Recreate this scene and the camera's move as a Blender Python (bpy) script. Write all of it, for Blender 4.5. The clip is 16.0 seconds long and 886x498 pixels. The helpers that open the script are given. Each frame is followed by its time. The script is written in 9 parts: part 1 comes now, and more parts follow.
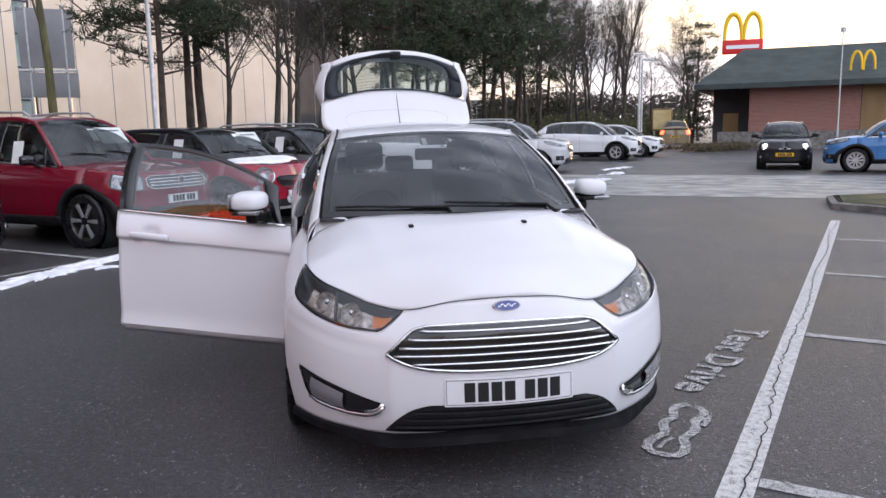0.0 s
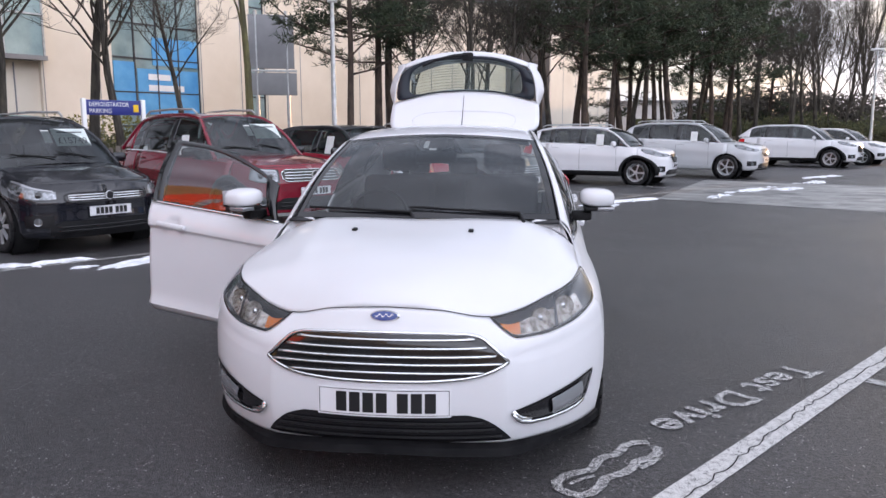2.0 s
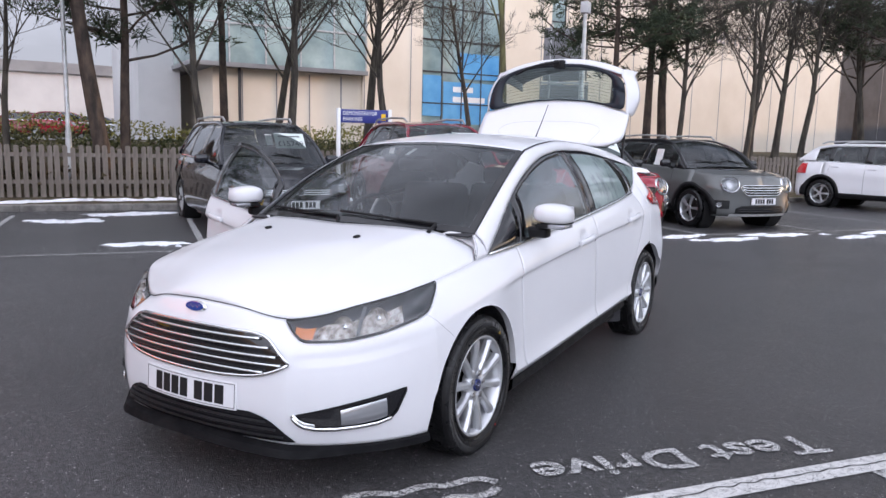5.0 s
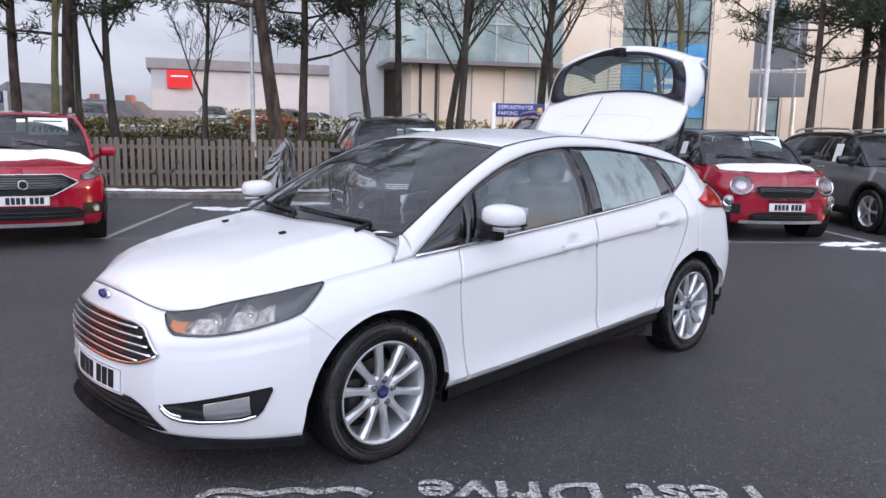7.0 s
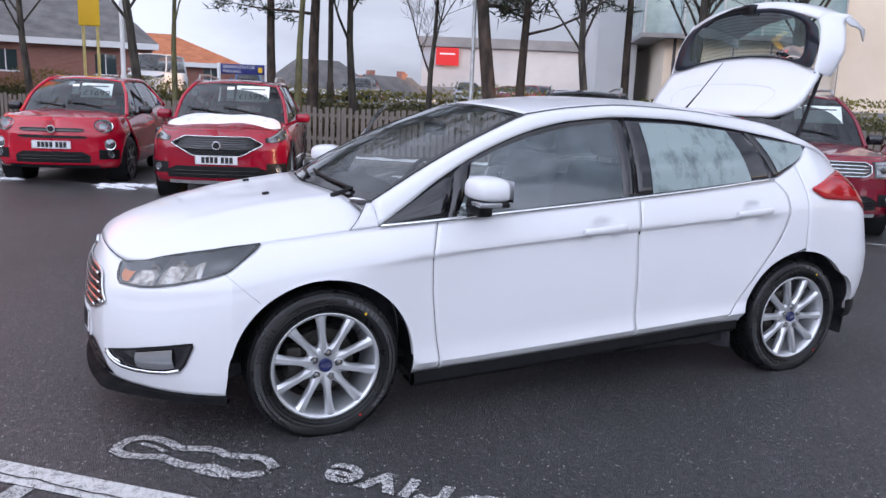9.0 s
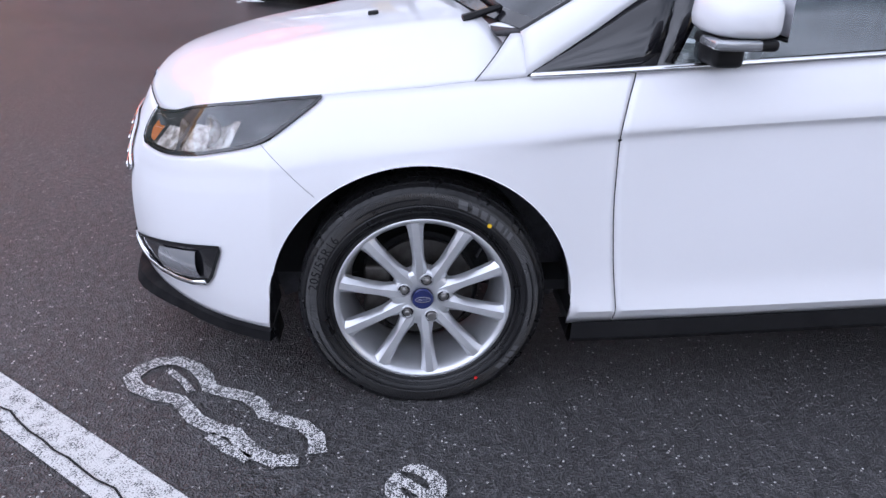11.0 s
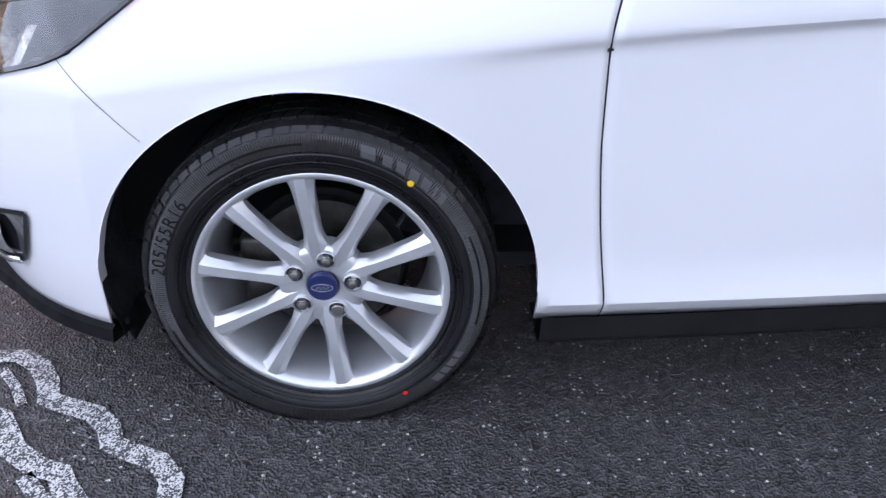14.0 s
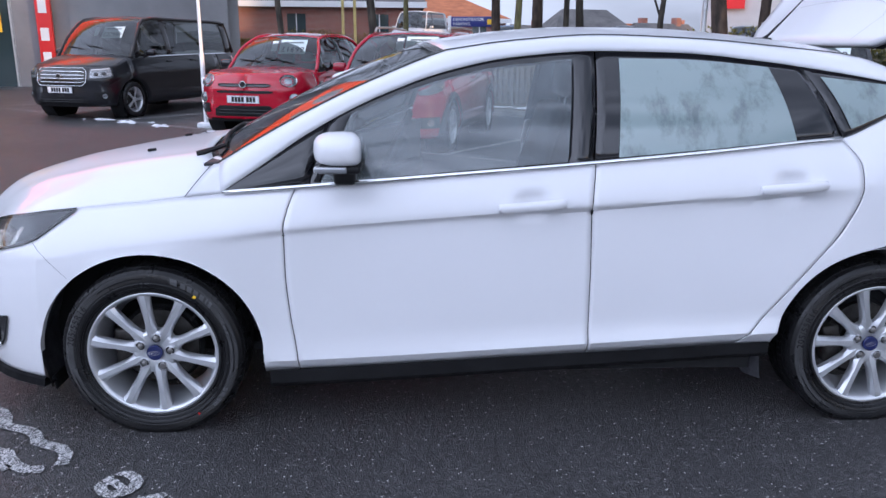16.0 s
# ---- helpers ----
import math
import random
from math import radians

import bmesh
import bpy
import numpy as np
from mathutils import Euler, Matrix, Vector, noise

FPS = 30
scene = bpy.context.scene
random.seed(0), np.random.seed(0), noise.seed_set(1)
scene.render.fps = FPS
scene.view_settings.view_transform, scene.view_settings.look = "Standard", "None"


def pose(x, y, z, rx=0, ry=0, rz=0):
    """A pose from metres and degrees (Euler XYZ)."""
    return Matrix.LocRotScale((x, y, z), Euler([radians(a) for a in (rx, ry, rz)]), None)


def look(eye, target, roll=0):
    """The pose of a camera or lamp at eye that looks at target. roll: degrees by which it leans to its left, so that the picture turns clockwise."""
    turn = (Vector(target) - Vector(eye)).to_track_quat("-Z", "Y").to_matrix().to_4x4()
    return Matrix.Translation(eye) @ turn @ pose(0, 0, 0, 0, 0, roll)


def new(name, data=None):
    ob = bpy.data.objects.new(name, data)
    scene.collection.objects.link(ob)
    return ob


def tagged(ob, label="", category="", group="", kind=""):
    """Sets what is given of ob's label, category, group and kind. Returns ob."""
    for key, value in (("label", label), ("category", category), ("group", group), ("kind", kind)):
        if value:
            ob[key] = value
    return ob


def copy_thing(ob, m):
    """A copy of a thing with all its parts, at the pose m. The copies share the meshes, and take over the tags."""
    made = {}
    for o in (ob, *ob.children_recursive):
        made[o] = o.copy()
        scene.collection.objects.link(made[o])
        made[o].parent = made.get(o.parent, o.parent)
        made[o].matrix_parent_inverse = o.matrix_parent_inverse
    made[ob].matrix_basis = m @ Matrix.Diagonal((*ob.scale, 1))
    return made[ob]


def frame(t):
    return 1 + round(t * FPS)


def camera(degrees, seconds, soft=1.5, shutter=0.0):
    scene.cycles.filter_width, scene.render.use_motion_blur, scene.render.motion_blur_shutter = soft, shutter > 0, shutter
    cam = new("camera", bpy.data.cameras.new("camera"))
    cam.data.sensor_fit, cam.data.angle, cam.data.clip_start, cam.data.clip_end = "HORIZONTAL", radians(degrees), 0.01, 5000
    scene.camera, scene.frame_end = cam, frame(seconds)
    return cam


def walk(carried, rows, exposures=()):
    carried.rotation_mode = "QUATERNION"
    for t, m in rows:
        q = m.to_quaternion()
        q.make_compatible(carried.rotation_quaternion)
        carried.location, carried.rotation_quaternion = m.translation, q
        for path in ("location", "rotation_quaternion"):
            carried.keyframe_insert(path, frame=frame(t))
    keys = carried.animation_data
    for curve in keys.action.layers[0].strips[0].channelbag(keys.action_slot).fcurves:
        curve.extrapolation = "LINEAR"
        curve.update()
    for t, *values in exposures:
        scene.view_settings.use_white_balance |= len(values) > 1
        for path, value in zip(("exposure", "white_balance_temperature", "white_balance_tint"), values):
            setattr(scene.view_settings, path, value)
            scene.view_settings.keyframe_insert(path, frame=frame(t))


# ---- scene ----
cam = camera(60.5, 16.0)
PATH = [
    (0, (-0.734, -3.694, 1.404), (-0.401, -1.747, 1.095), -1.1),
    (0.5, (-0.413, -3.713, 1.415), (-0.225, -1.746, 1.105), -0.8),
    (1, (-0.074, -3.753, 1.413), (-0.026, -1.778, 1.1), -0.3),
    (1.5, (0.233, -3.757, 1.416), (0.149, -1.783, 1.104), -0.0),
    (2, (0.536, -3.659, 1.419), (0.318, -1.695, 1.112), -0.1),
    (2.5, (0.843, -3.593, 1.408), (0.494, -1.646, 1.107), -0.1),
    (3, (1.2, -3.542, 1.409), (0.722, -1.621, 1.118), -0.2),
    (3.5, (1.51, -3.401, 1.39), (0.9, -1.518, 1.106), 0.1),
    (4, (1.8, -3.29, 1.413), (1.06, -1.452, 1.134), 0.7),
    (4.5, (2.137, -3.151, 1.418), (1.269, -1.371, 1.139), 1.1),
    (4.7, (2.248, -3.091, 1.415), (1.328, -1.337, 1.135), 1.2),
    (6.8, (3.263, -2.128, 1.433), (1.872, -0.725, 1.117), 1.0),
    (7, (3.354, -2.022, 1.452), (1.923, -0.66, 1.14), 1.1),
    (7.5, (3.587, -1.725, 1.444), (2.064, -0.468, 1.131), 1.4),
    (8, (3.773, -1.447, 1.448), (2.156, -0.315, 1.126), 1.7),
    (8.5, (3.825, -1.119, 1.429), (2.115, -0.14, 1.084), 2.0),
    (9, (3.817, -0.796, 1.414), (2.023, 0.001, 1.029), 2.3),
    (9.5, (3.694, -0.481, 1.387), (1.838, 0.117, 0.943), 2.4),
    (10, (3.372, -0.293, 1.321), (1.484, 0.111, 0.798), 2.5),
    (10.2, (3.236, -0.241, 1.316), (1.347, 0.095, 0.753), 2.4),
    (12.3, (1.771, 0.042, 0.909), (0.077, -0.002, -0.153), 0.1),
    (12.5, (1.689, 0.035, 0.858), (-0.002, -0.005, -0.209), 0.2),
    (13, (1.575, 0.028, 0.82), (-0.088, -0.008, -0.29), -0.3),
    (13.5, (1.698, 0.074, 0.905), (0.019, 0.052, -0.181), -0.4),
    (14, (2.033, 0.189, 1.053), (0.298, 0.232, 0.058), 0.5),
    (14.5, (2.384, 0.41, 1.166), (0.583, 0.477, 0.298), 0.7),
    (15, (2.723, 0.591, 1.268), (0.868, 0.681, 0.526), 0.5),
    (15.5, (3.095, 0.73, 1.344), (1.197, 0.829, 0.722), 0.5),
    (16, (3.455, 0.902, 1.379), (1.525, 1.001, 0.862), 0.4),
]
walk(cam, [(t, look(eye, target, roll)) for t, eye, target, roll in PATH],
     exposures=[(0, 0.98, 6550, 11), (3, 1.13, 6550, 11), (4.7, 1.18, 6550, 11), (8, 1.15, 6350, 11), (10, 1.07, 6150, 11), (12.5, 1.58, 6300, 14), (13.5, 1.64, 6450, 14), (14.5, 1.04, 5600, 8), (16, 1.0, 5800, 11)])

# ---- world, sun ----
SUN_AZ, SUN_EL = radians(37), radians(4)
world = bpy.data.worlds.new("dusk")
scene.world = world
world.use_nodes = True
wt = world.node_tree
wt.nodes.clear()
w_out = wt.nodes.new("ShaderNodeOutputWorld")
w_bg = wt.nodes.new("ShaderNodeBackground")
w_sky = wt.nodes.new("ShaderNodeTexSky")
w_sky.sky_type = "NISHITA"
w_sky.sun_disc = False
w_sky.sun_elevation, w_sky.sun_rotation = SUN_EL, SUN_AZ
w_sky.air_density, w_sky.dust_density, w_sky.ozone_density = 1.0, 1.0, 2.0
w_co = wt.nodes.new("ShaderNodeTexCoord")
w_map = wt.nodes.new("ShaderNodeMapping")
w_map.inputs["Scale"].default_value = (1.0, 1.0, 3.2)
w_noise = wt.nodes.new("ShaderNodeTexNoise")
w_noise.inputs["Scale"].default_value = 2.6
w_noise.inputs["Detail"].default_value = 6
w_ramp = wt.nodes.new("ShaderNodeValToRGB")
w_ramp.color_ramp.elements[0].position, w_ramp.color_ramp.elements[1].position = 0.25, 0.55
w_mix = wt.nodes.new("ShaderNodeMix")
w_mix.data_type = "RGBA"
w_mix.inputs["B"].default_value = (6.6, 7.1, 8.6, 1)
w_fac = wt.nodes.new("ShaderNodeMath")
w_fac.operation = "MULTIPLY"
w_fac.inputs[1].default_value = 0.90
wt.links.new(w_co.outputs["Generated"], w_map.inputs["Vector"])
wt.links.new(w_map.outputs["Vector"], w_noise.inputs["Vector"])
wt.links.new(w_noise.outputs["Fac"], w_ramp.inputs["Fac"])
wt.links.new(w_ramp.outputs["Color"], w_fac.inputs[0])
# the overcast closes away from the sun
w_dot2 = wt.nodes.new("ShaderNodeVectorMath")
w_dot2.operation = "DOT_PRODUCT"
w_dot2.inputs[1].default_value = (-math.sin(SUN_AZ), -math.cos(SUN_AZ), 0.35)
w_close = wt.nodes.new("ShaderNodeMapRange")
for key, value in (("From Min", -0.55), ("From Max", 0.05), ("To Min", 0.0), ("To Max", 0.97)):
    w_close.inputs[key].default_value = value
w_max = wt.nodes.new("ShaderNodeMath")
w_max.operation = "MAXIMUM"
wt.links.new(w_co.outputs["Generated"], w_dot2.inputs[0])
wt.links.new(w_dot2.outputs["Value"], w_close.inputs["Value"])
wt.links.new(w_fac.outputs[0], w_max.inputs[0])
wt.links.new(w_close.outputs["Result"], w_max.inputs[1])
wt.links.new(w_max.outputs[0], w_mix.inputs["Factor"])
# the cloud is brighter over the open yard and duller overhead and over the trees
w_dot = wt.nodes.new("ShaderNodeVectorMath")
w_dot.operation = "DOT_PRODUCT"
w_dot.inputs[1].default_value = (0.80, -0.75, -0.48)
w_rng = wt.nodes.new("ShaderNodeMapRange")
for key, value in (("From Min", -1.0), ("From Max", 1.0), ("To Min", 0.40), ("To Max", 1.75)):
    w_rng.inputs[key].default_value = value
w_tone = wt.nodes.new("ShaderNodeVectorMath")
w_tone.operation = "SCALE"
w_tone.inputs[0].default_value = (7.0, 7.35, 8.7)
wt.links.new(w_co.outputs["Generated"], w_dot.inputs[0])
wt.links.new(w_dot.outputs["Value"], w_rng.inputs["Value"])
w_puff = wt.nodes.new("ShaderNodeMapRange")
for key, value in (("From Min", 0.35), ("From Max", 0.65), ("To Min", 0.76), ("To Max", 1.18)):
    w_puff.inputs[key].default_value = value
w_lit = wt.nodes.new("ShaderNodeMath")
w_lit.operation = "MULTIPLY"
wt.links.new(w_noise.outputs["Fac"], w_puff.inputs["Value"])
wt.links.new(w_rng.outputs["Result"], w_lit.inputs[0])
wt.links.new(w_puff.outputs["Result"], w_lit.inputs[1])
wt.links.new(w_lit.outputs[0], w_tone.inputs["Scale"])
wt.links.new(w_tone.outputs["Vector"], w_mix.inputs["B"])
wt.links.new(w_sky.outputs["Color"], w_mix.inputs["A"])
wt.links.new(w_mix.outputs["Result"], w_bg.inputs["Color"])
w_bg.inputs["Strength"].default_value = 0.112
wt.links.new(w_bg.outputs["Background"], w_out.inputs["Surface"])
sun = new("sun", bpy.data.lights.new("sun", "SUN"))
sun.data.energy, sun.data.angle, sun.data.color = 2.2, radians(1.5), (1.0, 0.62, 0.34)
sun.matrix_world = look((math.sin(SUN_AZ) * 50, math.cos(SUN_AZ) * 50, 50 * math.tan(SUN_EL)), (0, 0, 0))

# ---- tools ----
def material(name, base, rough=0.5, metal=0.0, coat=0.0, spec=0.5, trans=0.0, ior=1.45, emit=None, alpha=1.0):
    m = bpy.data.materials.new(name)
    m.use_nodes = True
    b = m.node_tree.nodes["Principled BSDF"]
    b.inputs["Base Color"].default_value = (*base, 1)
    b.inputs["Roughness"].default_value = rough
    b.inputs["Metallic"].default_value = metal
    b.inputs["Coat Weight"].default_value = coat
    b.inputs["Coat Roughness"].default_value = 0.04
    b.inputs["Specular IOR Level"].default_value = spec
    b.inputs["Transmission Weight"].default_value = trans
    b.inputs["IOR"].default_value = ior
    b.inputs["Alpha"].default_value = alpha
    if emit:
        b.inputs["Emission Color"].default_value = (*emit[0], 1)
        b.inputs["Emission Strength"].default_value = emit[1]
    return m


def node(m, kind, **sets):
    n = m.node_tree.nodes.new(kind)
    for key, value in sets.items():
        n.inputs[key.replace("_", " ")].default_value = value
    return n


def link(m, a, out, b, into):
    m.node_tree.links.new(a.outputs[out], b.inputs[into])


def bsdf(m):
    return m.node_tree.nodes["Principled BSDF"]


def mottled(m, colours, scale=4.0, detail=6.0, spread=(0.35, 0.65), bump=0.0, bump_scale=40.0, rough=None, coords="Object", stretch=(1, 1, 1)):
    """Colour varied between two or more tones by noise, with fine relief and uneven gloss."""
    co = node(m, "ShaderNodeTexCoord")
    mp = node(m, "ShaderNodeMapping", Scale=stretch)
    link(m, co, coords, mp, "Vector")
    n1 = node(m, "ShaderNodeTexNoise", Scale=scale, Detail=detail, Roughness=0.6)
    link(m, mp, "Vector", n1, "Vector")
    ramp = node(m, "ShaderNodeValToRGB")
    el = ramp.color_ramp.elements
    el[0].position, el[1].position = spread
    el[0].color, el[1].color = (*colours[0], 1), (*colours[-1], 1)
    for k, c in enumerate(colours[1:-1]):
        e = el.new(spread[0] + (spread[1] - spread[0]) * (k + 1) / (len(colours) - 1))
        e.color = (*c, 1)
    link(m, n1, "Fac", ramp, "Fac")
    link(m, ramp, "Color", bsdf(m), "Base Color")
    if bump:
        n2 = node(m, "ShaderNodeTexNoise", Scale=bump_scale, Detail=4.0)
        link(m, mp, "Vector", n2, "Vector")
        b = node(m, "ShaderNodeBump", Strength=bump, Distance=0.02)
        link(m, n2, "Fac", b, "Height")
        link(m, b, "Normal", bsdf(m), "Normal")
    if rough:
        n3 = node(m, "ShaderNodeTexNoise", Scale=scale * 2.3, Detail=3.0)
        link(m, mp, "Vector", n3, "Vector")
        r = node(m, "ShaderNodeMapRange", From_Min=0.35, From_Max=0.65, To_Min=rough[0], To_Max=rough[1])
        link(m, n3, "Fac", r, "Value")
        link(m, r, "Result", bsdf(m), "Roughness")
    return m


def mk(name, verts, faces, mat, parent=None, label="", smooth=True, sharp=38.0, solid=0.0, bevel=0.0):
    """One mesh object out of corner and face lists."""
    me = bpy.data.meshes.new(name)
    me.from_pydata([tuple(v) for v in verts], [], faces)
    me.validate()
    me.update()
    for p in me.polygons:
        p.use_smooth = smooth
    if smooth and sharp:
        me.set_sharp_from_angle(angle=radians(sharp))
    if mat:
        me.materials.append(mat)
    ob = new(name, me)
    if parent:
        ob.parent = parent
    if label:
        ob["label"] = label
    if solid:
        md = ob.modifiers.new("thickness", "SOLIDIFY")
        md.thickness, md.offset = solid, -1
    if bevel:
        md = ob.modifiers.new("edge", "BEVEL")
        md.width, md.segments, md.limit_method = bevel, 2, "ANGLE"
    return ob


def thing(name, label, category, group="", kind="", at=None):
    e = new(name)
    e.empty_display_size = 0.2
    if at is not None:
        e.matrix_world = at
    return tagged(e, label, category, group, kind)


class Geo:
    """Collects corners and faces of one mesh."""

    def __init__(self):
        self.v, self.f = [], []

    def add(self, verts, faces):
        k = len(self.v)
        self.v += [tuple(v) for v in verts]
        self.f += [tuple(i + k for i in f) for f in faces]
        return self

    def box(self, x0, x1, y0, y1, z0, z1):
        v = [(x, y, z) for z in (z0, z1) for y in (y0, y1) for x in (x0, x1)]
        return self.add(v, [(0, 2, 3, 1), (4, 5, 7, 6), (0, 1, 5, 4), (2, 6, 7, 3), (0, 4, 6, 2), (1, 3, 7, 5)])

    def rbox(self, x0, x1, y0, y1, z0, z1, r, seg=3):
        """A box with rounded edges."""
        bm = bmesh.new()
        bmesh.ops.create_cube(bm, size=1, matrix=Matrix.LocRotScale(((x0 + x1) / 2, (y0 + y1) / 2, (z0 + z1) / 2), None, (x1 - x0, y1 - y0, z1 - z0)))
        bmesh.ops.bevel(bm, geom=bm.edges[:], offset=r, segments=seg, affect="EDGES", profile=0.5)
        bm.verts.index_update()
        self.add([v.co for v in bm.verts], [[v.index for v in f.verts] for f in bm.faces])
        bm.free()
        return self

    def tube(self, pts, radii, n=8, caps=True):
        pts = [Vector(p) for p in pts]
        if not hasattr(radii, "__len__"):
            radii = [radii] * len(pts)
        side = None
        rings = []
        for i, p in enumerate(pts):
            d = (pts[min(i + 1, len(pts) - 1)] - pts[max(i - 1, 0)]).normalized()
            if side is None:
                side = d.orthogonal().normalized()
            side = (side - d * side.dot(d)).normalized()
            up = d.cross(side)
            rings += [p + (side * math.cos(2 * math.pi * k / n) + up * math.sin(2 * math.pi * k / n)) * radii[i] for k in range(n)]
        f = [(i * n + k, i * n + (k + 1) % n, (i + 1) * n + (k + 1) % n, (i + 1) * n + k) for i in range(len(pts) - 1) for k in range(n)]
        if caps:
            f += [tuple(range(n))[::-1], tuple((len(pts) - 1) * n + k for k in range(n))]
        return self.add(rings, f)

    def lathe(self, profile, n=48, axis="x", centre=(0, 0, 0), closed=False):
        """profile: (along the axis, radius)."""
        v = []
        for a, r in profile:
            for k in range(n):
                t = 2 * math.pi * k / n
                c, s = math.cos(t) * r, math.sin(t) * r
                q = (a, c, s) if axis == "x" else ((c, a, s) if axis == "y" else (c, s, a))
                v.append((q[0] + centre[0], q[1] + centre[1], q[2] + centre[2]))
        m = len(profile)
        f = [(i * n + k, i * n + (k + 1) % n, ((i + 1) % m) * n + (k + 1) % n, ((i + 1) % m) * n + k) for i in range(m if closed else m - 1) for k in range(n)]
        return self.add(v, f)

    def grid(self, fn, us, vs, flip=False):
        v = [fn(a, b) for b in vs for a in us]
        n = len(us)
        f = [(j * n + i, j * n + i + 1, (j + 1) * n + i + 1, (j + 1) * n + i) for j in range(len(vs) - 1) for i in range(n - 1)]
        return self.add(v, [q[::-1] for q in f] if flip else f)

    def ribbon(self, pts, normals, width, lift=0.0):
        pts = [Vector(p) for p in pts]
        out = []
        for i, p in enumerate(pts):
            d = (pts[min(i + 1, len(pts) - 1)] - pts[max(i - 1, 0)]).normalized()
            n = Vector(normals[i]).normalized()
            w = d.cross(n).normalized() * width / 2
            out += [p + n * lift - w, p + n * lift + w]
        return self.add(out, [(2 * i, 2 * i + 2, 2 * i + 3, 2 * i + 1) for i in range(len(pts) - 1)])

    def turned(self, m, mirror=False):
        g = Geo()
        g.v = [tuple(m @ Vector(((-v[0]) if mirror else v[0], v[1], v[2]))) for v in self.v]
        g.f = [f[::-1] for f in self.f] if mirror else list(self.f)
        return g

    def mesh(self, name, mat, parent=None, label="", **kw):
        return mk(name, self.v, self.f, mat, parent, label, **kw)


def curve(xs, ys):
    """A smooth curve through knots: gives a function."""
    xs, ys = np.array(xs, float), np.array(ys, float)
    d = np.diff(ys) / np.diff(xs)
    t = np.zeros(len(xs))
    t[0], t[-1] = d[0], d[-1]
    for i in range(1, len(xs) - 1):
        t[i] = 0 if d[i - 1] * d[i] <= 0 else 2 * d[i - 1] * d[i] / (d[i - 1] + d[i])

    def at(x):
        x = min(max(x, xs[0]), xs[-1])
        i = min(max(int(np.searchsorted(xs, x)) - 1, 0), len(xs) - 2)
        h = xs[i + 1] - xs[i]
        k = (x - xs[i]) / h
        return ((2 * k**3 - 3 * k**2 + 1) * ys[i] + (k**3 - 2 * k**2 + k) * h * t[i] + (3 * k**2 - 2 * k**3) * ys[i + 1] + (k**3 - k**2) * h * t[i + 1])
    return at


def lin(a, b, n):
    return [a + (b - a) * i / (n - 1) for i in range(n)]


def lettering(text, size, spacing=1.0, bold=0.0):
    """Flat letters of the built-in font as corners (x to the right, y up, from 0,0) and faces."""
    cu = bpy.data.curves.new("letters", "FONT")
    cu.body, cu.size, cu.space_character, cu.resolution_u, cu.offset = text, size, spacing, 3, bold
    ob = new("letters", cu)
    dg = bpy.context.evaluated_depsgraph_get()
    me = bpy.data.meshes.new_from_object(ob.evaluated_get(dg))
    v = [tuple(p.co) for p in me.vertices]
    f = [tuple(p.vertices) for p in me.polygons]
    bpy.data.objects.remove(ob)
    bpy.data.curves.remove(cu)
    bpy.data.meshes.remove(me)
    return v, f

# ---- materials ----
def car_paint(name, base, rough=0.3, coat=1.0):
    m = material(name, base, rough=rough, coat=coat, spec=0.22)
    co = node(m, "ShaderNodeTexCoord")
    n = node(m, "ShaderNodeTexNoise", Scale=1.3, Detail=5.0)
    link(m, co, "Object", n, "Vector")
    ramp = node(m, "ShaderNodeValToRGB")
    el = ramp.color_ramp.elements
    el[0].position, el[1].position = 0.3, 0.75
    el[0].color = (base[0] * 0.93, base[1] * 0.93, base[2] * 0.925, 1)
    el[1].color = (*base, 1)
    link(m, n, "Fac", ramp, "Fac")
    link(m, ramp, "Color", bsdf(m), "Base Color")
    return m


white_paint = car_paint("white_paint", (0.70, 0.70, 0.725), 0.34, 0.62)
red_paint = car_paint("red_paint", (0.27, 0.003, 0.020), 0.20)
bright_red_paint = car_paint("bright_red_paint", (0.42, 0.003, 0.022), 0.20)
dark_red_paint = car_paint("dark_red_paint", (0.17, 0.004, 0.017), 0.20)
charcoal_paint = car_paint("charcoal_paint", (0.010, 0.011, 0.016), 0.22)
black_paint = car_paint("black_paint", (0.010, 0.010, 0.013), 0.3, 0.7)
grey_paint = car_paint("grey_paint", (0.10, 0.105, 0.105))
silver_paint = car_paint("silver_paint", (0.50, 0.51, 0.53))
blue_paint = car_paint("blue_paint", (0.05, 0.18, 0.42))
beige_paint = car_paint("beige_paint", (0.28, 0.22, 0.13))
black_plastic = mottled(material("black_plastic", (0.012, 0.012, 0.013), 0.5, spec=0.3), [(0.005, 0.005, 0.006), (0.012, 0.012, 0.013)], 6.0, bump=0.08, bump_scale=900.0, rough=(0.4, 0.6))
liner_plastic = mottled(material("liner_plastic", (0.03, 0.03, 0.032), 0.6), [(0.034, 0.034, 0.040), (0.070, 0.070, 0.078)], 14.0, bump=0.3, bump_scale=120.0, rough=(0.45, 0.7))
splitter_black = mottled(material("splitter_black", (0.006, 0.006, 0.007), 0.7, spec=0.12), [(0.004, 0.004, 0.005), (0.010, 0.010, 0.011)], 9.0, rough=(0.6, 0.8))
gloss_black = material("gloss_black", (0.01, 0.01, 0.012), 0.12, coat=0.5)
dark_border = material("pane_border_black", (0.012, 0.016, 0.024), 0.35, spec=0.35)
seal_rubber = material("seal_rubber", (0.012, 0.012, 0.013), 0.6)
gap_dark = material("gap_dark", (0.006, 0.006, 0.007), 0.8)
chrome = material("chrome", (0.78, 0.79, 0.80), 0.12, metal=1.0)
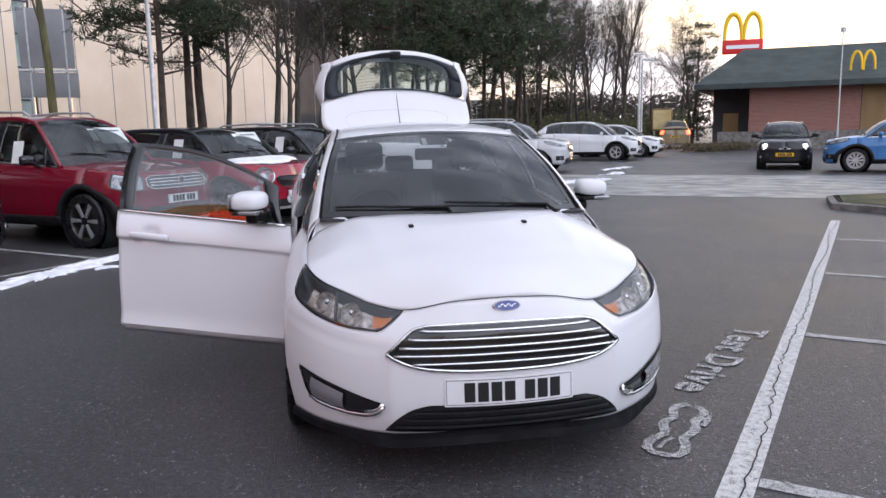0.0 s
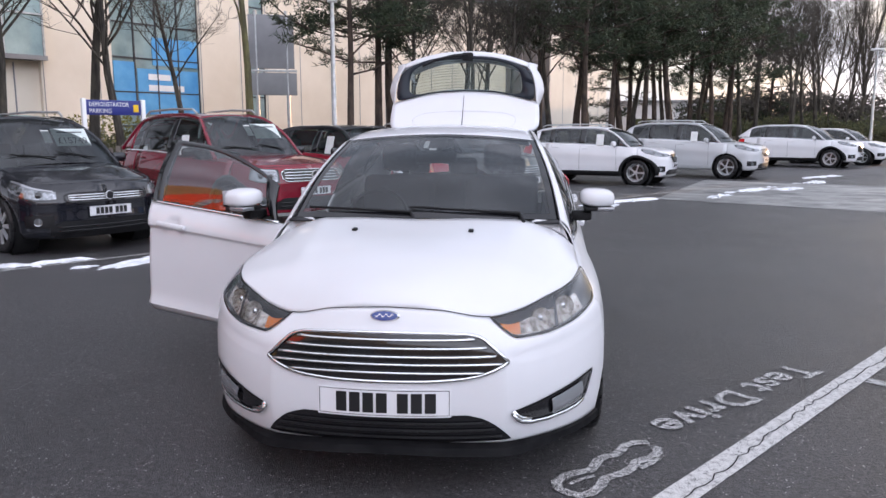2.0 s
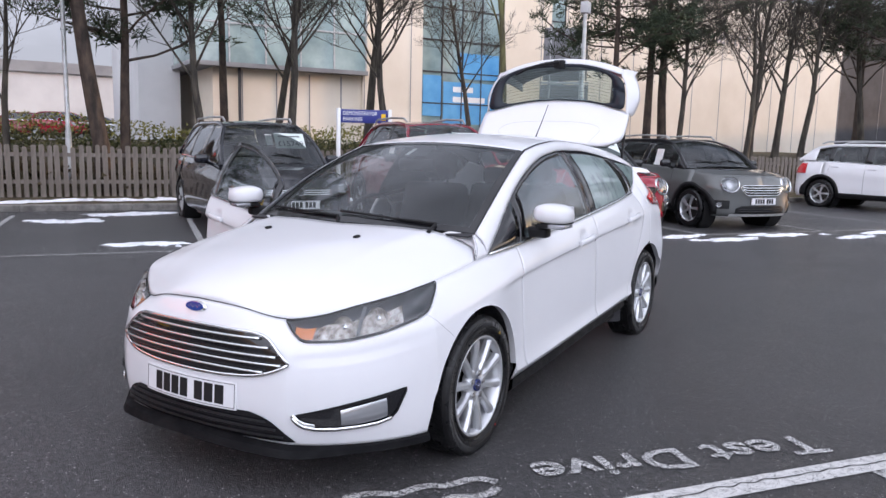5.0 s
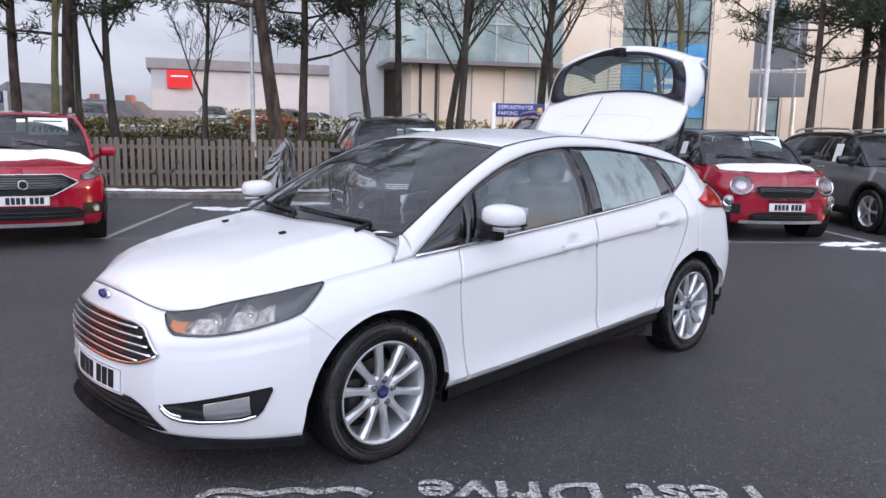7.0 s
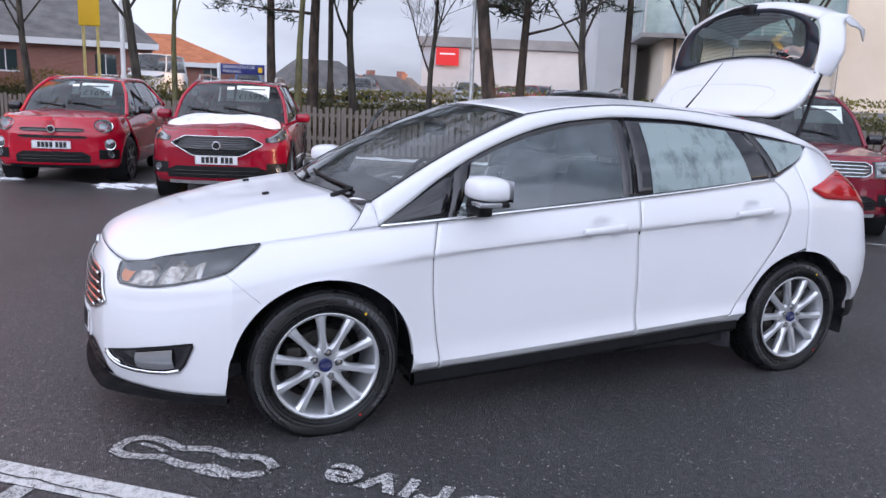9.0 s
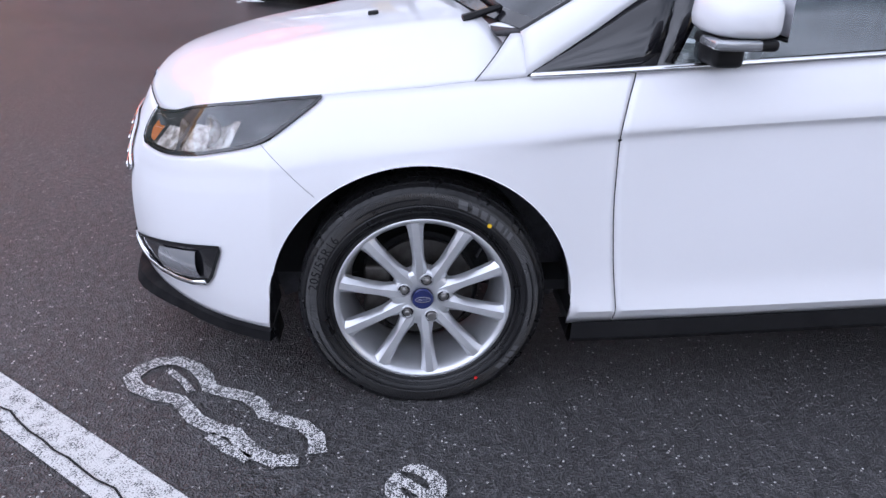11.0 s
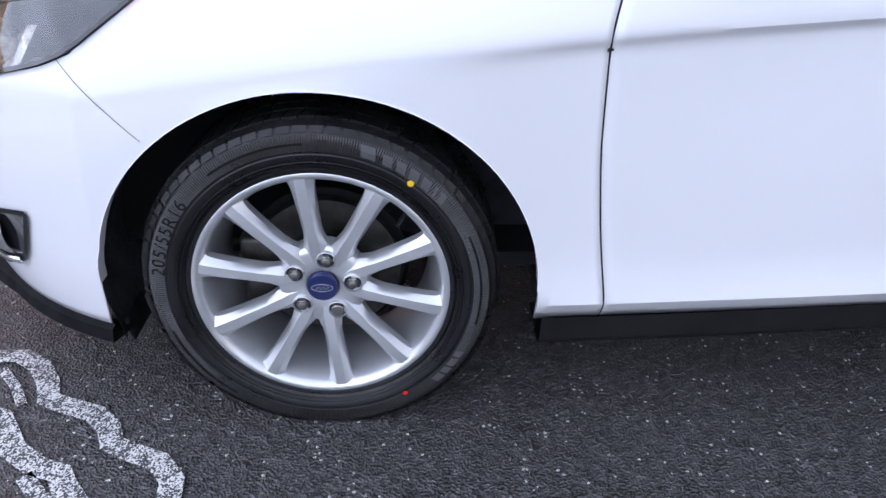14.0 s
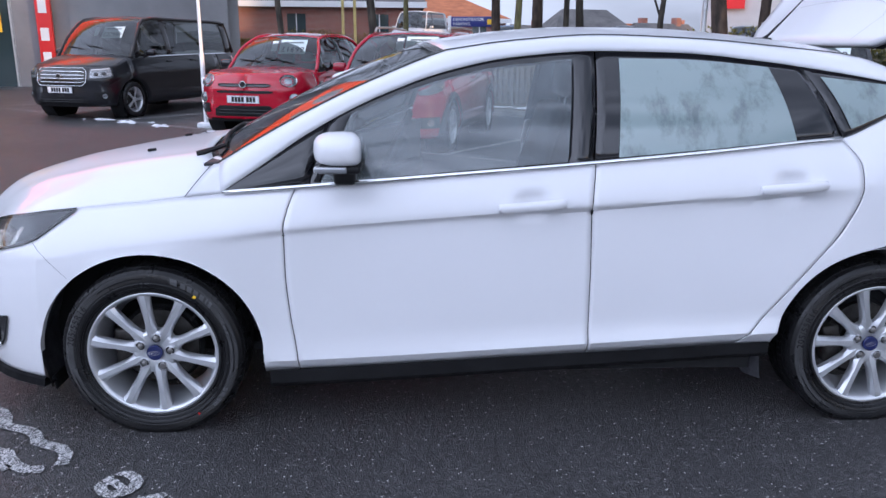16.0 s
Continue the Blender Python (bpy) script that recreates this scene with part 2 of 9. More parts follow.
alloy = mottled(material("alloy", (0.62, 0.63, 0.65), 0.38, metal=0.72, coat=0.25), [(0.55, 0.56, 0.58), (0.64, 0.65, 0.67)], 9.0, rough=(0.31, 0.44))
steel_dark = mottled(material("steel_dark", (0.12, 0.115, 0.11), 0.5, metal=0.8), [(0.035, 0.030, 0.027), (0.10, 0.095, 0.09)], 14.0, rough=(0.35, 0.6))
rubber = mottled(material("tyre_rubber", (0.012, 0.012, 0.013), 0.5, spec=0.4), [(0.006, 0.006, 0.007), (0.014, 0.014, 0.015)], 7.0, bump=0.12, bump_scale=500.0, rough=(0.24, 0.46))
rubber_band = mottled(material("tyre_band_rubber", (0.02, 0.02, 0.021), 0.5, spec=0.5), [(0.012, 0.012, 0.013), (0.026, 0.025, 0.025)], 9.0, rough=(0.26, 0.48))
rubber_mark = material("tyre_mark_grey", (0.075, 0.075, 0.078), 0.36)
rubber_ink = material("tyre_letter_black", (0.006, 0.006, 0.007), 0.75, spec=0.2)
plate_white = material("plate_white", (0.72, 0.72, 0.74), 0.35)
plate_yellow = material("plate_yellow", (0.75, 0.45, 0.03), 0.35)
plate_ink = material("plate_ink", (0.01, 0.01, 0.011), 0.5)
badge_blue = material("badge_blue", (0.012, 0.035, 0.20), 0.2, coat=0.8)
cap_navy = material("cap_navy", (0.010, 0.016, 0.085), 0.25, coat=0.6)
bolt_steel = material("bolt_steel", (0.34, 0.33, 0.32), 0.32, metal=1.0)
badge_silver = material("badge_silver", (0.75, 0.75, 0.77), 0.25, metal=0.8)
lamp_amber = material("lamp_amber", (0.75, 0.22, 0.03), 0.2, coat=0.6)
lamp_red = material("lamp_red", (0.45, 0.008, 0.012), 0.12, coat=1.0)
# warm dark-to-bright mottling paints the reflections seen in headlamp chrome
reflector = mottled(material("reflector_chrome", (0.5, 0.5, 0.5), 0.12, metal=0.45), [(0.20, 0.16, 0.13), (0.62, 0.56, 0.50), (0.92, 0.90, 0.87)], 38.0, bump=0.5, bump_scale=70.0, rough=(0.08, 0.2))
lamp_white_lit = material("lamp_white_lit", (1, 1, 1), 0.3, emit=((1.0, 0.93, 0.82), 14.0))
lamp_clear = material("lamp_clear_cover", (0.36, 0.37, 0.39), 0.14, metal=0.6, coat=1.0)
seat_cloth = mottled(material("seat_cloth", (0.03, 0.03, 0.033), 0.9), [(0.022, 0.022, 0.025), (0.045, 0.045, 0.05)], 60.0, bump=0.2, bump_scale=400.0)
dash_plastic = material("dash_plastic", (0.022, 0.022, 0.025), 0.55)
pale_trim = material("pale_trim", (0.35, 0.34, 0.33), 0.8)
mirror_glass = material("mirror_glass", (0.8, 0.8, 0.82), 0.03, metal=1.0)
paper = mottled(material("paper", (0.75, 0.76, 0.74), 0.6), [(0.68, 0.69, 0.68), (0.80, 0.80, 0.79)], 9.0)
paper_green = mottled(material("price_card", (0.6, 0.66, 0.64), 0.5), [(0.52, 0.58, 0.56), (0.66, 0.71, 0.69)], 7.0)
ink_grey = material("card_ink", (0.05, 0.05, 0.055), 0.6)


def glass(name, tint, rough=0.0, mist=None, ior=1.62):
    """A thin tinted pane: sharp reflection over a see-through body, with an optional milky film, dew or painted sky
    sheen, broken by clear drips.
    """
    m = bpy.data.materials.new(name)
    m.use_nodes = True
    nt = m.node_tree
    nt.nodes.clear()
    out = node(m, "ShaderNodeOutputMaterial")
    tr = node(m, "ShaderNodeBsdfTransparent", Color=(*tint, 1))
    gl = node(m, "ShaderNodeBsdfGlossy", Roughness=max(rough, 0.01), Color=(0.95, 0.97, 1.0, 1))
    fr = node(m, "ShaderNodeFresnel", IOR=ior)
    body = tr
    if mist:
        df = node(m, "ShaderNodeBsdfDiffuse", Color=(*mist[0], 1))
        tl = node(m, "ShaderNodeBsdfTranslucent", Color=(*mist[0], 1))
        fog = node(m, "ShaderNodeMixShader", Fac=0.5)
        link(m, df, 0, fog, 1)
        link(m, tl, 0, fog, 2)
        co = node(m, "ShaderNodeTexCoord")
        mp = node(m, "ShaderNodeMapping", Scale=(1, 1, 0.55))
        link(m, co, "Object", mp, "Vector")
        n = node(m, "ShaderNodeTexNoise", Scale=mist[2], Detail=5.0, Roughness=0.65)
        link(m, mp, "Vector", n, "Vector")
        r = node(m, "ShaderNodeMapRange", From_Min=mist[3][0], From_Max=mist[3][1], To_Min=mist[1][0], To_Max=mist[1][1])
        link(m, n, "Fac", r, "Value")
        mx = node(m, "ShaderNodeMixShader")
        link(m, r, "Result", mx, "Fac")
        link(m, tr, 0, mx, 1)
        link(m, fog, 0, mx, 2)
        body = mx
    top = node(m, "ShaderNodeMixShader")
    link(m, fr, 0, top, "Fac")
    link(m, body, 0, top, 1)
    link(m, gl, 0, top, 2)
    link(m, top, 0, out, "Surface")
    return m


# the faint windscreen film stands in for pale sky mirrored in the glass
screen_glass = glass("windscreen_glass", (0.58, 0.62, 0.61), mist=((0.52, 0.58, 0.62), (0.02, 0.13), 2.0, (0.35, 0.7)), ior=1.65)
# front side pane: thin dew plus a bluish sky sheen put into the colour
side_glass = glass("side_glass_misty", (0.58, 0.64, 0.62), mist=((0.44, 0.55, 0.60), (0.10, 0.27), 5.0, (0.40, 0.62)), ior=1.8)
misted_glass = glass("rear_glass_misted", (0.62, 0.68, 0.66), mist=((0.48, 0.60, 0.59), (0.45, 0.90), 6.0, (0.34, 0.48)), ior=1.75)
clear_glass = glass("door_glass", (0.56, 0.61, 0.61), ior=2.0)
lens_glass = glass("lamp_lens", (0.90, 0.91, 0.92), ior=1.75)
tint_glass = glass("dark_car_glass", (0.34, 0.38, 0.37), mist=((0.42, 0.47, 0.49), (0.0, 0.12), 3.0, (0.40, 0.7)))
shop_glass = material("shop_glass", (0.03, 0.05, 0.055), 0.04, spec=0.9)
# pale greenish tones stand in for bright sky mirrored in the facade panes
facade_glass = mottled(material("facade_glass", (0.05, 0.09, 0.10), 0.06, spec=0.9), [(0.18, 0.25, 0.25), (0.40, 0.50, 0.48)], 0.35)


def asphalt():
    m = material("asphalt", (0.05, 0.05, 0.053), 0.6, spec=0.9)
    co = node(m, "ShaderNodeTexCoord")
    big = node(m, "ShaderNodeTexNoise", Scale=0.22, Detail=5.0, Roughness=0.6)
    fine = node(m, "ShaderNodeTexVoronoi", Scale=190.0)
    fleck = node(m, "ShaderNodeTexVoronoi", Scale=55.0)
    for n in (big, fine, fleck):
        link(m, co, "Object", n, "Vector")
    ramp = node(m, "ShaderNodeValToRGB")
    el = ramp.color_ramp.elements
    el[0].position, el[1].position = 0.30, 0.72
    el[0].color, el[1].color = (0.019, 0.018, 0.019, 1), (0.046, 0.044, 0.046, 1)
    link(m, big, "Fac", ramp, "Fac")
    sep = node(m, "ShaderNodeSeparateColor")
    link(m, fine, "Color", sep, "Color")
    speck = node(m, "ShaderNodeMapRange", From_Min=0.0, From_Max=1.0, To_Min=0.20, To_Max=2.0)
    link(m, sep, "Red", speck, "Value")
    clump = node(m, "ShaderNodeTexNoise", Scale=34.0, Detail=5.0, Roughness=0.7)
    link(m, co, "Object", clump, "Vector")
    grit = node(m, "ShaderNodeMapRange", From_Min=0.34, From_Max=0.66, To_Min=0.30, To_Max=2.15)
    link(m, clump, "Fac", grit, "Value")
    tone = node(m, "ShaderNodeMath")
    tone.operation = "MULTIPLY"
    link(m, speck, "Result", tone, 0)
    link(m, grit, "Result", tone, 1)
    mul = node(m, "ShaderNodeMix")
    mul.data_type, mul.blend_type = "RGBA", "MULTIPLY"
    mul.inputs["Factor"].default_value = 1.0
    link(m, ramp, "Color", mul, 6)
    link(m, tone, 0, mul, 7)
    chip = node(m, "ShaderNodeMath")
    chip.operation = "LESS_THAN"
    chip.inputs[1].default_value = 0.19
    link(m, fleck, "Distance", chip, 0)
    pick = node(m, "ShaderNodeTexNoise", Scale=23.0, Detail=2.0)
    link(m, co, "Object", pick, "Vector")
    rare = node(m, "ShaderNodeMath")
    rare.operation = "GREATER_THAN"
    rare.inputs[1].default_value = 0.53
    link(m, pick, "Fac", rare, 0)
    both = node(m, "ShaderNodeMath")
    both.operation = "MULTIPLY"
    link(m, chip, 0, both, 0)
    link(m, rare, 0, both, 1)
    stones = node(m, "ShaderNodeMix")
    stones.data_type = "RGBA"
    stones.inputs["B"].default_value = (0.52, 0.51, 0.50, 1)
    link(m, both, 0, stones, "Factor")
    link(m, mul, "Result", stones, "A")
    link(m, stones, "Result", bsdf(m), "Base Color")
    bump = node(m, "ShaderNodeBump", Strength=0.8, Distance=0.007)
    link(m, fine, "Distance", bump, "Height")
    lumps = node(m, "ShaderNodeBump", Strength=0.75, Distance=0.018)
    link(m, clump, "Fac", lumps, "Height")
    link(m, lumps, "Normal", bump, "Normal")
    link(m, bump, "Normal", bsdf(m), "Normal")
    wet = node(m, "ShaderNodeMapRange", From_Min=0.35, From_Max=0.7, To_Min=0.30, To_Max=0.50)
    link(m, big, "Fac", wet, "Value")
    link(m, wet, "Result", bsdf(m), "Roughness")
    return m


def worn_marking(name, base, wear=(0.42, 0.58), scale=26.0):
    """Road paint with the asphalt showing through where it has worn off."""
    m = material(name, base, 0.6)
    co = node(m, "ShaderNodeTexCoord")
    n = node(m, "ShaderNodeTexNoise", Scale=scale, Detail=6.0, Roughness=0.75)
    g = node(m, "ShaderNodeTexNoise", Scale=220.0, Detail=2.0)
    for k in (n, g):
        link(m, co, "Object", k, "Vector")
    add = node(m, "ShaderNodeMath")
    add.operation = "MULTIPLY_ADD"
    add.inputs[1].default_value = 0.5
    link(m, g, "Fac", add, 0)
    half = node(m, "ShaderNodeMath")
    half.operation = "MULTIPLY"
    half.inputs[1].default_value = 0.5
    link(m, n, "Fac", half, 0)
    link(m, half, 0, add, 2)
    r = node(m, "ShaderNodeMapRange", From_Min=wear[0], From_Max=wear[1], To_Min=0.0, To_Max=1.0)
    link(m, add, 0, r, "Value")
    mx = node(m, "ShaderNodeMix")
    mx.data_type = "RGBA"
    mx.inputs["A"].default_value = (0.045, 0.045, 0.047, 1)
    mx.inputs["B"].default_value = (*base, 1)
    link(m, r, "Result", mx, "Factor")
    link(m, mx, "Result", bsdf(m), "Base Color")
    b = node(m, "ShaderNodeBump", Strength=0.5, Distance=0.004)
    link(m, g, "Fac", b, "Height")
    link(m, b, "Normal", bsdf(m), "Normal")
    return m


asphalt_mat = asphalt()
line_paint = worn_marking("line_paint", (0.58, 0.57, 0.56), (0.40, 0.50))
stencil_paint = worn_marking("stencil_paint", (0.62, 0.61, 0.60), (0.485, 0.53), 70.0)
thin_line_paint = worn_marking("thin_line_paint", (0.5, 0.5, 0.49), (0.42, 0.54))
concrete = mottled(material("worn_concrete", (0.3, 0.3, 0.29), 0.5), [(0.12, 0.12, 0.12), (0.22, 0.22, 0.215), (0.32, 0.32, 0.31)], 0.8, bump=0.2, bump_scale=60.0, rough=(0.3, 0.6), stretch=(1, 1, 1))
kerb_stone = mottled(material("kerb_stone", (0.2, 0.19, 0.18), 0.8), [(0.10, 0.095, 0.09), (0.24, 0.23, 0.21)], 5.0, bump=0.3, bump_scale=80.0)
snow_mat = mottled(material("snow", (0.8, 0.82, 0.86), 0.55), [(0.62, 0.64, 0.68), (0.86, 0.87, 0.90)], 8.0, bump=0.5, bump_scale=30.0)
grass_mat = mottled(material("winter_grass", (0.07, 0.08, 0.03), 0.9), [(0.035, 0.045, 0.018), (0.085, 0.08, 0.035), (0.13, 0.105, 0.05)], 1.6, bump=0.8, bump_scale=30.0)
verge_mat = mottled(material("leaf_litter_verge", (0.08, 0.06, 0.04), 0.95), [(0.03, 0.026, 0.016), (0.085, 0.062, 0.035), (0.055, 0.06, 0.025)], 3.0, bump=0.8, bump_scale=40.0)
bark = mottled(material("grey_bark", (0.07, 0.06, 0.05), 0.9), [(0.024, 0.021, 0.018), (0.056, 0.048, 0.039), (0.090, 0.078, 0.060)], 7.0, bump=0.6, bump_scale=30.0, stretch=(1, 1, 0.25))
moss_bark = mottled(material("green_bark", (0.10, 0.10, 0.05), 0.9), [(0.07, 0.062, 0.035), (0.15, 0.14, 0.06)], 6.0, bump=0.5, bump_scale=25.0, stretch=(1, 1, 0.3))
pine_bark = mottled(material("pine_bark", (0.08, 0.05, 0.035), 0.9), [(0.022, 0.017, 0.014), (0.058, 0.042, 0.033), (0.090, 0.064, 0.048)], 6.0, bump=0.9, bump_scale=18.0, stretch=(1, 1, 0.4))
needles = mottled(material("pine_needles", (0.03, 0.045, 0.025), 0.8), [(0.016, 0.026, 0.014), (0.035, 0.05, 0.026), (0.055, 0.065, 0.03)], 2.0)
hedge_leaf = mottled(material("hedge_leaves", (0.05, 0.06, 0.02), 0.85), [(0.03, 0.04, 0.014), (0.09, 0.085, 0.03)], 2.0)
yellow_leaf = mottled(material("yellow_leaves", (0.2, 0.16, 0.03), 0.85), [(0.10, 0.11, 0.025), (0.24, 0.21, 0.045)], 2.0)
fence_wood = mottled(material("weathered_fence_wood", (0.17, 0.14, 0.12), 0.85), [(0.09, 0.075, 0.065), (0.17, 0.145, 0.125), (0.25, 0.22, 0.195)], 5.0, bump=0.3, bump_scale=60.0, stretch=(1, 1, 0.15))
cream_stucco = mottled(material("cream_render", (0.76, 0.70, 0.61), 0.8), [(0.68, 0.60, 0.49), (0.78, 0.70, 0.59)], 0.25, bump=0.05, bump_scale=20.0)
cladding_grey = mottled(material("grey_cladding", (0.22, 0.22, 0.23), 0.6), [(0.18, 0.18, 0.19), (0.27, 0.27, 0.275)], 0.3)
cladding_dark = mottled(material("dark_cladding", (0.06, 0.06, 0.065), 0.85, spec=0.2), [(0.05, 0.05, 0.055), (0.08, 0.08, 0.085)], 0.4)
cladding_pale = mottled(material("pale_cladding", (0.5, 0.5, 0.51), 0.6), [(0.42, 0.42, 0.43), (0.56, 0.56, 0.56)], 0.15)
galvanised = mottled(material("galvanised_steel", (0.45, 0.46, 0.46), 0.45, metal=0.5), [(0.36, 0.37, 0.37), (0.52, 0.53, 0.53)], 6.0)
sign_blue = material("sign_blue", (0.025, 0.035, 0.20), 0.4)
sign_white = material("sign_white", (0.78, 0.78, 0.78), 0.45)
sign_yellow = material("sign_yellow", (0.80, 0.50, 0.02), 0.4)
sign_yellow_pale = mottled(material("faded_yellow_post", (0.62, 0.50, 0.18), 0.5), [(0.52, 0.42, 0.15), (0.68, 0.56, 0.24)], 3.0)
sign_red = material("sign_red", (0.62, 0.02, 0.02), 0.4)
arch_yellow = material("arch_yellow", (0.85, 0.52, 0.02), 0.35)
poster_blue = mottled(material("poster_blue", (0.06, 0.28, 0.62), 0.3), [(0.08, 0.30, 0.60), (0.16, 0.44, 0.72)], 0.6)
roof_slate = mottled(material("roof_slate_green", (0.06, 0.075, 0.075), 0.7), [(0.030, 0.042, 0.040), (0.055, 0.070, 0.066)], 0.8, stretch=(1, 1, 3))
roof_orange = mottled(material("roof_orange_tile", (0.42, 0.13, 0.05), 0.8), [(0.33, 0.10, 0.04), (0.50, 0.17, 0.07)], 1.2)
roof_grey = mottled(material("roof_grey_tile", (0.12, 0.115, 0.115), 0.8), [(0.09, 0.085, 0.085), (0.16, 0.15, 0.145)], 1.0)
timber_panel = mottled(material("timber_panel", (0.22, 0.14, 0.06), 0.6), [(0.22, 0.135, 0.055), (0.34, 0.215, 0.095)], 0.8, stretch=(1, 1, 0.2))


def brickwork(name, tones, mortar, scale=1.0):
    m = material(name, tones[0], 0.85)
    co = node(m, "ShaderNodeTexCoord")
    br = node(m, "ShaderNodeTexBrick", Color1=(*tones[0], 1), Color2=(*tones[1], 1), Mortar=(*mortar, 1), Scale=scale, Mortar_Size=0.012, Brick_Width=0.225, Row_Height=0.075)
    mp = node(m, "ShaderNodeMapping", Rotation=(radians(90), 0, 0))
    link(m, co, "Object", mp, "Vector")
    link(m, mp, "Vector", br, "Vector")
    link(m, br, "Color", bsdf(m), "Base Color")
    b = node(m, "ShaderNodeBump", Strength=0.4, Distance=0.01)
    link(m, br, "Fac", b, "Height")
    link(m, b, "Normal", bsdf(m), "Normal")
    return m


red_brick = brickwork("red_brick", ((0.26, 0.075, 0.05), (0.34, 0.11, 0.075)), (0.30, 0.25, 0.22))

gold_band = mottled(material("tan_cladding", (0.45, 0.30, 0.12), 0.5), [(0.40, 0.26, 0.10), (0.50, 0.34, 0.15)], 0.5)

# added emission stands in for strong low sun on the red fascia
glow_red = material("lit_red_fascia", (0.60, 0.03, 0.012), 0.35, emit=((1.0, 0.11, 0.02), 0.8))
menu_orange = mottled(material("menu_cream", (0.60, 0.48, 0.22), 0.5), [(0.50, 0.38, 0.15), (0.66, 0.55, 0.30)], 2.0)
lamp_silver = mottled(material("lamp_reflector_silver", (0.62, 0.64, 0.66), 0.2, metal=0.75, coat=1.0), [(0.10, 0.11, 0.115), (0.30, 0.31, 0.33)], 22.0)
lamp_dark = material("lamp_inner_dark", (0.028, 0.028, 0.032), 0.3, coat=0.5)

# ---- the white hatchback ----
# Car axes: x to its nearside, y to the rear from the front axle, z up. S runs round the body: nose -1 to -0.38, side as y, tail 2.95 to 3.55.
W_SIDE = curve([-0.38, -0.25, -0.1, 0.0, 0.2, 0.45, 0.9, 1.5, 2.1, 2.65, 2.95], [0.880, 0.896, 0.904, 0.906, 0.902, 0.890, 0.894, 0.900, 0.907, 0.914, 0.905])
NOSE_X = curve([0.38, 0.45, 0.51, 0.558, 0.62, 0.70, 0.77, 0.835], [0.880, 0.850, 0.818, 0.787, 0.738, 0.656, 0.566, 0.462])
STA = [-1, -0.69, -0.38, 0, 0.475, 1.56, 2.3, 2.65, 3.05, 3.3, 3.55]
ROW_Z = [curve(STA, r) for r in (
    [0.228, 0.205, 0.210, 0.215, 0.226, 0.281, 0.322, 0.335, 0.34, 0.34, 0.34],
    [0.28, 0.265, 0.275, 0.285, 0.275, 0.33, 0.37, 0.385, 0.39, 0.39, 0.39],
    [0.34, 0.33, 0.345, 0.355, 0.345, 0.395, 0.43, 0.445, 0.45, 0.45, 0.45],
    [0.42, 0.41, 0.43, 0.44, 0.44, 0.485, 0.52, 0.53, 0.54, 0.54, 0.54],
    [0.47, 0.48, 0.52, 0.55, 0.56, 0.61, 0.64, 0.65, 0.65, 0.65, 0.65],
    [0.52, 0.53, 0.60, 0.67, 0.737, 0.820, 0.866, 0.87, 0.80, 0.75, 0.75],
    [0.56, 0.57, 0.64, 0.70, 0.754, 0.838, 0.884, 0.90, 0.86, 0.80, 0.80])]
ROW_I = [curve(STA, r) for r in (
    [0.030, 0.030, 0.022, 0.030, 0.040, 0.044, 0.042, 0.034, 0.04, 0.05, 0.05],
    [0.012, 0.012, 0.010, 0.010, 0.005, 0.000, 0.002, 0.012, 0.02, 0.03, 0.03],
    [0.002, 0.003, 0.004, 0.004, 0.017, 0.019, 0.016, 0.006, 0.01, 0.01, 0.01],
    [0.000, 0.000, 0.000, 0.000, 0.019, 0.020, 0.014, 0.000, 0.00, 0.00, 0.00],
    [0.002, 0.004, 0.002, 0.002, 0.023, 0.024, 0.018, 0.002, 0.00, 0.01, 0.01],
    [0.008, 0.012, 0.010, 0.014, 0.034, 0.041, 0.037, 0.012, 0.02, 0.04, 0.03],
    [0.015, 0.022, 0.018, 0.022, 0.024, 0.023, 0.022, 0.018, 0.03, 0.06, 0.05])]
TOP_S = [-1, -0.90, -0.79, -0.72, -0.655, -0.55, -0.45, -0.38, -0.25, 0, 0.125, 0.25, 0.5, 1.0, 1.57, 2.0, 2.31, 2.46, 2.59, 2.70, 2.775, 2.9, 3.03, 3.10, 3.16, 3.3, 3.55]
TOP_X = curve(TOP_S, [0, 0.20, 0.40, 0.52, 0.60, 0.69, 0.735, 0.748, 0.771, 0.772, 0.767, 0.768, 0.795, 0.812, 0.822, 0.823, 0.815, 0.800, 0.775, 0.740, 0.708, 0.683, 0.668, 0.690, 0.72, 0.62, 0])
TOP_Y = curve(TOP_S, [-0.84, -0.825, -0.755, -0.675, -0.61, -0.515, -0.42, -0.37, -0.25, 0, 0.125, 0.25, 0.5, 1.0, 1.57, 2.0, 2.31, 2.46, 2.59, 2.70, 2.775, 2.9, 3.03, 3.10, 3.16, 3.28, 3.36])
TOP_Z = curve(TOP_S, [0.748, 0.737, 0.699, 0.716, 0.745, 0.776, 0.794, 0.803, 0.819, 0.842, 0.857, 0.869, 0.892, 0.934, 0.982, 1.022, 1.054, 1.067, 1.114, 1.168, 1.236, 1.208, 1.133, 1.03, 0.93, 0.86, 0.85])
CUPS = ((1.345, 0.842), (2.265, 0.907))
NOSE_OUT = 0.020
FA, RA, RAY, RAZ = 0.0, 2.649, 0.391, (0.374, 0.382)


